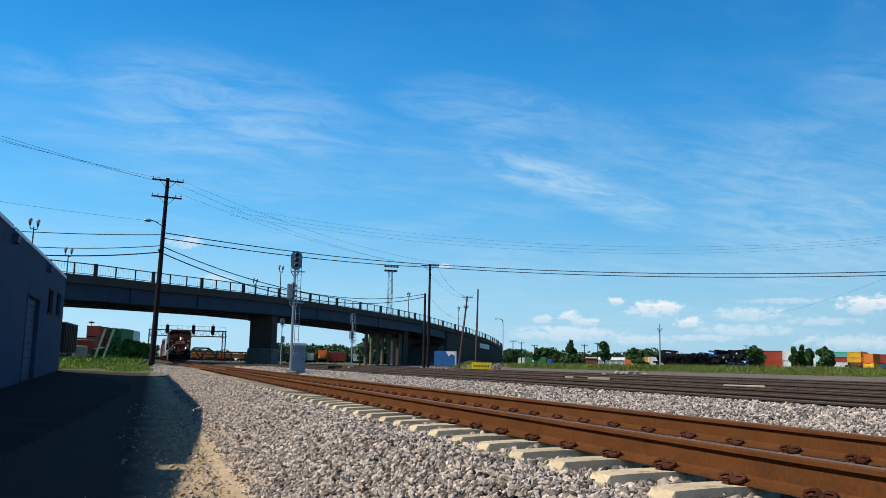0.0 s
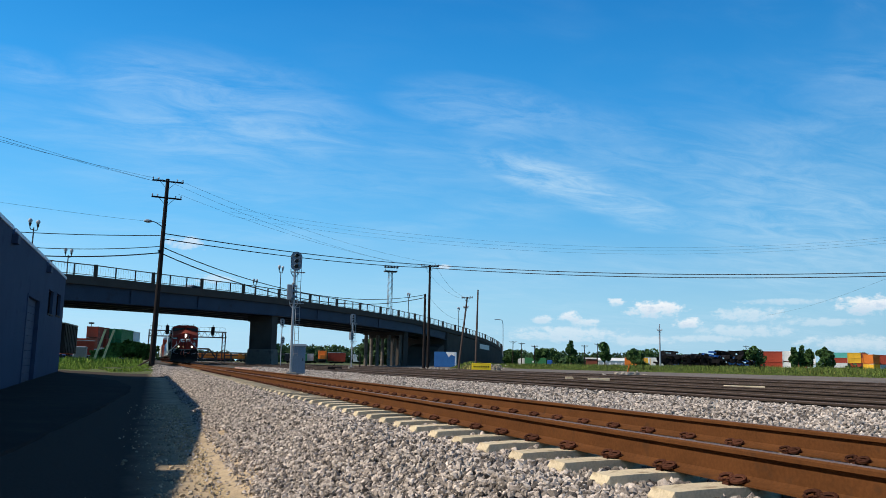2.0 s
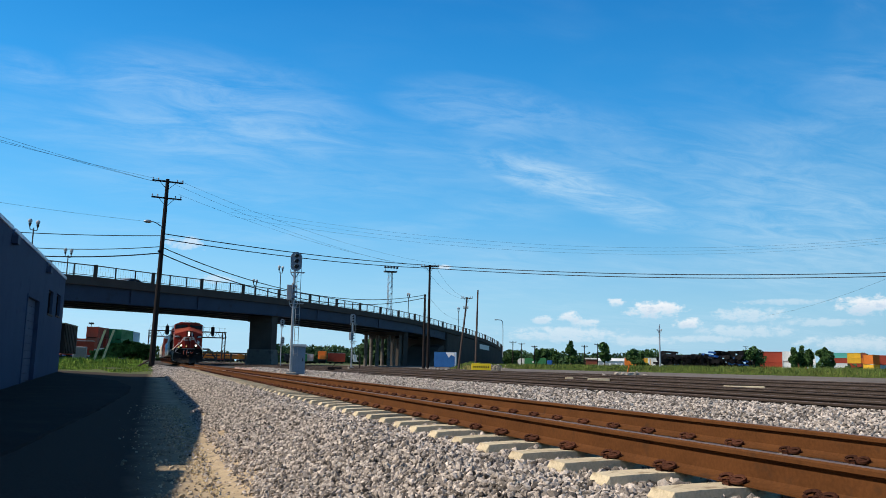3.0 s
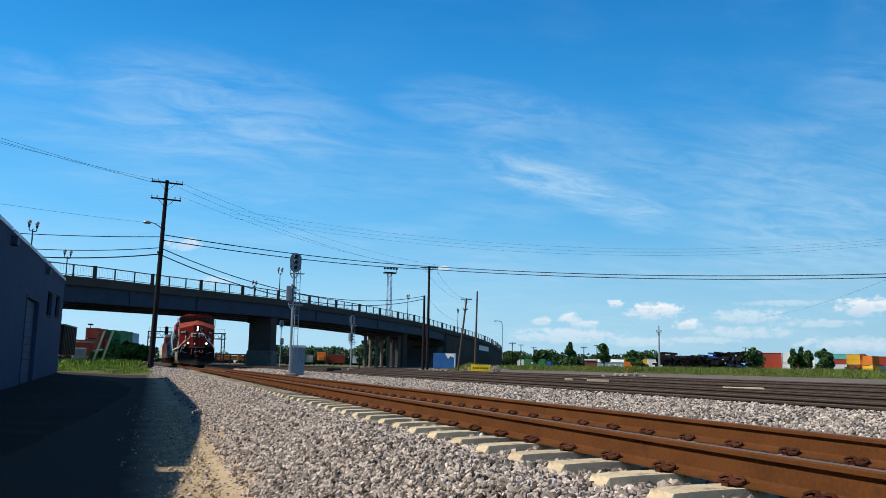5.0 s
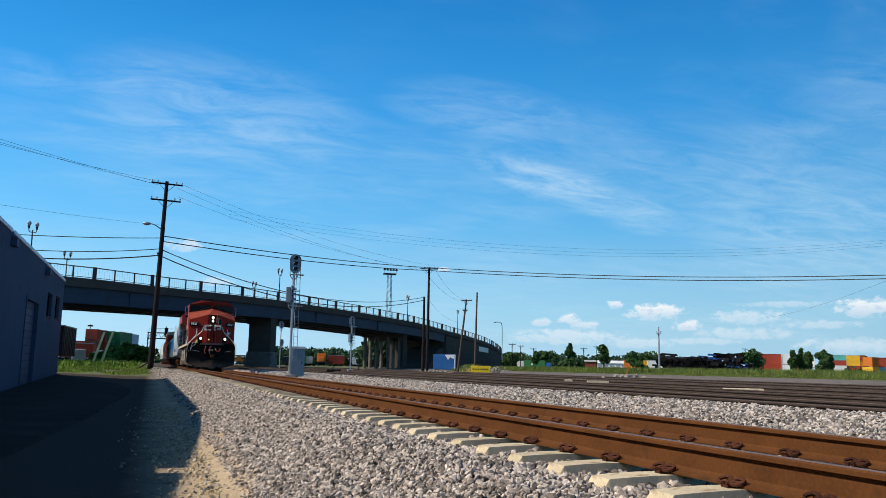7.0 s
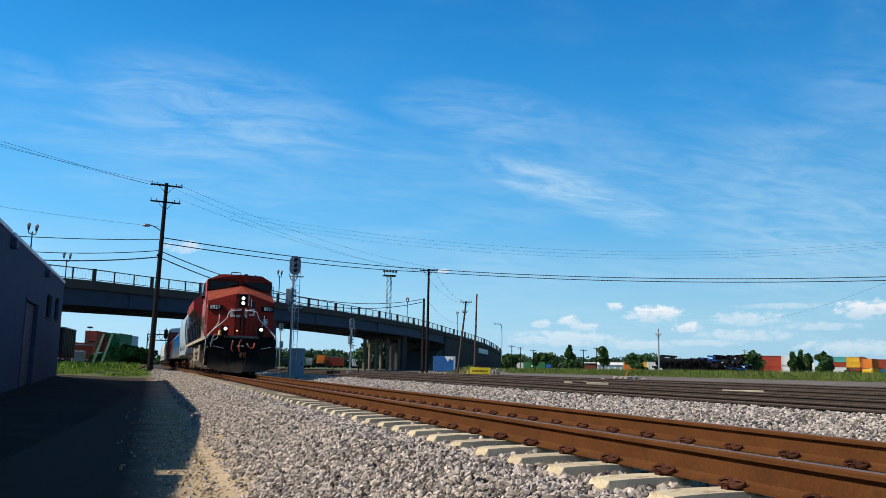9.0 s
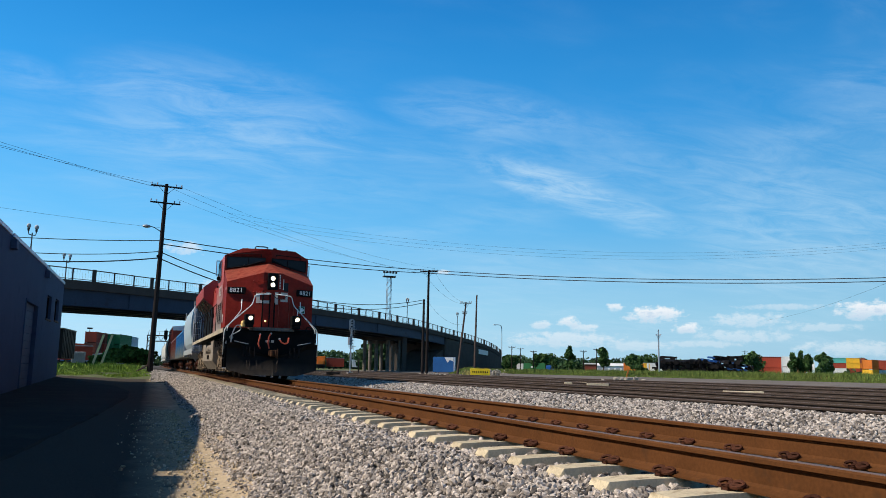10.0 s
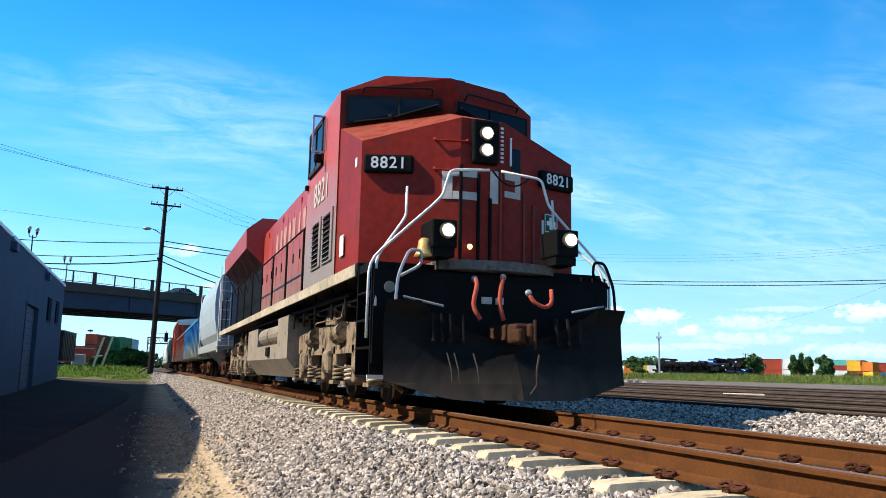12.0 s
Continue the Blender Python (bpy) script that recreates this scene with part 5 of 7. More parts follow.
        # intake screen in black and nearly full height, holding the shade under the wing
        part("intake_screen", bx(bmesh.new(), side * 1.005 - 0.012, side * 1.005 + 0.012, 14.7, 20.9, 1.9, 3.24, 0.0), M_BLACK, r_)
    # --- walkway, sill, steps
    w = part("walkway", bx(bmesh.new(), -1.52, 1.52, 1.15, 21.9, 1.60, 1.715, 0.01), M_DARK, L)
    for side in (-1, 1):
        part("sill_stripe", bx(bmesh.new(), side * 1.53 - 0.012, side * 1.53 + 0.012, 1.2, 21.8, 1.55, 1.70, 0.004), M_SILL, w, "cream reflective sill stripe")
    part("underframe", bx(bmesh.new(), -1.0, 1.0, 0.75, 21.9, 1.0, 1.6), M_BLACK, L)
    for side in (-1, 1):
        st = part("step_back", bx(bmesh.new(), side * 1.2 - 0.02, side * 1.2 + 0.02, 0.5, 1.14, 0.36, 1.62), M_BLACK, L)
        part("step_side", bx(bmesh.new(), side * 1.42 - 0.09, side * 1.42 + 0.09, 0.48, 0.52, 0.36, 1.62), M_BLACK, st)
        part("step_side", bx(bmesh.new(), side * 1.42 - 0.09, side * 1.42 + 0.09, 1.12, 1.16, 0.36, 1.62), M_BLACK, st)
        for z in (0.34, 0.66, 0.98, 1.3):
            part("step", bx(bmesh.new(), side * 1.36 - 0.15, side * 1.36 + 0.15, 0.525, 1.115, z, z + 0.03, 0.006), M_BLACK, st)
        part("step_edge", bx(bmesh.new(), side * 1.40 - 0.14, side * 1.40 + 0.14, 0.455, 0.478, 0.33, 0.375), M_WHITE, st)
    # --- front platform, anticlimber and pilot
    bm = bmesh.new()
    arc = [(x, 0.40 - 0.18 * (1 - (x / 0.74) ** 2)) for x in np.linspace(-0.74, 0.74, 15)]
    solid(bm, [(x, y, 1.60) for x, y in arc] + [(0.74, 1.0, 1.60), (-0.74, 1.0, 1.60)], [(x, y, 1.71) for x, y in arc] + [(0.74, 1.0, 1.71), (-0.74, 1.0, 1.71)])
    p = part("anticlimber", bm, surf("worn_grey_steel", (0.15, 0.135, 0.12), 0.6, vary=0.4, scale=2.5, fine=20, dirt=(0.05, 0.045, 0.04), dirt_at=0.56), L, "worn grey steel anticlimber shelf")
    part("platform", bx(bmesh.new(), -1.5, 1.5, 0.55, 1.2, 1.56, 1.66), M_BLACK, L)
    bm = bmesh.new()
    bx(bm, -1.5, 1.5, 0.42, 0.5, 0.5, 1.56)
    part("end_plate", bm, M_BLACK, L)
    bm = bmesh.new()
    n = 17
    rows = []
    for z, out in ((0.13, -0.46), (0.3, -0.40), (0.55, -0.26), (0.80, -0.18), (1.0, -0.16), (1.18, -0.2)):
        row = []
        for k in range(n):
            x = -1.47 + 2.94 * k / (n - 1)
            c = 1 - abs(x) / 1.47
            zt = z
            if z > 0.6:
                zt = 0.6 + (z - 0.6) * (0.30 + 0.70 * min(1.0, (abs(x) / 1.1) ** 2))
            row.append(bm.verts.new((x, 0.12 + out * (0.25 + 0.75 * c) - (0.10 if z > 1.1 and abs(x) > 1.0 else 0), zt + (0.20 * max(0, abs(x) - 0.8) / 0.72 if z < 0.2 else 0))))
        rows.append(row)
    for a, b_ in zip(rows, rows[1:]):
        for k in range(n - 1):
            bm.faces.new((a[k], a[k + 1], b_[k + 1], b_[k]))
    bmesh.ops.solidify(bm, geom=list(bm.faces), thickness=0.03)
    # lower plow paler: dust, with the sunlit lower face put into the colour
    part("snow_plow", bm, dusty("plow_steel", (0.010, 0.009, 0.008), (0.085, 0.066, 0.052), 0.12, 0.55, 0.65), L, "black scuffed steel snow plow")
    # coupler and draft gear
    bm = bmesh.new()
    bx(bm, -0.10, 0.11, -0.33, 0.6, 0.74, 0.96, 0.03)
    bx(bm, -0.11, -0.03, -0.42, -0.2, 0.75, 0.90, 0.03)
    bx(bm, 0.03, 0.13, -0.40, -0.2, 0.72, 0.96, 0.03)
    rod(bm, (0.1, -0.4, 0.68), (0.1, -0.4, 1.0), 0.02, 8)
    part("coupler", bm, surf("coupler_rust", (0.055, 0.026, 0.014), 0.8, vary=0.3, scale=6, fine=40), L, "rusty knuckle coupler")
    for pts in ([(-0.43, 0.06, 1.46), (-0.44, -0.06, 1.40), (-0.50, -0.06, 1.15), (-0.42, -0.1, 1.0)], [(-0.08, 0.06, 1.5), (-0.14, -0.05, 1.44), (-0.18, -0.06, 1.2), (-0.14, -0.1, 1.0)],
                [(0.2, -0.02, 1.33), (0.25, -0.06, 1.22), (0.38, -0.08, 1.16), (0.48, -0.06, 1.22), (0.5, 0.0, 1.38)]):
        hs = part("brake_hose", tube(bmesh.new(), rounded(pts, 4, 0.4), 0.026, 8), M_HOSE, L, "orange-red rubber brake hose", smooth=True)
        part("hose_fitting", ball(bmesh.new(), pts[0], 0.04, seg=8), M_ALU, hs)
    for x in (-0.95, -0.85, -0.75, -0.6, 0.55, 0.7, 0.85):
        bm = rod(bmesh.new(), (x, -0.02, 1.05), (x, -0.06, 0.78), 0.02, 6)
        ball(bm, (x, -0.05, 0.76), 0.032, seg=6)
        part("air_hose", bm, M_DARK, L)
    for x in (-0.86, -0.78, -0.56):
        part("lift_rod", tube(bmesh.new(), rounded([(x, -0.26, 0.62), (x + 0.01, -0.37, 0.45), (x + 0.02, -0.39, 0.30)], 3, 0.3), 0.008, 6), M_DARKRAIL, L)
    part("uncoupling_chain", tube(bmesh.new(), rounded([(0.1, -0.5, 0.62), (0.06, -0.52, 0.45), (0.09, -0.48, 0.3), (0.02, -0.46, 0.2)], 3, 0.3), 0.012, 6), M_DARKRAIL, L)
    for x, w in ((-0.2, 0.13), (-0.02, 0.10)):
        part("placard", bx(bmesh.new(), x, x + w, 0.40, 0.418, 1.22, 1.30), M_LOGO, L)
    for side in (-1, 1):
        part("uncoupling_lever", rod(bmesh.new(), (side * 1.25, 0.1, 1.23), (side * 0.8, 0.05, 1.14), 0.014, 6), M_ALU, L)
    # loops over the plow
    for side in (-1, 1):
        part("plow_handrail", tube(bmesh.new(), rounded([(side * 1.36, 0.02, 1.15), (side * 1.34, 0.02, 1.45), (side * 1.22, 0.02, 1.74), (side * 1.08, 0.02, 1.74), (side * 1.07, 0.04, 1.58), (side * 1.3, 0.06, 1.45)], 3, 0.3), 0.018, 6), M_ALU if side < 0 else M_BLACK, L)
        # white stair handrails
        part("stair_handrail", tube(bmesh.new(), rounded([(side * 0.08, 0.5, 2.86), (side * 0.6, 0.45, 2.80), (side * 0.7, 0.45, 2.46), (side * 1.55, 0.47, 1.66), (side * 1.56, 0.47, 0.78)], 3, 0.16), 0.017, 8), M_WHITE, L, "white painted stair handrail", smooth=True)
        part("stair_handrail", tube(bmesh.new(), rounded([(side * 0.99, 0.92, 2.66), (side * 1.0, 0.90, 2.28), (side * 1.46, 0.5, 1.70), (side * 1.48, 0.42, 1.14)], 3, 0.16), 0.017, 8), M_WHITE, L, "white painted stair handrail", smooth=True)
        for y0 in np.arange(5.2, 21.6, 1.82):
            part("handrail_post", rod(bmesh.new(), (side * 1.49, y0, 1.7), (side * 1.49, y0, 2.78), 0.02, 6), M_DARK, L)
        part("side_handrail", rod(bmesh.new(), (side * 1.49, 5.0, 2.78), (side * 1.49, 21.7, 2.78), 0.02, 6), M_DARK, L)
    # platform lamps and fittings
    part("class_light", ball(bmesh.new(), (-0.2, 0.8, 1.95), 0.035, seg=8), M_MARK, L)
    bm = bmesh.new()
    loft(bm, [[(-0.98 + r * math.cos(a), 0.22 + r * math.sin(a), z) for a in [2 * math.pi * k / 16 for k in range(16)]] for z, r in ((1.70, 0.125), (1.73, 0.105), (1.80, 0.08), (1.88, 0.07), (1.91, 0.04))])
    part("bell", bm, surf("dull_brass", (0.50, 0.34, 0.13), 0.5, metal=0.3, vary=0.3, scale=8, fine=30), L, "dull brass bell", smooth=True)
    for x, z in ((-1.32, 1.36),):
        part("reflector", rod(bmesh.new(), (x, 0.40, z), (x, 0.42, z), 0.065, 14), M_TANK, L)
    # --- headlights, ditch lights, number boards
    bm = bmesh.new()
    bx(bm, -0.17, 0.19, 0.80, 0.92, 3.03, 3.60, 0.03)
    hb = part("headlight_housing", bm, M_BLACK, L)
    def bulb(x, y, z, lens):
        part("bulb", rod(bmesh.new(), (x, y - 0.012, z), (x, y, z), 0.036, 16), M_BULB, lens)

    for z in (3.19, 3.41):
        part("lamp_ring", rod(bmesh.new(), (0, 0.76, z), (0, 0.80, z), 0.092, 18), M_CHROME, hb)
        bulb(0, 0.744, z, part("lamp_lens", rod(bmesh.new(), (0, 0.745, z), (0, 0.758, z), 0.074, 18), M_LAMP, L, "lit round headlight"))
    for side in (-1, 1):
        bm = bmesh.new()
        bx(bm, side * 0.77 - 0.17, side * 0.77 + 0.13, 0.06, 0.5, 1.80, 2.12, 0.02)
        bx(bm, side * 0.77 - 0.15, side * 0.77 + 0.11, 0.1, 0.5, 1.70, 1.8)
        dl = part("ditch_light", bm, M_BLACK, L)
        part("lamp_ring", rod(bmesh.new(), (side * 0.77, 0.02, 1.99), (side * 0.77, 0.06, 1.99), 0.092, 18), M_CHROME, dl)
        bulb(side * 0.77, 0.004, 1.99, part("lamp_lens", rod(bmesh.new(), (side * 0.77, 0.005, 1.99), (side * 0.77, 0.018, 1.99), 0.072, 18), M_LAMP, L, "lit round ditch light"))
        a, c = nose_facet(side * 0.86, 2.98), nose_facet(side * 1.47, 2.98)
        ang = math.atan2((c - a).y, (c - a).x) if side > 0 else math.atan2((a - c).y, (a - c).x)
        mid = (a + c) / 2 + Vector((0, -0.03, 0))
        m = Matrix.Translation(mid) @ Matrix.Rotation(ang, 4, 'Z')
        nb = part("number_board", bx(bmesh.new(), -0.31, 0.31, -0.05, 0.05, -0.115, 0.115, 0.03), M_BLACK, L, "black number board")
        nb.matrix_basis = m
        lettering("board_number", "8821", 0.205, Matrix.Translation((0, -0.054, 0)) @ Matrix.Rotation(radians(90), 4, 'X'), M_WHITE, nb, "white numerals")
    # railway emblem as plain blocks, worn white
    def block(x0, x1, z0, z1):
        lo_ = [nose_facet(x0, z0, 0.012), nose_facet(x1, z0, 0.012), nose_facet(x1, z1, 0.012), nose_facet(x0, z1, 0.012)]
        part("emblem_block", solid(bmesh.new(), lo_, [v + Vector((0, 0.012, 0)) for v in lo_]), M_LOGO, L, "worn white emblem block")
    for q in ((-0.52, -0.40, 2.56, 2.94), (-0.395, -0.305, 2.85, 2.94), (-0.30, -0.08, 2.85, 2.94), (-0.395, -0.305, 2.56, 2.66), (-0.30, -0.08, 2.56, 2.66),
              (0.10, 0.21, 2.54, 2.96), (0.30, 0.56, 2.87, 2.96), (0.30, 0.56, 2.64, 2.72), (0.47, 0.56, 2.725, 2.865)):
        block(*q)
    # nose door seams, handles, rungs and the first-aid plate
    pipe = surf("pipe_red", (0.25, 0.05, 0.035), 0.5, vary=0.2)
    for x, top_, dark in ((-0.30, 3.0, True), (-0.06, 2.9, True), (0.10, 2.6, True), (0.24, 3.0, False), (0.62, 2.75, False), (0.78, 2.6, False)):
        a, c = nose_facet(x, 1.75, 0.014), nose_facet(x, top_, 0.014)
        part("nose_pipe", rod(bmesh.new(), a, c, 0.022 if dark else 0.016, 6), M_BLACK if dark else pipe, L)
    part("nose_door", solid(bmesh.new(), [nose_facet(0.30, 1.8, 0.004), nose_facet(0.60, 1.8, 0.004), nose_facet(0.60, 3.2, 0.004), nose_facet(0.30, 3.2, 0.004)], [nose_facet(0.30, 1.8, -0.02), nose_facet(0.60, 1.8, -0.02), nose_facet(0.60, 3.2, -0.02), nose_facet(0.30, 3.2, -0.02)]), M_RED_SHADE, L)
    part("door_window", solid(bmesh.new(), [nose_facet(0.40, 3.0, 0.010), nose_facet(0.56, 3.0, 0.010), nose_facet(0.56, 3.3, 0.010), nose_facet(0.40, 3.3, 0.010)], [nose_facet(0.40, 3.0, -0.01), nose_facet(0.56, 3.0, -0.01), nose_facet(0.56, 3.3, -0.01), nose_facet(0.40, 3.3, -0.01)]), M_GLASS, L)
    part("grab_iron", rod(bmesh.new(), nose_facet(0.38, 3.05, 0.04), nose_facet(0.38, 3.42, 0.04), 0.014, 6), M_WHITE, L)
    part("grab_iron", rod(bmesh.new(), nose_facet(0.93, 1.95, 0.04), nose_facet(0.93, 2.42, 0.04), 0.014, 6), M_WHITE, L)
    for z in (3.30, 2.92):
        bm = bmesh.new()
        rod(bm, nose_facet(-0.62, z, 0.05), nose_facet(-0.22, z, 0.05), 0.012, 6)
        for x in (-0.62, -0.22):
            rod(bm, nose_facet(x, z, 0.05), nose_facet(x, z + 0.04, -0.01), 0.016, 6)
        part("grab_iron", bm, M_RED_SHADE, L)
    bm = bmesh.new()
    for k in range(9):
        z = 3.08 + 0.055 * k
        a = nose_facet(0.26, z, 0.008)
        bx(bm, a.x - 0.02, a.x + 0.02, a.y - 0.004, a.y + 0.004, z, z + 0.03)
    part("rung_marks", bm, M_WHITE, L)
    a = nose_facet(1.09, 2.4, 0.01)
    ang = math.atan2(0.40, 1.18)
    fp = part("first_aid_plate", bx(bmesh.new(), -0.12, 0.12, -0.006, 0.006, -0.13, 0.13), surf("plate_green", (0.02, 0.09, 0.05), 0.5, vary=0.1), L, "dark green plate with a white cross")
    fp.matrix_basis = Matrix.Translation(a) @ Matrix.Rotation(ang, 4, 'Z')
    bm = bmesh.new()
    bx(bm, -0.03, 0.03, -0.012, -0.007, -0.08, 0.08)
    bx(bm, -0.08, 0.08, -0.0125, -0.0075, -0.03, 0.03)
    for x0, x1, z0, z1 in ((-0.115, 0.115, 0.11, 0.12), (-0.115, 0.115, -0.12, -0.11), (-0.118, -0.108, -0.12, 0.12), (0.108, 0.118, -0.12, 0.12)):
        bx(bm, x0, x1, -0.011, -0.0065, z0, z1)
    part("cross", bm, M_WHITE, fp)
    # safety chain across the platform
    part("safety_chain", tube(bmesh.new(), [(-0.05 + 0.5 * t, 0.48, 2.86 - 0.6 * t * (1 - t) - 0.05 * t) for t in [k / 8 for k in range(9)]], 0.012, 5), M_DARK, L)
    # --- fuel tank with recessed air reservoirs
    bm = bmesh.new()
    prof = lambda y, top: [(-1.42, y, 0.62), (-1.15, y, 0.27), (1.15, y, 0.27), (1.42, y, 0.62), (1.42, y, top), (-1.42, y, top)]
    solid(bm, prof(6.9, 1.42), prof(8.2, 1.42))
    solid(bm, prof(8.2, 0.92), prof(11.4, 0.92))
    solid(bm, prof(11.4, 1.36), prof(13.4, 1.36))
    bx(bm, -1.0, 1.0, 8.2, 11.4, 0.92, 1.42)
    ft = part("fuel_tank", bm, M_TANK, L, "dusty grey fuel tank")
    for side in (-1, 1):
        for y0, y1 in ((8.25, 9.75), (9.85, 11.3)):
            bm = bmesh.new()
            rod(bm, (side * 1.22, y0, 1.15), (side * 1.22, y1, 1.15), 0.2, 16)
            part("air_reservoir", bm, M_TANK, ft, smooth=False)
        part("filler_cap", bx(bmesh.new(), side * 1.44 - 0.03, side * 1.44 + 0.03, 9.2, 9.6, 0.68, 0.88, 0.02), M_DARK, ft)
    # --- trucks
    for yc, name in ((4.2, "front"), (17.6, "rear")):
        axles = (yc - 2.05, yc, yc + 2.05)
        bm = bmesh.new()
        for side in (-1, 1):
            x0, x1 = sorted((side * 1.02, side * 1.20))
            ring = [(yc - 2.95, 0.72), (yc - 2.95, 1.02), (yc - 1.2, 1.10), (yc + 1.2, 1.10), (yc + 2.95, 1.02), (yc + 2.95, 0.72), (yc + 1.6, 0.66), (yc + 0.8, 0.66), (yc - 0.8, 0.66), (yc - 1.6, 0.66)]
            solid(bm, [(x0, y, z) for y, z in ring], [(x1, y, z) for y, z in ring])
            for a in axles:
                for k in (-1, 1):
                    bx(bm, x0, x1 + side * 0.0, a + k * 0.42 - 0.1, a + k * 0.42 + 0.1, 0.26, 0.8, 0.03)
                bx(bm, side * 1.16 - 0.1, side * 1.16 + 0.1, a - 0.24, a + 0.24, 0.36, 0.72, 0.06)
                bx(bm, side * 1.14 - 0.14, side * 1.14 + 0.14, a - 0.78, a - 0.5, 0.22, 0.27)
                bx(bm, side * 1.14 - 0.14, side * 1.14 + 0.14, a + 0.5, a + 0.78, 0.22, 0.27)
            for a in (yc - 1.0, yc + 1.0):
                rod(bm, (side * 1.22, a - 0.2, 0.98), (side * 1.22, a + 0.24, 0.92), 0.14, 12)
            bx(bm, side * 1.1 - 0.1, side * 1.1 + 0.1, yc - 0.35, yc + 0.35, 1.05, 1.4, 0.04)
        bx(bm, -1.0, 1.0, yc - 2.6, yc + 2.6, 0.62, 0.9)
        tr = part("truck_frame", bm, M_TAN, L, "tan dust-covered truck frame")
        for side in (-1, 1):
            for a in axles:
                for k in (-0.64, 0.64):
                    pts = [(side * 1.16 + 0.085 * math.cos(t), a + k + 0.085 * math.sin(t), 0.27 + 0.21 * t / (2 * math.pi * 3.5)) for t in np.linspace(0, 2 * math.pi * 3.5, 40)]
                    part("coil_spring", tube(bmesh.new(), pts, 0.021, 5), M_SILL if a < yc and name == "front" else M_TAN, tr, smooth=True)
            bm = bmesh.new()
            tube(bm, rounded([(side * 1.3, yc - 2.5, 1.5), (side * 1.28, yc - 2.5, 1.0), (side * 1.1, yc - 2.72, 0.4), (side * 0.8, yc - 2.7, 0.16)], 3, 0.3), 0.025, 6)
            tube(bm, rounded([(side * 1.3, yc - 1.5, 1.45), (side * 1.3, yc - 1.3, 1.15), (side * 1.25, yc + 0.9, 1.18), (side * 1.25, yc + 1.3, 0.6)], 3, 0.1), 0.013, 6)
            part("sand_pipe", bm, M_TAN, tr)
        for a in axles:
            wheelset(L, a, 0.53)
    # clutter of pipes and boxes under the walkway
    for side in (-1, 1):
        bm = bmesh.new()
        rod(bm, (side * 1.36, 2.2, 1.42), (side * 1.36, 13.5, 1.46), 0.025, 6)
        rod(bm, (side * 1.30, 1.9, 1.34), (side * 1.30, 8.0, 1.36), 0.02, 6)
        for y in (2.4, 3.3, 4.6, 5.6, 6.6):
            bx(bm, side * 1.2 - 0.1, side * 1.2 + 0.1, y, y + 0.2, 1.28, 1.5, 0.015)
            rod(bm, (side * 1.34, y + 0.1, 1.6), (side * 1.34, y + 0.1, 1.15), 0.02, 6)
        part("air_piping", bm, M_DARK, L)
    bm = bmesh.new()
    bx(bm, -0.9, 0.9, 21.9, 22.05, 0.6, 1.6)
    bx(bm, -0.13, 0.13, 22.0, 22.7, 0.72, 0.98, 0.03)
    part("rear_coupler", bm, M_DARK, L)
    return L


loco = build_locomotive()


# ---------------------------------------------------------------- freight cars (local y runs back from their front coupler face)
def bogie(parent, yc):
    bm = bmesh.new()
    for side in (-1, 1):
        x0, x1 = sorted((side * 0.92, side * 1.08))
        ring = [(yc - 1.25, 0.36), (yc - 1.25, 0.60), (yc - 0.45, 0.78), (yc + 0.45, 0.78), (yc + 1.25, 0.60), (yc + 1.25, 0.36), (yc + 0.95, 0.36), (yc + 0.5, 0.18), (yc - 0.5, 0.18), (yc - 0.95, 0.36)]
        solid(bm, [(x0, y, z) for y, z in ring], [(x1, y, z) for y, z in ring])
        for a in (-0.88, 0.88):
            rod(bm, (side * 1.06, yc + a, 0.46), (side * 1.16, yc + a, 0.46), 0.12, 10)
    bx(bm, -1.0, 1.0, yc - 0.25, yc + 0.25, 0.45, 0.85)
    b = part("bogie", bm, M_CLIP, parent)
    for a in (-0.88, 0.88):
        wheelset(parent, yc + a, 0.455)
    return b


def running_gear(car, length):
    bogie(car, 2.1)
    bogie(car, length - 2.1)
    bm = bmesh.new()
    bx(bm, -0.2, 0.2, 0.35, length - 0.35, 0.85, 1.1)
    for y0, y1 in ((-0.05, 0.6), (length - 0.6, length + 0.05)):
        bx(bm, -0.14, 0.14, y0, y1, 0.72, 0.98, 0.03)
    part("centre_sill", bm, M_DARK, car)


def end_ladder(car, y, x, z0, z1, material):
    bm = bmesh.new()
    for k in (-0.2, 0.2):
        rod(bm, (x + k, y, z0), (x + k, y, z1), 0.02, 5)
    for i in range(int((z1 - z0) / 0.36)):
        rod(bm, (x - 0.2, y, z0 + 0.15 + i * 0.36), (x + 0.2, y, z0 + 0.15 + i * 0.36), 0.016, 5)
    part("ladder", bm, material, car)


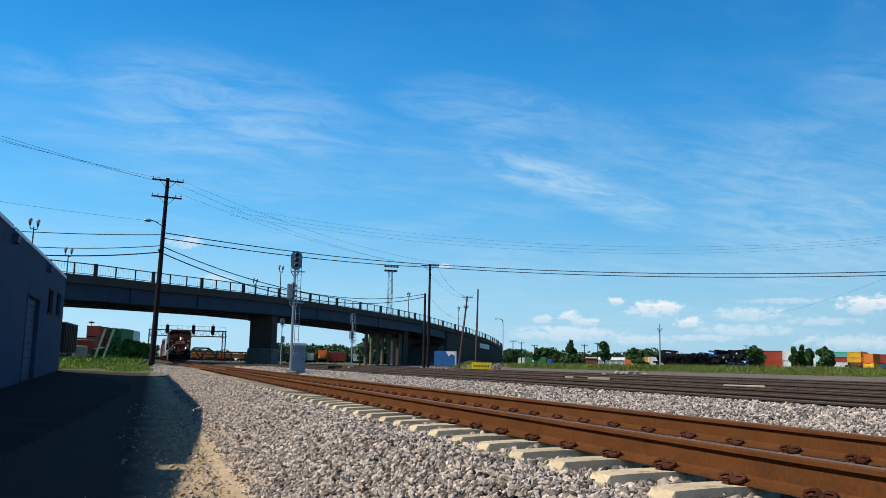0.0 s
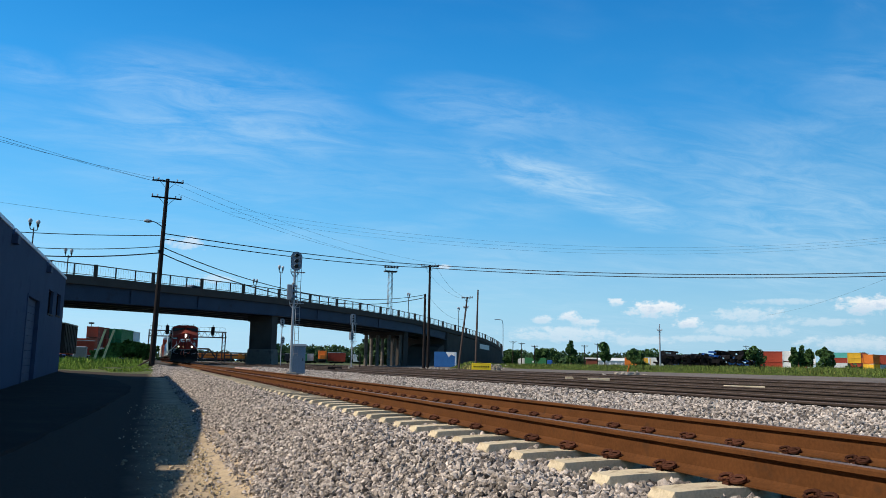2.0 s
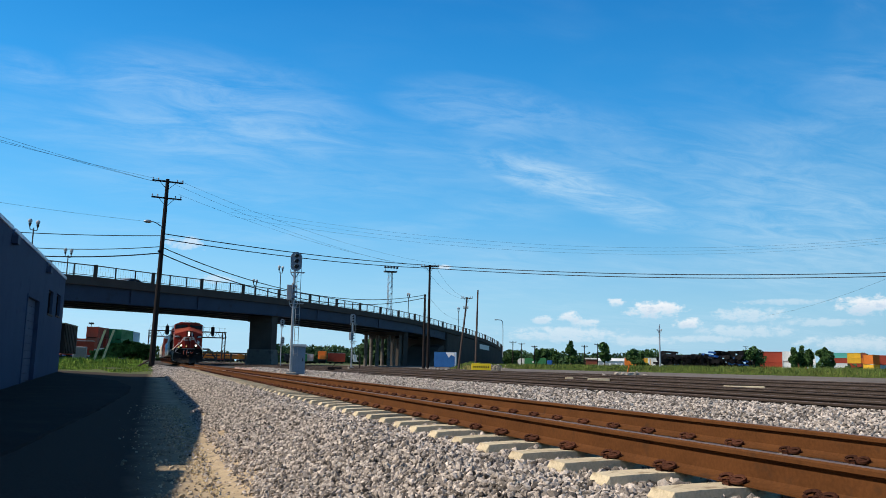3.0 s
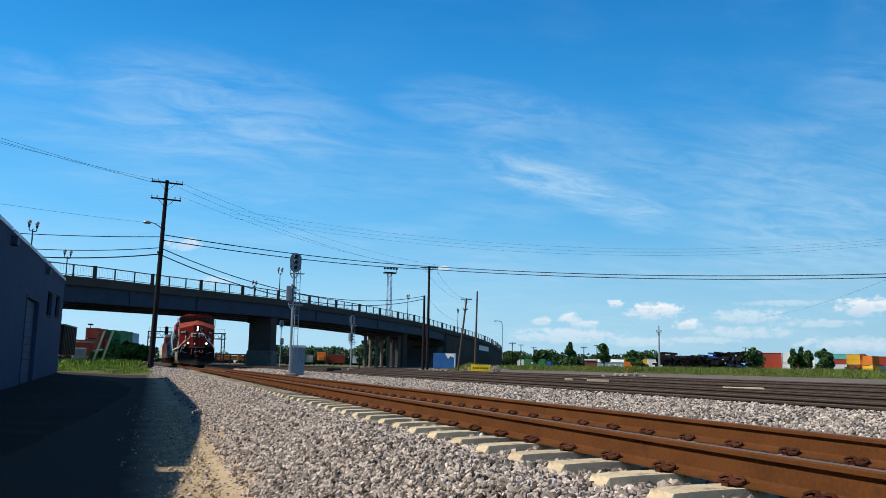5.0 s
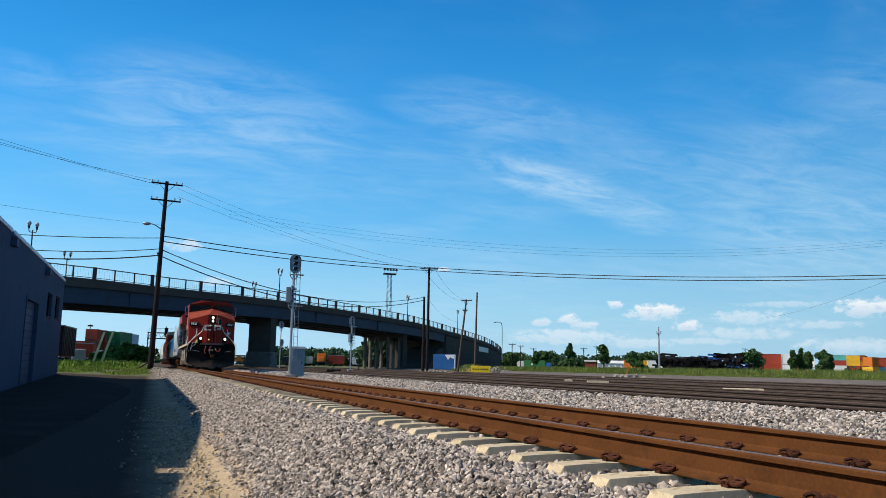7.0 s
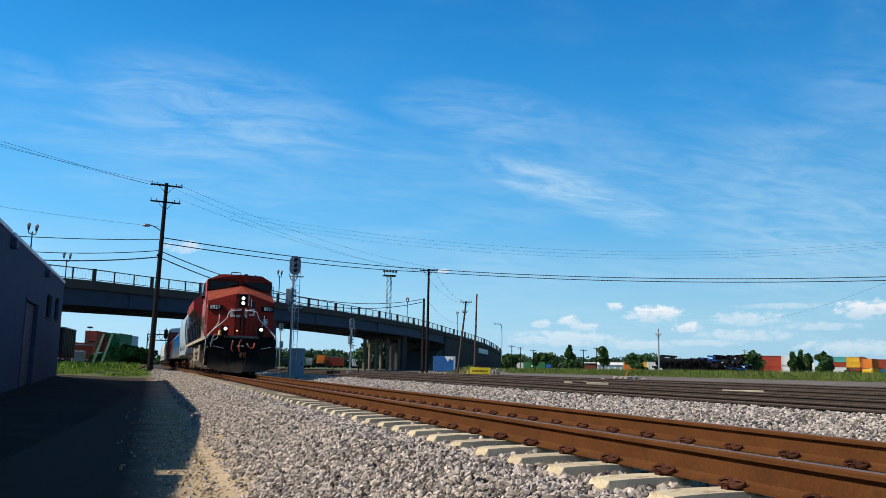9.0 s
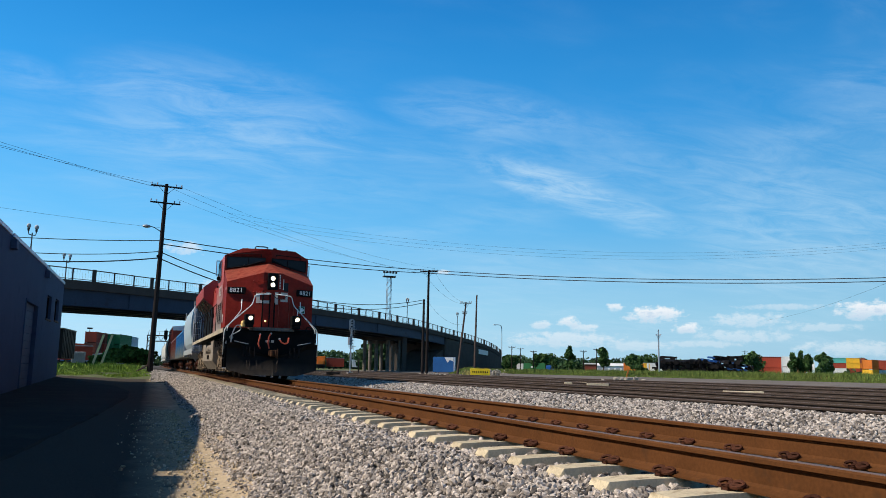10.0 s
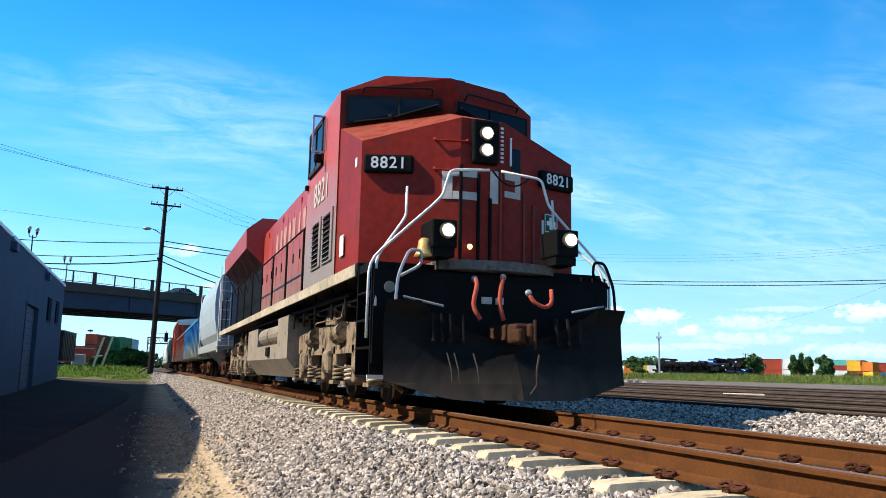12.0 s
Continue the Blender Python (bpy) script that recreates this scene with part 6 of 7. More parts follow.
def covered_hopper(length, side_m, end_m, label):
    car = thing("hopper_car", label, "freight car", "freight cars of the train")
    running_gear(car, length)
    n = 8
    half = [(0.75, 1.15), (1.28, 1.42), (1.47, 1.75), (1.57, 2.3), (1.60, 2.9), (1.57, 3.4), (1.45, 3.9), (1.15, 4.28), (0.6, 4.42)]
    ring = half + [(-x, z) for x, z in half[::-1]]
    bm = bmesh.new()
    ys = [1.35, 1.5, length - 1.5, length - 1.35]
    loft(bm, [[(x * (0.985 if i in (0, 3) else 1), y, z) for x, z in ring] for i, y in enumerate(ys)])
    part("body", bm, side_m, car, smooth=False)
    for y0, y1, s in ((1.33, 0.4, 1), (length - 1.33, length - 0.4, -1)):
        bm = bmesh.new()
        solid(bm, [(-1.35, y0, 1.5), (1.35, y0, 1.5), (1.2, y0, 4.2), (-1.2, y0, 4.2)], [(-1.35, y0 + 0.004 * s, 1.5), (1.35, y0 + 0.004 * s, 1.5), (1.2, y0 - 0.05 * s, 4.2), (-1.2, y0 - 0.05 * s, 4.2)])
        for x in (-1.35, -0.45, 0.45, 1.35):
            rod(bm, (x, y1, 1.1), (x, y0, 2.9 if abs(x) < 1 else 4.0), 0.06, 6)
        part("end_frame", bm, end_m, car)
    bm = bmesh.new()
    for k in (-1, 1):
        bx(bm, k * 1.45 - 0.05, k * 1.45 + 0.05, 0.35, length - 0.35, 1.08, 1.42, 0.02)
    part("side_sill", bm, side_m, car)
    for y in (0.35, length - 0.35):
        part("end_platform", bx(bmesh.new(), -1.5, 1.5, y - 0.25, y + 0.25, 1.12, 1.25, 0.02), end_m, car)
        end_ladder(car, y, -1.28, 1.0, 4.2, M_WHITE if side_m is M_HOPPER else end_m)
        end_ladder(car, y, 1.28, 1.0, 4.2, end_m)
    bm = bmesh.new()
    for k in range(3):
        y = 3.6 + (length - 7.2) * k / 2
        solid(bm, [(-1.2, y - 1.7, 1.25), (1.2, y - 1.7, 1.25), (1.2, y + 1.7, 1.25), (-1.2, y + 1.7, 1.25)], [(-0.5, y - 0.4, 0.35), (0.5, y - 0.4, 0.35), (0.5, y + 0.4, 0.35), (-0.5, y + 0.4, 0.35)])
    part("discharge_gates", bm, end_m, car)
    bm = bmesh.new()
    bx(bm, -0.55, 0.55, 0.5, length - 0.5, 4.46, 4.50)
    for k in range(12):
        y = 1.6 + (length - 3.2) * k / 11
        bx(bm, -0.5, 0.5, y - 0.04, y + 0.04, 4.38, 4.46)
    part("roof_walk", bm, end_m, car)
    return car


def gondola(length, h, m, label, art=None):
    car = thing("gondola_car", label, "freight car", "freight cars of the train")
    running_gear(car, length)
    bm = bmesh.new()
    for k in (-1, 1):
        bx(bm, k * 1.45 - 0.03, k * 1.45 + 0.03, 0.3, length - 0.3, 1.0, h)
    for y in (0.3, length - 0.3):
        bx(bm, -1.45, 1.45, y - 0.04, y + 0.04, 1.0, h)
    bx(bm, -1.45, 1.45, 0.3, length - 0.3, 1.0, 1.1)
    body = part("body", bm, m, car)
    for k in (-1, 1):
        for i in range(12):
            y = 0.5 + (length - 1.0) * i / 11
            part("rib", bx(bmesh.new(), k * 1.53 - 0.05, k * 1.53 + 0.05, y - 0.07, y + 0.07, 1.0, h - 0.05, 0.01), m, body)
        part("top_chord", bx(bmesh.new(), k * 1.5 - 0.08, k * 1.5 + 0.08, 0.28, length - 0.28, h - 0.08, h + 0.06, 0.02), m, body)
    if art:
        # spray-painted panels whose shapes cannot be read
        bm = bmesh.new()
        rng = random.Random(8)
        for i in range(14):
            y = 1.0 + (length - 3) * i / 14 + rng.uniform(-0.2, 0.2)
            z = rng.uniform(1.1, 1.5)
            w, hh_ = rng.uniform(0.5, 0.9), rng.uniform(0.5, 1.1)
            pts = [(-1.487, y + w * math.cos(a) * rng.uniform(0.6, 1.1), z + hh_ / 2 + hh_ / 2 * math.sin(a) * rng.uniform(0.7, 1.1)) for a in [2 * math.pi * q / 9 for q in range(9)]]
            solid(bm, pts, [(x - 0.008 - 0.002 * (i % 3), yy, zz) for x, yy, zz in pts])
        part("spray_paint", bm, art, body, "pale yellow and white spray paint")
    end_ladder(car, 0.2, -1.3, 0.9, h, m)
    return car


def boxcar(length, h, m, roof, label):
    car = thing("boxcar", label, "freight car", "freight cars of the train")
    running_gear(car, length)
    part("body", bx(bmesh.new(), -1.48, 1.48, 0.3, length - 0.3, 1.0, h, 0.02), m, car)
    for k in range(int(length / 1.1)):
        y = 0.6 + k * 1.1
        for s in (-1, 1):
            part("side_post", bx(bmesh.new(), s * 1.5 - 0.03, s * 1.5 + 0.03, y - 0.05, y + 0.05, 1.05, h - 0.1), m, car)
    for s in (-1, 1):
        d = part("sliding_door", bx(bmesh.new(), s * 1.55 - 0.03, s * 1.55 + 0.03, length / 2 - 1.6, length / 2 + 1.6, 1.1, h - 0.25, 0.01), m, car)
        part("door_bar", bx(bmesh.new(), s * 1.59 - 0.015, s * 1.59 + 0.015, length / 2 - 0.1, length / 2 + 0.0, 1.2, h - 0.4), M_DARK, d)
    bm = bmesh.new()
    solid(bm, [(-1.54, 0.28, h), (-1.54, 0.28, h + 0.1), (0, 0.28, h + 0.28), (1.54, 0.28, h + 0.1), (1.54, 0.28, h)], [(-1.54, length - 0.28, h), (-1.54, length - 0.28, h + 0.1), (0, length - 0.28, h + 0.28), (1.54, length - 0.28, h + 0.1), (1.54, length - 0.28, h)])
    part("roof", bm, roof, car)
    part("roof_edge", bx(bmesh.new(), -1.5, 1.5, 0.22, 0.29, h - 0.35, h + 0.02), roof, car)
    end_ladder(car, 0.18, -1.3, 0.9, h - 0.3, m)
    return car


M_ART = surf("spray_paint_pale", (0.62, 0.60, 0.35), 0.7, vary=0.3, scale=2, fine=12, rand=0.5, island=True)
TRAIN = []           # (car, metres behind the locomotive's ditch lights)
behind = 22.75
for build, length in ((lambda: covered_hopper(12.9, M_HOPPER, M_HOPEND, "pale blue-grey covered hopper car with curved sides"), 12.9),
                      (lambda: gondola(17.5, 2.95, M_GONB, "blue gondola car with spray-painted sides", M_ART), 17.5),
                      (lambda: gondola(18.5, 2.95, M_GONR, "dull red-brown gondola car", M_ART), 18.5),
                      (lambda: boxcar(18.5, 4.75, M_BOXR, M_SILVER, "tall orange-red boxcar with a silver roof"), 18.5),
                      (lambda: covered_hopper(16.5, M_HOPB, M_HOPB, "black covered hopper car"), 16.5),
                      (lambda: covered_hopper(16.5, M_HOPC, M_HOPEND, "dusty cream covered hopper car"), 16.5),
                      (lambda: covered_hopper(16.5, M_HOPC, M_HOPEND, "dusty cream covered hopper car"), 16.5),
                      (lambda: covered_hopper(16.5, M_HOPPER, M_HOPEND, "pale grey covered hopper car"), 16.5)):
    TRAIN.append((build(), behind))
    behind += length + 0.12
# ---------------------------------------------------------------- yard and distance
def container_mesh(length=12.19, h=2.9, ribs=26):
    bm = bmesh.new()
    w = 2.44
    bx(bm, -length / 2 + 0.05, length / 2 - 0.05, -w / 2 + 0.04, w / 2 - 0.04, 0.12, h - 0.05)
    for k in range(ribs):
        x = -length / 2 + 0.25 + (length - 0.5) * k / (ribs - 1)
        for s in (-1, 1):
            bx(bm, x - 0.09, x + 0.09, s * (w / 2 - 0.03) - 0.025, s * (w / 2 - 0.03) + 0.025, 0.18, h - 0.16)
    for s in (-1, 1):
        bx(bm, -length / 2, length / 2, s * w / 2 - 0.06, s * w / 2 + 0.02, 0.0, 0.17)
        bx(bm, -length / 2, length / 2, s * w / 2 - 0.06, s * w / 2 + 0.02, h - 0.12, h)
        for e in (-1, 1):
            bx(bm, e * length / 2 - 0.08, e * length / 2 + 0.0 + 0.01, s * w / 2 - 0.08, s * w / 2 + 0.02, 0.0, h)
    for y in (-0.8, -0.3, 0.3, 0.8):
        rod(bm, (length / 2 + 0.0, y, 0.2), (length / 2 + 0.0, y, h - 0.2), 0.03, 5)
    return bm


CONT = {}


def container(colour, at, turn, z=0.0, short=False):
    key = (colour, short)
    if key not in CONT:
        ob = part("shipping_container", container_mesh(6.06 if short else 12.19, 2.6, 13 if short else 26), PAINTS[colour])
        CONT[key] = ob.data
    else:
        ob = new("shipping_container", CONT[key])
    words = {"rust": "rust-red", "pale": "pale blue"}.get(colour, colour)
    tagged(ob, words + " corrugated steel shipping container " + ("in a stack" if z > 0.9 else "standing in the yard"), "container", "yard containers")
    ob.matrix_basis = Matrix.Translation((at.x, at.y, z)) @ Matrix.Rotation(radians(turn), 4, 'Z')
    return ob


# stacks across the yard, seen over the grass
def stack(bearing, dist, colours, turn, z0=0.45, short=False):
    p = polar(bearing, dist)
    for k, c in enumerate(colours):
        container(c, p, turn, z0 + 2.62 * k, short)


for b_, d_, cs_, t_ in ((41.75, 225, ("rust", "rust"), 4), (42.95, 236, ("brown", "rust"), 4), (42.62, 221, ("white", "white"), 90), (44.0, 300, ("pale", "white"), 90), (43.4, 305, ("grey", "brown"), 4),
                        (45.68, 468, ("dark", "white", "rust", "teal"), 4), (46.44, 468, ("dark", "rust", "yellow", "yellow"), 4), (46.98, 470, ("dark", "brown", "orange", "brown"), 90),
                        (47.4, 250, ("yellow", "orange"), 75), (48.35, 256, ("pale", "rust"), 6), (49.8, 258, ("orange", "rust"), 6)):
    stack(b_, d_, cs_, t_ - b_, short=True)
# stacks left of the tracks
for b_, d_, cs_, t_ in ((-3.35, 215, ("grey", "brown", "rust"), 82), (-2.9, 222, ("grey", "rust", "brown"), 84), (-2.35, 226, ("dark", "green", "green"), 80), (-1.85, 228, ("dark", "green", "green"), 78), (-1.35, 240, ("grey", "green", "pale"), 80), (-3.95, 225, ("rust", "rust"), 84), (-4.5, 230, ("blue", "rust"), 60)):
    stack(b_, d_, cs_, t_, 0.2)


def parked_car(name, label, m, bearing, dist, length, h, turn, z0=0.2):
    """A standing freight car: ribbed body on two bogies."""
    t = thing(name, label, "freight car", at=Matrix.Translation(polar(bearing, dist, z0)) @ Matrix.Rotation(radians(turn), 4, 'Z'))
    part("body", bx(bmesh.new(), -length / 2, length / 2, -1.45, 1.45, 1.0, h, 0.03), m, t)
    for k in range(int(length / 1.2)):
        x = -length / 2 + 0.5 + k * 1.2
        for s in (-1, 1):
            part("side_rib", bx(bmesh.new(), x - 0.06, x + 0.06, s * 1.48 - 0.04, s * 1.48 + 0.04, 1.05, h - 0.1), m, t)
    part("roof", bx(bmesh.new(), -length / 2 - 0.05, length / 2 + 0.05, -1.5, 1.5, h, h + 0.12, 0.04), PAINTS["grey"], t)
    for x in (-length / 2 + 2, length / 2 - 2):
        bm = bmesh.new()
        for a in (-0.9, 0.9):
            for s in (-1, 1):
                rod(bm, (x + a, s * 0.7, 0.45), (x + a, s * 0.84, 0.45), 0.45, 14)
        bx(bm, x - 1.2, x + 1.2, -1.0, 1.0, 0.4, 0.75)
        part("bogie", bm, M_DARK, t)
    return t


parked_car("parked_boxcar", "dark boxcar with a pale end standing beyond the grass", PAINTS["dark"], -5.6, 118, 10, 4.7, 86, 0.15)
parked_car("parked_boxcar", "faded rust-red boxcar standing in the yard", PAINTS["rust"], -4.5, 150, 5, 3.3, 10, 0.1)
for b_, d_, c_, l_, h_ in ((10.45, 288, "white", 2.4, 3.4), (9.95, 285, "green", 3.0, 3.5), (12.27, 292, "rust", 6.2, 4.0), (13.75, 288, "white", 3.2, 3.5), (9.2, 296, "dark", 5, 3.3)):
    parked_car("parked_freight_car", c_ + " freight car parked in the far yard", PAINTS[c_], b_, d_, l_, h_, -b_, 0.1)


def yard_locomotive(bearing, dist, turn, label):
    t = thing("yard_locomotive", label, "locomotive", "parked yard locomotives", at=Matrix.Translation(polar(bearing, dist, 0.15)) @ Matrix.Rotation(radians(turn), 4, 'Z'))
    part("hood", bx(bmesh.new(), -7.5, 4.5, -0.95, 0.95, 1.6, 3.9, 0.1), PAINTS["orange"], t)
    part("cab", bx(bmesh.new(), 4.5, 6.6, -1.45, 1.45, 1.6, 4.4, 0.1), PAINTS["orange"], t)
    part("nose", bx(bmesh.new(), 6.6, 8.6, -1.0, 1.0, 1.6, 3.1, 0.15), PAINTS["orange"], t)
    part("walkway", bx(bmesh.new(), -9.0, 9.2, -1.5, 1.5, 1.35, 1.6), PAINTS["dark"], t)
    part("stripe", bx(bmesh.new(), -7.6, 4.4, -0.97, 0.97, 2.9, 3.3), PAINTS["dark"], t)
    part("fuel_tank", bx(bmesh.new(), -2.5, 2.5, -1.3, 1.3, 0.4, 1.3, 0.1), PAINTS["dark"], t)
    for x in (-6.0, 6.0):
        bm = bmesh.new()
        for a in (-1.6, 0, 1.6):
            for s in (-1, 1):
                rod(bm, (x + a, s * 0.7, 0.5), (x + a, s * 0.85, 0.5), 0.5, 14)
        bx(bm, x - 2.3, x + 2.3, -1.05, 1.05, 0.45, 0.9)
        part("truck", bm, M_DARK, t)


yard_locomotive(11.3, 285, -102, "orange diesel locomotive parked in the far yard")
for b_ in (2.6, 3.8, 5.0, 5.9):
    yard_locomotive(b_, 430, -3, "orange diesel locomotive in a far row")
for b_, c_ in ((3.2, "white"), (4.4, "rust"), (6.6, "white"), (7.3, "orange")):
    parked_car("parked_freight_car", c_ + " freight car parked in the far yard", PAINTS[c_], b_, 438, 14, 3.4, -b_, 0.1)

# signal gantry over the tracks
gan = thing("signal_gantry", "dark steel lattice signal gantry spanning the tracks", "railway signal")
GY, GZ = 200.0, 7.3
for x in (-0.4, 16.1):
    bm_ = bmesh.new()
    for a in (-0.35, 0.35):
        rod(bm_, (x + a, GY, -0.1), (x + a, GY, GZ), 0.13, 6)
    for k in range(8):
        rod(bm_, (x - 0.35, GY, k * 0.9), (x + 0.35, GY, k * 0.9 + 0.9), 0.05, 4)
    part("leg", bm_, M_RAILING, gan)
bm_ = bmesh.new()
for z in (GZ - 1.3, GZ):
    for y in (GY - 0.5, GY + 0.5):
        rod(bm_, (-0.9, y, z), (16.6, y, z), 0.12, 6)
for k in range(12):
    x = -0.7 + k * 1.45
    rod(bm_, (x, GY - 0.5, GZ - 1.3), (x + 0.72, GY - 0.5, GZ), 0.06, 4)
    rod(bm_, (x + 0.72, GY - 0.5, GZ), (x + 1.45, GY - 0.5, GZ - 1.3), 0.06, 4)
part("truss", bm_, M_RAILING, gan)
bm_ = bmesh.new()
for k in range(15):
    rod(bm_, (-0.6 + k * 1.2, GY - 0.6, GZ), (-0.6 + k * 1.2, GY - 0.6, GZ + 1.0), 0.035, 4)
rod(bm_, (-0.6, GY - 0.6, GZ + 1.0), (16.3, GY - 0.6, GZ + 1.0), 0.035, 4)
part("catwalk_rail", bm_, M_RAILING, gan)
for x in (3.2, 9.0, 13.4):
    bm_ = bmesh.new()
    bx(bm_, x - 0.4, x + 0.4, GY - 0.9, GY - 0.7, GZ - 0.9, GZ + 1.2, 0.15)
    rod(bm_, (x, GY - 0.8, GZ - 1.2), (x, GY - 0.8, GZ + 1.6), 0.07, 6)
    part("signal_head", bm_, M_BLACK, gan)

# far truss bridge behind the gantry
tb = thing("truss_bridge", "small far dark steel truss bridge", "bridge")
bm_ = bmesh.new()
ox, oy = 18.2, 330.0
for (xa, za), (xb, zb) in (((-5, 0.8), (-2.8, 5.0)), ((-2.8, 5.0), (3.0, 5.0)), ((3.0, 5.0), (6.2, 0.8)), ((-2.8, 5.0), (-0.2, 0.8)), ((-0.2, 0.8), (3.0, 5.0)), ((-5, 0.8), (6.2, 0.8))):
    rod(bm_, (ox + xa, oy, za), (ox + xb, oy, zb), 0.3, 6)
part("truss", bm_, M_RAILING, tb)
bm_ = bmesh.new()
bx(bm_, ox - 7, ox + 40, oy - 2, oy + 2, 3.4, 3.9)
for k in range(9):
    rod(bm_, (ox - 5 + k * 5.5, oy, -0.2), (ox - 5 + k * 5.5, oy, 3.4), 0.3, 6)
part("viaduct", bm_, M_CONC, tb)

# lattice light tower behind the overpass
tw = thing("light_tower", "tall steel lattice yard light tower", "light tower", at=Matrix.Translation(polar(15.85, 260)))
th = height_at(260, 0.1205)
bm_ = bmesh.new()
for sx in (-1, 1):
    for sy in (-1, 1):
        rod(bm_, (sx * 0.75, sy * 0.75, 0), (sx * 0.55, sy * 0.55, th - 1.5), 0.09, 5)
for k in range(14):
    z = k * (th - 2) / 14
    e = (th - 2) / 14
    for s in (-1, 1):
        rod(bm_, (-0.7, s * 0.7, z), (0.7, s * 0.7, z + e), 0.05, 4)
        rod(bm_, (s * 0.7, -0.7, z), (s * 0.7, 0.7, z + e), 0.05, 4)
part("lattice", bm_, M_ALU, tw)
bm_ = bmesh.new()
bx(bm_, -2.0, 2.0, -1.0, 1.0, th - 2.0, th - 1.6)
for k in range(5):
    bx(bm_, -2.3 + k * 1.0, -1.7 + k * 1.0, -1.2, -0.7, th - 0.8, th - 0.1, 0.05)
rod(bm_, (-2.1, -0.9, th - 0.6), (2.1, -0.9, th - 0.6), 0.08, 5)
for x in (-1.9, 1.9):
    rod(bm_, (x, -0.9, th - 1.8), (x, -0.9, th - 0.3), 0.06, 5)
part("floodlights", bm_, M_RAILING, tw)
tl = thing("yard_light", "far slender yard light with a cross head", "light tower", at=Matrix.Translation(polar(-3.76, 300)))
bm_ = bmesh.new()
hh = height_at(300, 0.0405)
rod(bm_, (0, 0, 0), (0, 0, hh), 0.1, 6)
bx(bm_, -0.85, 0.85, -0.3, 0.3, hh - 0.7, hh - 0.15, 0.1)
part("post", bm_, M_RAILING, tl)

# yellow barrier, blue trailer and junk under the ramp
yb = thing("yellow_barrier", "long low yellow painted steel barrier box", "barrier", at=Matrix.Translation(polar(22.4, 100, -0.05)) @ Matrix.Rotation(radians(-20), 4, 'Z'))
part("panel", bx(bmesh.new(), -1.18, 1.18, -0.25, 0.25, 0.12, 0.95, 0.03), M_YELLOW, yb)
part("foot", bx(bmesh.new(), -1.05, -0.75, -0.4, 0.4, -0.05, 0.12), M_DARK, yb)
part("foot", bx(bmesh.new(), 0.75, 1.05, -0.4, 0.4, -0.05, 0.12), M_DARK, yb)
bm_ = bmesh.new()
for k in range(9):
    bx(bm_, -0.95 + k * 0.22, -0.83 + k * 0.22, -0.262, -0.255, 0.45, 0.62)
part("lettering_bars", bm_, M_DARK, yb)
tr_ = thing("blue_trailer", "blue panelled trailer with a white corner under the ramp", "trailer", at=Matrix.Translation(polar(19.85, 150, 0.0)) @ Matrix.Rotation(radians(-25), 4, 'Z'))
part("body", bx(bmesh.new(), -1.9, 1.9, -1.2, 1.2, 0.25, 3.0, 0.04), M_BLUEP, tr_)
bm_ = bmesh.new()
solid(bm_, [(0.2, -1.21, 2.95), (1.85, -1.21, 2.95), (1.85, -1.21, 2.2), (1.2, -1.21, 2.5), (0.8, -1.21, 2.0)], [(0.2, -1.225, 2.95), (1.85, -1.225, 2.95), (1.85, -1.225, 2.2), (1.2, -1.225, 2.5), (0.8, -1.225, 2.0)])
part("white_corner", bm_, M_WHITE, tr_)
for x in (-1.2, 1.2):
    for y in (-1.0, 0.8):
        part("wheel", rod(bmesh.new(), (x, y, 0.3), (x, y + 0.2, 0.3), 0.33, 14), M_DARK, tr_)
part("end_post", bx(bmesh.new(), 1.9, 2.05, -1.2, 1.2, 0.25, 3.0), M_COPING, tr_, "pale metal end frame")
gt = thing("green_truck", "green box truck trailer with a blue tractor in the yard", "truck", at=Matrix.Translation(polar(26.5, 245, 0.15)) @ Matrix.Rotation(radians(-27), 4, 'Z'))
part("box", bx(bmesh.new(), -4.6, 1.8, -1.25, 1.25, 0.9, 3.1, 0.05), PAINTS["green"], gt)
part("white_box", bx(bmesh.new(), -6.6, -4.62, -1.25, 1.25, 0.9, 2.9, 0.05), PAINTS["white"], gt, "white front section")
part("sign_panel", bx(bmesh.new(), -2.4, -1.6, -1.27, -1.252, 1.7, 2.2), M_WHITE, gt)
part("tractor", bx(bmesh.new(), 2.0, 3.6, -1.2, 1.2, 0.6, 2.5, 0.25), PAINTS["blue"], gt)
part("bonnet", bx(bmesh.new(), 3.6, 4.4, -1.0, 1.0, 0.6, 1.5, 0.2), PAINTS["blue"], gt)
bm_ = bmesh.new()
for x in (-4.2, -3.1, 2.4, 3.9):
    for s in (-1, 1):
        rod(bm_, (x, s * 0.9, 0.5), (x, s * 1.2, 0.5), 0.5, 14)
part("wheels", bm_, M_DARK, gt)

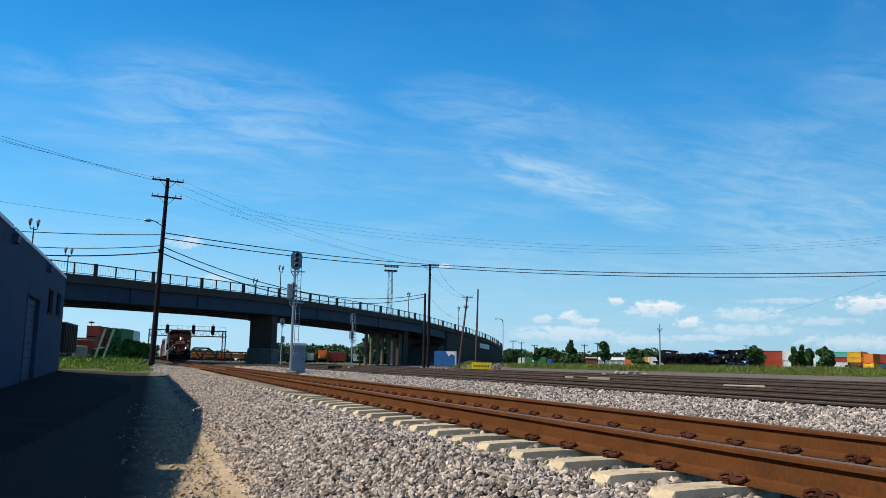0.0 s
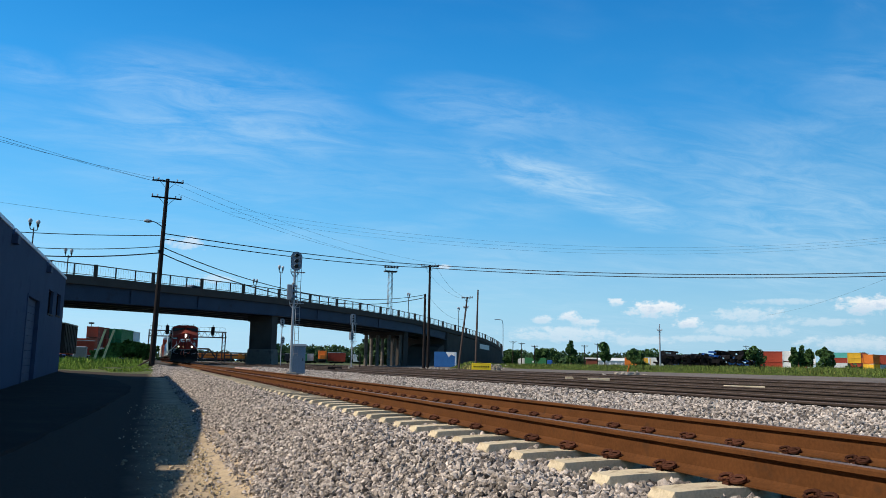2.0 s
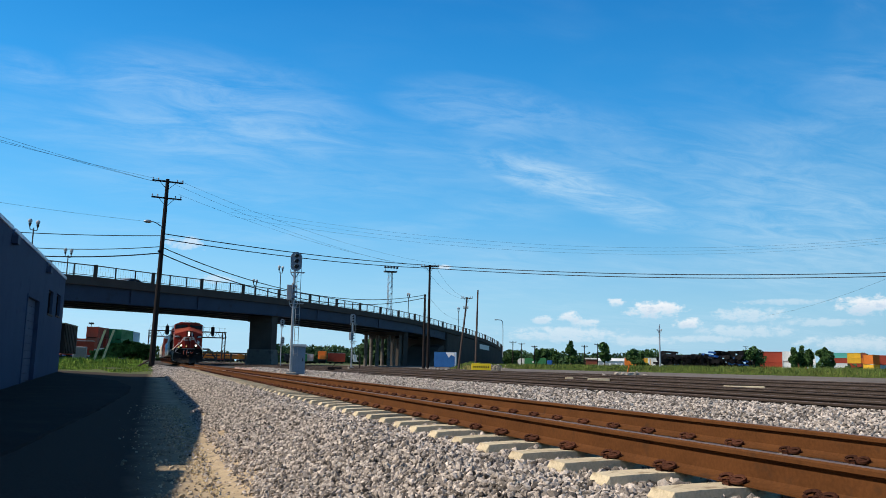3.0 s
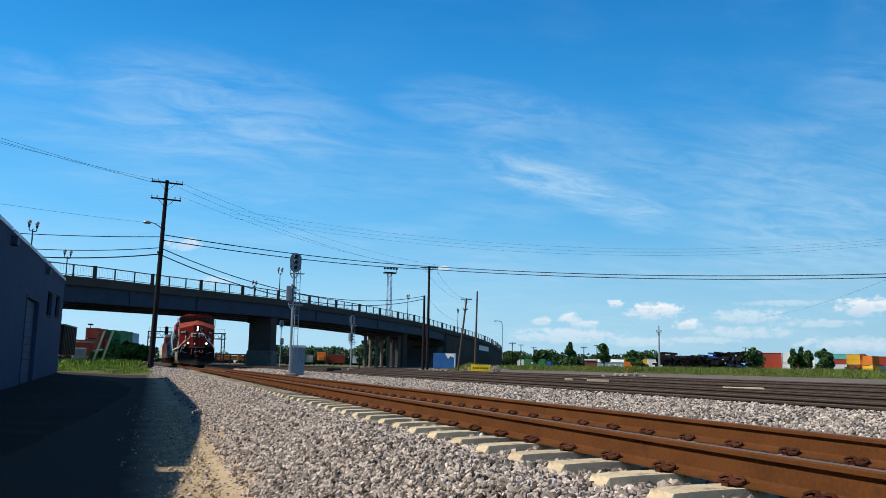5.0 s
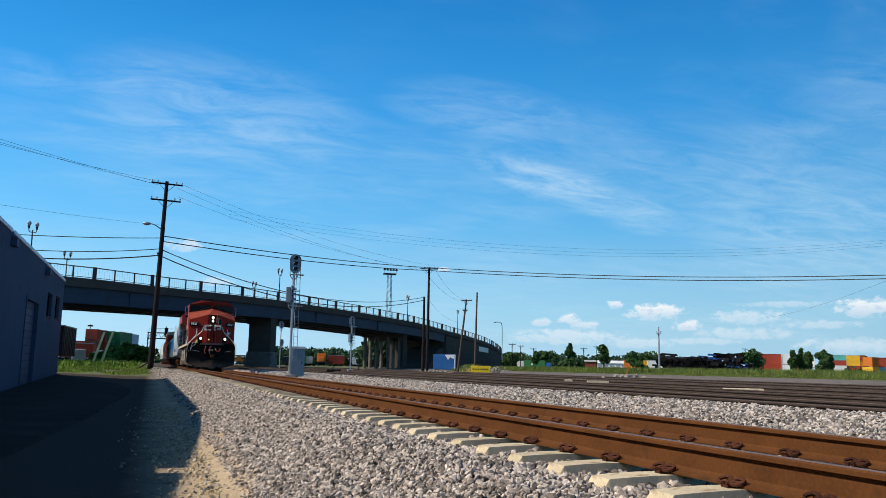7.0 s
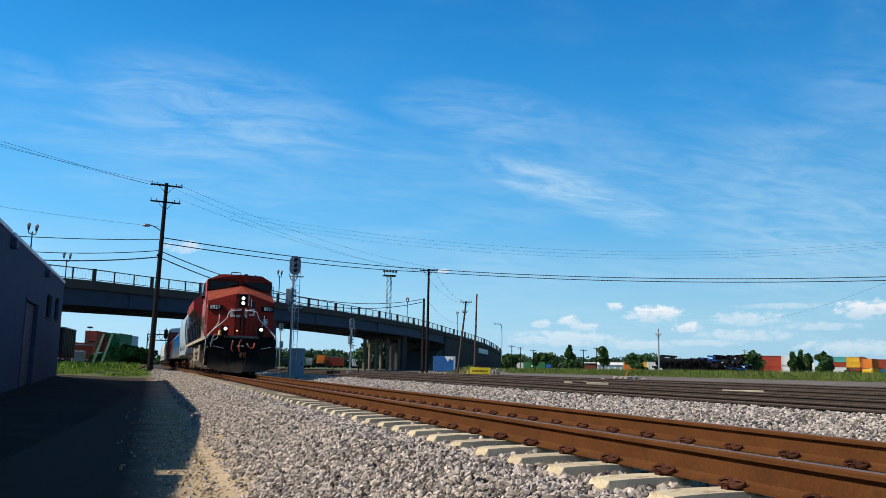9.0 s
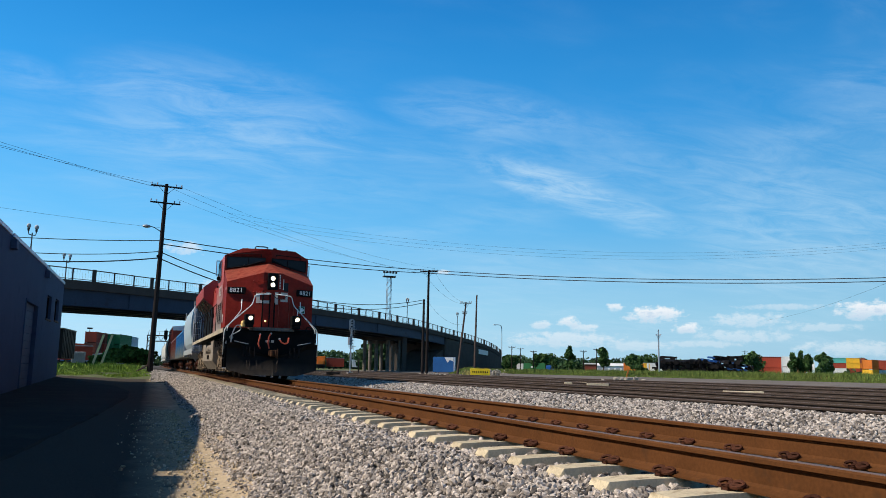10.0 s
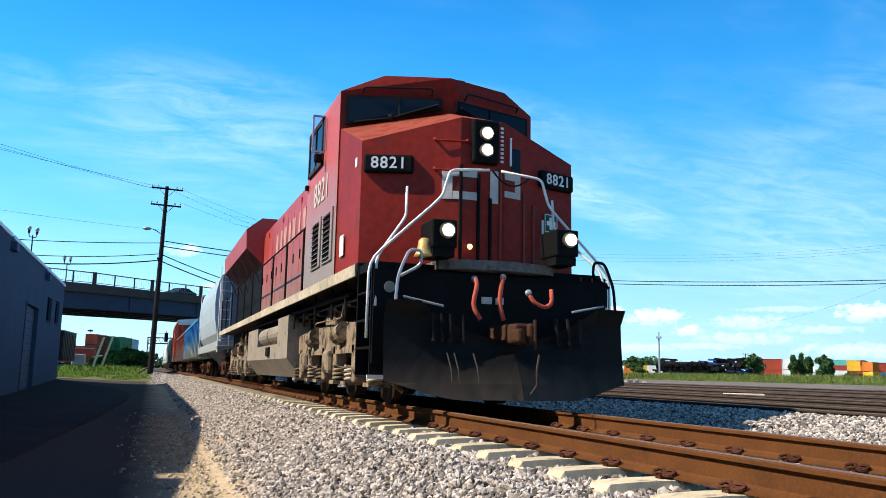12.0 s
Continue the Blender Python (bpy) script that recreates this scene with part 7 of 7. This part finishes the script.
# two long pale boards that lean in the weeds, and a pale shed behind
for b_, b2_ in ((-3.5, -2.9), (-3.0, -2.38)):
    p, q = polar(b_, 95, 0.1), polar(b2_, 95, 3.7)
    w_ = part("leaning_board", solid(bmesh.new(), [p + Vector((-0.12, 0, 0)), p + Vector((0.12, 0, 0)), p + Vector((0.12, 0.1, 0)), p + Vector((-0.12, 0.1, 0))], [q + Vector((-0.12, 0, 0)), q + Vector((0.12, 0, 0)), q + Vector((0.12, 0.1, 0)), q + Vector((-0.12, 0.1, 0))]), M_YBOARD)
    tagged(w_, "long yellow timber board leaning among weeds", "board", "leaning boards")
for b_, d_, l_ in ((-4.3, 135, 1.8), (-2.4, 145, 4.0)):
    sh_ = thing("storage_tank", "pale grey steel box tank behind the weeds", "tank", at=Matrix.Translation(polar(b_, d_, 0.1)))
    part("shell", bx(bmesh.new(), -l_ / 2, l_ / 2, -1.2, 1.2, 0.2, 2.2, 0.12), PAINTS["grey"], sh_)
    bm_ = bmesh.new()
    for k in range(6):
        x = -l_ / 2 + 0.2 + k * (l_ - 0.4) / 5
        bx(bm_, x - 0.04, x + 0.04, -1.25, -1.19, 0.25, 2.1)
    part("ribs", bm_, PAINTS["grey"], sh_)

# low white warehouse beyond the field
wh = thing("far_warehouse", "long low white metal warehouse beyond the field", "building", at=Matrix.Translation(polar(31.45, 260, 0.4)) @ Matrix.Rotation(radians(-31), 4, 'Z'))
part("wall", bx(bmesh.new(), -4.6, 4.6, -6, 6, 0, 2.5), PAINTS["white"], wh)
bm_ = bmesh.new()
solid(bm_, [(-4.8, -6.3, 2.5), (-4.8, 0, 3.4), (-4.8, 6.3, 2.5)], [(4.8, -6.3, 2.5), (4.8, 0, 3.4), (4.8, 6.3, 2.5)])
part("roof", bm_, PAINTS["white"], wh)
for k in range(5):
    part("bay_door", bx(bmesh.new(), -4.2 + k * 1.8, -3.0 + k * 1.8, -6.06, -6.0, 0.2, 2.0), PAINTS["grey"], wh)
sh_ = thing("far_shed", "small brown and white shed beyond the field", "building", at=Matrix.Translation(polar(30.02, 240, 0.4)) @ Matrix.Rotation(radians(-30), 4, 'Z'))
part("wall", bx(bmesh.new(), -1.6, 1.6, -2, 2, 0, 2.7), PAINTS["brown"], sh_)
part("roof", bx(bmesh.new(), -1.8, 1.8, -2.3, 2.3, 2.7, 3.1, 0.05), PAINTS["white"], sh_)


# dark stacked trailer frames with their wheels
def chassis_stack(bearing, dist, turn, seed):
    rng = random.Random(seed)
    t = thing("chassis_stack", "stack of dark steel trailer chassis with wheels", "trailer chassis", "stacked chassis", at=Matrix.Translation(polar(bearing, dist, 0.4)) @ Matrix.Rotation(radians(turn), 4, 'Z'))
    for k in range(rng.choice((4, 4, 5))):
        z = 0.6 + k * 0.86
        dx, hl = rng.uniform(-1.0, 1.0), rng.uniform(1.6, 2.6)
        bm = bmesh.new()
        for s in (-0.5, 0.5):
            bx(bm, dx - hl, dx + hl, s - 0.07, s + 0.07, z, z + 0.42)
        for q in range(4):
            bx(bm, dx - hl + 0.2 + q * hl * 0.6, dx - hl + 0.38 + q * hl * 0.6, -1.2, 1.2, z + 0.05, z + 0.3)
        fr = part("frame", bm, PAINTS["blue"] if (seed + k) % 7 == 0 else M_BLACK if k % 3 else PAINTS["dark"], t)
        for x in (rng.uniform(-1.8, -0.4), rng.uniform(0.4, 1.9)):
            for s in (-1, 1):
                part("tyre", rod(bmesh.new(), (dx + x, s * 0.85, z - 0.12), (dx + x, s * 1.2, z - 0.12), 0.5, 12), M_DARK, fr)
        fr.matrix_basis = Matrix.Translation((0, 0, z)) @ Matrix.Rotation(radians(rng.uniform(-9, 9)), 4, 'Y') @ Matrix.Rotation(radians(rng.uniform(-25, 25)), 4, 'Z') @ Matrix.Translation((0, 0, -z))


for k_, b_ in enumerate((34.9, 35.7, 36.5, 37.2, 38.0, 38.7, 39.4)):
    chassis_stack(b_, 188 + 3 * (k_ % 2), -b_ + 5, k_)
    chassis_stack(b_ + 0.35, 197 + 3 * (k_ % 2), -b_ + 5, k_ + 20)
for b_, c_ in ((33.4, "yellow"), (34.2, "white"), (33.0, "orange")):
    parked_car("parked_trailer", c_ + " trailer parked beyond the grass", PAINTS[c_], b_, 230, 6, 3.2, -b_, 0.4)

# orange-and-white marker and pale debris between the yard tracks
mk = thing("switch_marker", "small leaning orange switch marker on a white base", "marker", at=Matrix.Translation(polar(32.4, 60, 0.1)))
part("blade", solid(bmesh.new(), [(-0.04, -0.02, 0.1), (0.04, -0.02, 0.1), (0.04, 0.02, 0.1), (-0.04, 0.02, 0.1)], [(0.16, -0.02, 0.75), (0.26, -0.02, 0.75), (0.26, 0.02, 0.75), (0.16, 0.02, 0.75)]), PAINTS["orange"], mk)
part("base", bx(bmesh.new(), -0.9, 0.9, -0.25, 0.25, -0.05, 0.26, 0.05), M_CONCL, mk)
for b_, d_, l_ in ((30.5, 35, 0.9), (29.0, 38, 1.0), (39.9, 25, 1.1), (20.5, 75, 1.4), (23.4, 80, 1.6)):
    w_ = part("timber_offcut", bx(bmesh.new(), -l_ / 2, l_ / 2, -0.12, 0.12, -0.05, 0.2, 0.015), M_TIE)
    tagged(w_, "pale weathered timber offcut lying between the tracks", "timber", "timber offcuts")
    w_.matrix_basis = Matrix.Translation(polar(b_, d_, -0.02)) @ Matrix.Rotation(radians(-b_ + 6), 4, 'Z')
scr_ = np.random.default_rng(9)
scatter_stones("gravel_heap", 5.1 + np.abs(scr_.normal(0, 0.25, 260)), 50 + scr_.normal(0, 1.6, 260), scr_.uniform(-0.08, 0.16, 260), scr_.uniform(0.05, 0.1, 260), surf("pink_gravel", (0.55, 0.36, 0.28), 0.9, rand=0.3, island=True), "small heap of pink gravel beside the rail", 10)


# pale rubble heaps, a switch machine and a short dark post in the yard
for b_, d_, n_, seed_ in ((23.4, 104, 46, 61), (19.3, 86, 16, 62), (32.2, 59, 26, 63)):
    r_ = np.random.default_rng(seed_)
    p_ = polar(b_, d_)
    w_ = 0.5 if d_ > 100 else 0.8
    scatter_stones("rubble_heap", p_.x + r_.normal(0, w_, n_), p_.y + r_.normal(0, 0.4, n_), r_.uniform(0.0, 0.75 if d_ > 100 else 0.25, n_) - 0.02, r_.uniform(0.10, 0.24, n_), M_CONCL, "small heap of pale broken concrete in the yard", seed_)
sm = thing("switch_machine", "low dark steel switch machine beside a yard track", "switch", at=Matrix.Translation(polar(12.1, 62, 0.0)) @ Matrix.Rotation(radians(-12), 4, 'Z'))
part("case", bx(bmesh.new(), -0.45, 0.25, -0.3, 0.3, 0.0, 0.32, 0.04), M_DARK, sm)
part("motor", rod(bmesh.new(), (0.25, 0, 0.2), (0.6, 0, 0.2), 0.13, 12), M_DARK, sm)
part("throw_rod", rod(bmesh.new(), (-0.45, 0, 0.12), (-1.6, 0, 0.10), 0.03, 6), M_DARKRAIL, sm)
part("hand_lever", rod(bmesh.new(), (-0.1, -0.2, 0.3), (0.15, -0.25, 0.62), 0.03, 6), M_DARK, sm)
dp = thing("marker_post", "short dark steel post standing in the yard", "post", at=Matrix.Translation(polar(13.9, 92, 0.0)))
part("post", rod(bmesh.new(), (0, 0, -0.2), (0, 0, 1.55), 0.07, 8), M_DARK, dp)
part("cap", rod(bmesh.new(), (0, 0, 1.55), (0, 0, 1.65), 0.10, 8, 0.06), M_DARK, dp)


def bank_z(u, v):
    return 1.05 * np.clip(1 - (u / 3.0) ** 2, 0, 1) * np.clip(1 - (v / 3.4) ** 2, 0, 1) * (1 + 0.15 * np.sin(2.1 * u + 1.3 * v))


def build_bank():
    """Low earth bank at the foot of the ramp."""
    c = polar(21.75, 128)
    us, vs = np.linspace(-3.0, 3.0, 21), np.linspace(-3.4, 3.4, 17)
    gu, gv = np.meshgrid(us, vs)
    verts = np.stack([c.x + gu, c.y + gv, bank_z(gu, gv) - 0.08], -1).reshape(-1, 3)
    i, j = np.meshgrid(np.arange(16), np.arange(20), indexing="ij")
    a = (i * 21 + j).ravel()
    ob = many("earth_bank", verts, np.stack([a, a + 1, a + 22, a + 21], -1), M_DARKDIRT, "low dark earth bank at the foot of the ramp", "ground", "structure")
    ob.data.polygons.foreach_set("use_smooth", np.ones(len(a), bool))
    return c


BANK = build_bank()


# ---------------------------------------------------------------- plants
def blades(name, x, y, z, h, w, material, label, seed):
    rng = np.random.default_rng(seed)
    n = len(x)
    a = rng.uniform(0, 2 * math.pi, n)
    lean = rng.normal(0, 0.28, (n, 2)) * h[:, None]
    b0 = np.stack([x - np.cos(a) * w, y - np.sin(a) * w, z], -1)
    b1 = np.stack([x + np.cos(a) * w, y + np.sin(a) * w, z], -1)
    t = np.stack([x + lean[:, 0], y + lean[:, 1], z + h], -1)
    m0, m1 = b0 * 0.5 + t * 0.5 + (b0 - b1) * 0.2, b1 * 0.5 + t * 0.5 + (b1 - b0) * 0.2
    m0[:, :2] -= lean * 0.2
    m1[:, :2] -= lean * 0.2
    v = np.stack([b0, b1, m1, m0, t], 1).reshape(-1, 3)
    i = np.arange(n)[:, None] * 5
    f = [tuple(q) for q in (i + np.array([[0, 1, 2, 3]])).tolist()] + [tuple(q) for q in (i + np.array([[3, 2, 4]])).tolist()]
    return many(name, v, f, material, label, "grass")


def grass_patch(name, x0, x1, y0, y1, n, hmin, hmax, w, material, label, seed, shape=None):
    rng = np.random.default_rng(seed)
    x, y = rng.uniform(x0, x1, n), rng.uniform(y0, y1, n)
    if shape:
        k = shape(x, y)
        x, y = x[k], y[k]
    h = rng.uniform(hmin, hmax, len(x)) * (0.7 + 0.6 * np.sin(x * 0.9 + 2 * np.sin(y * 0.35)) ** 2)
    blades(name, x, y, ground_z(x, y) - 0.02, h, rng.uniform(0.5, 1.0, len(x)) * w, material, label, seed + 1)


grass_patch("grass", -13, 0.2, 60.5, 78, 22000, 0.04, 0.20, 0.025, M_GRASS, "bright green grass verge beside the ballast", 31, lambda x, y: (x < -0.1 - 0.02 * (y - 60) + 0.3 * np.sin(y * 1.7)) & (y > 61.5 + 1.2 * np.sin(x * 1.3) + 0.8 * np.sin(x * 3.1)) & (np.sin(x * 1.1 + 0.5 * y) + np.sin(y * 0.9 - 0.7 * x) > -1.35))
grass_patch("tall_weeds", -12, -0.8, 78, 100, 6000, 0.2, 0.6, 0.05, M_GRASS, "tall green weeds on the verge", 33)
grass_patch("field_grass", 59, 80, 30, 150, 110000, 0.25, 0.72, 0.03, M_FIELD, "tall green grass along the edge of the yard", 35)
grass_patch("low_grass", 54, 60, 30, 120, 45000, 0.05, 0.22, 0.03, M_FIELD, "short green grass spreading into the yard cinders", 36)
grass_patch("dry_weeds", 59, 80, 30, 150, 18000, 0.15, 0.42, 0.03, M_WEED, "dry yellow weeds among the yard grass", 37)
grass_patch("ramp_weeds", 36, 54, 104, 124, 5200, 0.2, 0.8, 0.045, M_WEED, "yellow-green weeds at the foot of the ramp", 39, lambda x, y: np.abs(x / y - 0.403) < 0.016)


def bank_weeds():
    rng = np.random.default_rng(43)
    u, v = rng.uniform(-2.8, 2.8, 2600), rng.uniform(-3.2, 3.2, 2600)
    z = bank_z(u, v) - 0.1
    blades("bank_weeds", BANK.x + u, BANK.y + v, z, rng.uniform(0.12, 0.42, 2600), rng.uniform(0.02, 0.04, 2600), M_FIELD, "yellow-green weeds on the earth bank", 44)


bank_weeds()


def leaf_cloud(centres, radii, per, size, seed):
    """Small leaf quads in the shells of several blobs, with gaps."""
    rng = np.random.default_rng(seed)
    out = []
    for c, r in zip(centres, radii):
        d = rng.normal(size=(per, 3))
        d /= np.linalg.norm(d, axis=1, keepdims=True)
        out.append(np.array(c) + d * (np.array(r) * (rng.uniform(0.55, 1.08, per) ** 0.6)[:, None]))
    p = np.concatenate(out)
    n = len(p)
    u = rng.normal(size=(n, 3))
    u /= np.linalg.norm(u, axis=1, keepdims=True)
    w = np.cross(u, rng.normal(size=(n, 3)))
    w /= np.linalg.norm(w, axis=1, keepdims=True)
    s = (size * rng.uniform(0.6, 1.3, n))[:, None]
    v = np.stack([p - u * s, p + w * s * 0.6, p + u * s, p - w * s * 0.6], 1).reshape(-1, 3)
    f = (np.arange(n)[:, None] * 4 + np.arange(4)[None]).tolist()
    return v, f


def tree(bearing, dist, h, w, seed, z0=0.3, material=None, leaves=150, name="tree", slim=False):
    rng = random.Random(seed)
    t = thing(name, ("slim upright" if slim else "broad") + " green broadleaf " + ("tree" if name == "tree" else "bush") + " beyond the yard", name, at=Matrix.Translation(polar(bearing, dist, z0)))
    bm = bmesh.new()
    rod(bm, (0, 0, -0.3), (0.1, 0, h * 0.45), 0.035 * h, 8, 0.02 * h)
    centres, radii = [], []
    for k in range(9):
        a = rng.uniform(0, 6.28)
        rr = rng.uniform(0.15, 0.36) * w
        z = h * rng.uniform(0.32, 0.86)
        c = (math.cos(a) * rr, math.sin(a) * rr, z)
        rod(bm, (0.05, 0, h * rng.uniform(0.25, 0.42)), c, 0.013 * h, 5, 0.005 * h)
        centres.append(c)
        q = rng.uniform(0.16, 0.30) * w
        radii.append((q, q, rng.uniform(0.10, 0.20) * h))
    centres.append((0, 0, h * 0.85))
    radii.append((w * 0.18, w * 0.18, h * 0.16))
    part("trunk", bm, M_BARK, t)
    v, f = leaf_cloud(centres, radii, leaves, 0.035 * h + 0.12, seed)
    cr = many("crown", v, f, material or M_LEAF, parent=t, kind="")
    return t


for k_, (b_, d_, h_, w_) in enumerate(((40.55, 190, 5.6, 5.8), (43.0, 200, 5.7, 2.3), (43.47, 202, 6.2, 2.5), (43.92, 201, 5.4, 2.3), (44.78, 198, 5.7, 3.9), (46.9, 480, 10.8, 6.0), (28.62, 200, 6.8, 2.7), (30.9, 230, 7.5, 4.0), (33.77, 300, 7.2, 11.0), (32.87, 205, 5.2, 5.0), (26.25, 240, 5.6, 3.0),
                                    (26.7, 250, 6.0, 5.0), (27.4, 260, 6.2, 7), (35.0, 300, 5.6, 9), (37.2, 320, 6.4, 8))):
    tree(b_, d_, h_, w_, 100 + k_, slim=w_ < 4)
for k_, (b_, d_, h_, w_) in enumerate(((-1.0, 110, 2.6, 5.0), (-1.9, 106, 2.3, 4.5), (-0.55, 122, 2.7, 4.5), (-1.5, 118, 3.0, 4.0), (-2.9, 100, 1.5, 3.0), (24.4, 230, 5.2, 6.0), (33.3, 190, 2.6, 4.0))):
    tree(b_, d_, h_, w_, 140 + k_, z0=0.05, material=M_BUSH if b_ < 0 else M_LEAF, name="bush", leaves=170)


def far_woods(name, b0, b1, dist, hmin, hmax, n, seed):
    rng = np.random.default_rng(seed)
    b = np.radians(rng.uniform(b0, b1, n))
    d = dist + rng.uniform(-25, 25, n)
    h = rng.uniform(hmin, hmax, n)
    cs = [(math.sin(a) * q, math.cos(a) * q, hh_ * 0.45) for a, q, hh_ in zip(b, d, h)]
    rs = [(hh_ * 0.55, hh_ * 0.55, hh_ * 0.55) for hh_ in h]
    v, f = leaf_cloud(cs, rs, 70, 0.9, seed)
    return many(name, v, f, M_LEAFD, "far dark green woods along the horizon", "woods")


far_woods("far_woods", 7.4, 16.5, 420, 7, 9.8, 150, 51)
# woods patch added behind the overpass columns only to darken the shaded gap
far_woods("far_woods", 14.6, 17.4, 245, 7.0, 8.6, 60, 59)
far_woods("far_woods", 23, 36, 430, 5.5, 9, 210, 53)
far_woods("far_woods", 36, 60, 460, 3.5, 6, 150, 55)
far_woods("far_woods", -14, 5.5, 520, 5, 8, 110, 57)
# ---------------------------------------------------------------- road cars on the overpass
def road_car(name, label, m):
    c = thing(name, label, "car")
    bm = bmesh.new()
    prof = [(-2.25, 0.35), (-2.28, 0.72), (-1.45, 0.92), (-0.75, 1.40), (0.75, 1.43), (1.55, 0.98), (2.2, 0.9), (2.25, 0.35)]
    loft(bm, [[(k * 0.86, y, z) if z < 1.2 else (k * 0.68, y, z) for y, z in prof] for k in (-1, 1)])
    bmesh.ops.bevel(bm, geom=list(bm.edges), offset=0.05, segments=2, affect='EDGES')
    part("body", bm, m, c)
    bm = bmesh.new()
    for k in (-1, 1):
        solid(bm, [(k * 0.80, -1.2, 0.95), (k * 0.80, 1.3, 0.98), (k * 0.72, 0.7, 1.36), (k * 0.72, -0.7, 1.34)], [(k * 0.86, -1.2, 0.95), (k * 0.86, 1.3, 0.98), (k * 0.74, 0.7, 1.36), (k * 0.74, -0.7, 1.34)])
    part("side_glass", bm, M_GLASS, c)
    for x in (-0.78, 0.78):
        for y in (-1.4, 1.4):
            w = part("wheel", rod(bmesh.new(), (x - 0.1, y, 0.33), (x + 0.1, y, 0.33), 0.33, 16), M_DARK, c)
            part("rim", rod(bmesh.new(), (x - 0.11, y, 0.33), (x + 0.11, y, 0.33), 0.2, 12), M_ALU, w)
    return c


silver_car = road_car("silver_car", "silver sedan driving over the overpass", surf("silver_paint", (0.35, 0.38, 0.40), 0.3, metal=0.5, vary=0.08, bump=0.0))
dark_car = road_car("dark_car", "dark blue sedan driving over the overpass", surf("dark_paint", (0.02, 0.03, 0.05), 0.25, vary=0.1, bump=0.0))


def along(s, n, back=False):
    p = on_bridge(s, n, deck_z(s) - 0.02)
    h = BRIDGE[round(s * 10)][2]
    return Matrix.Translation(p) @ Matrix.Rotation(-h + (math.pi if back else 0), 4, 'Z')


# ---------------------------------------------------------------- what moves
SPEED, STOP_Y = 9.4136, 8.343


def motions():
    for ob, back in [(loco, 0.0), *TRAIN]:
        walk(ob, [(t, pose(CX, STOP_Y + SPEED * (12 - t) + back, RAIL)) for t in (0, 3, 6, 9, 12)])
    steps = [k / 15 for k in range(181)]
    for w, at, r in WHEELS[:14]:
        walk(w, [(t, Matrix.Translation(at) @ Matrix.Rotation(SPEED * t / r, 4, 'X')) for t in steps])
    # the silver car comes over the crest towards the warehouse, the dark one follows later the other way
    walk(silver_car, [(t, along(max(-62.0, 35.5 - 12.5 * t), 7.6, True)) for t in (0, 1, 2, 3, 4, 5, 6, 7, 7.8, 12)])
    walk(dark_car, [(t, along(max(-62.0, 3.0 - 16.0 * (12 - t)), 3.2)) for t in (0, 7.9, 8.5, 9, 10, 11, 11.5, 12)])


motions()
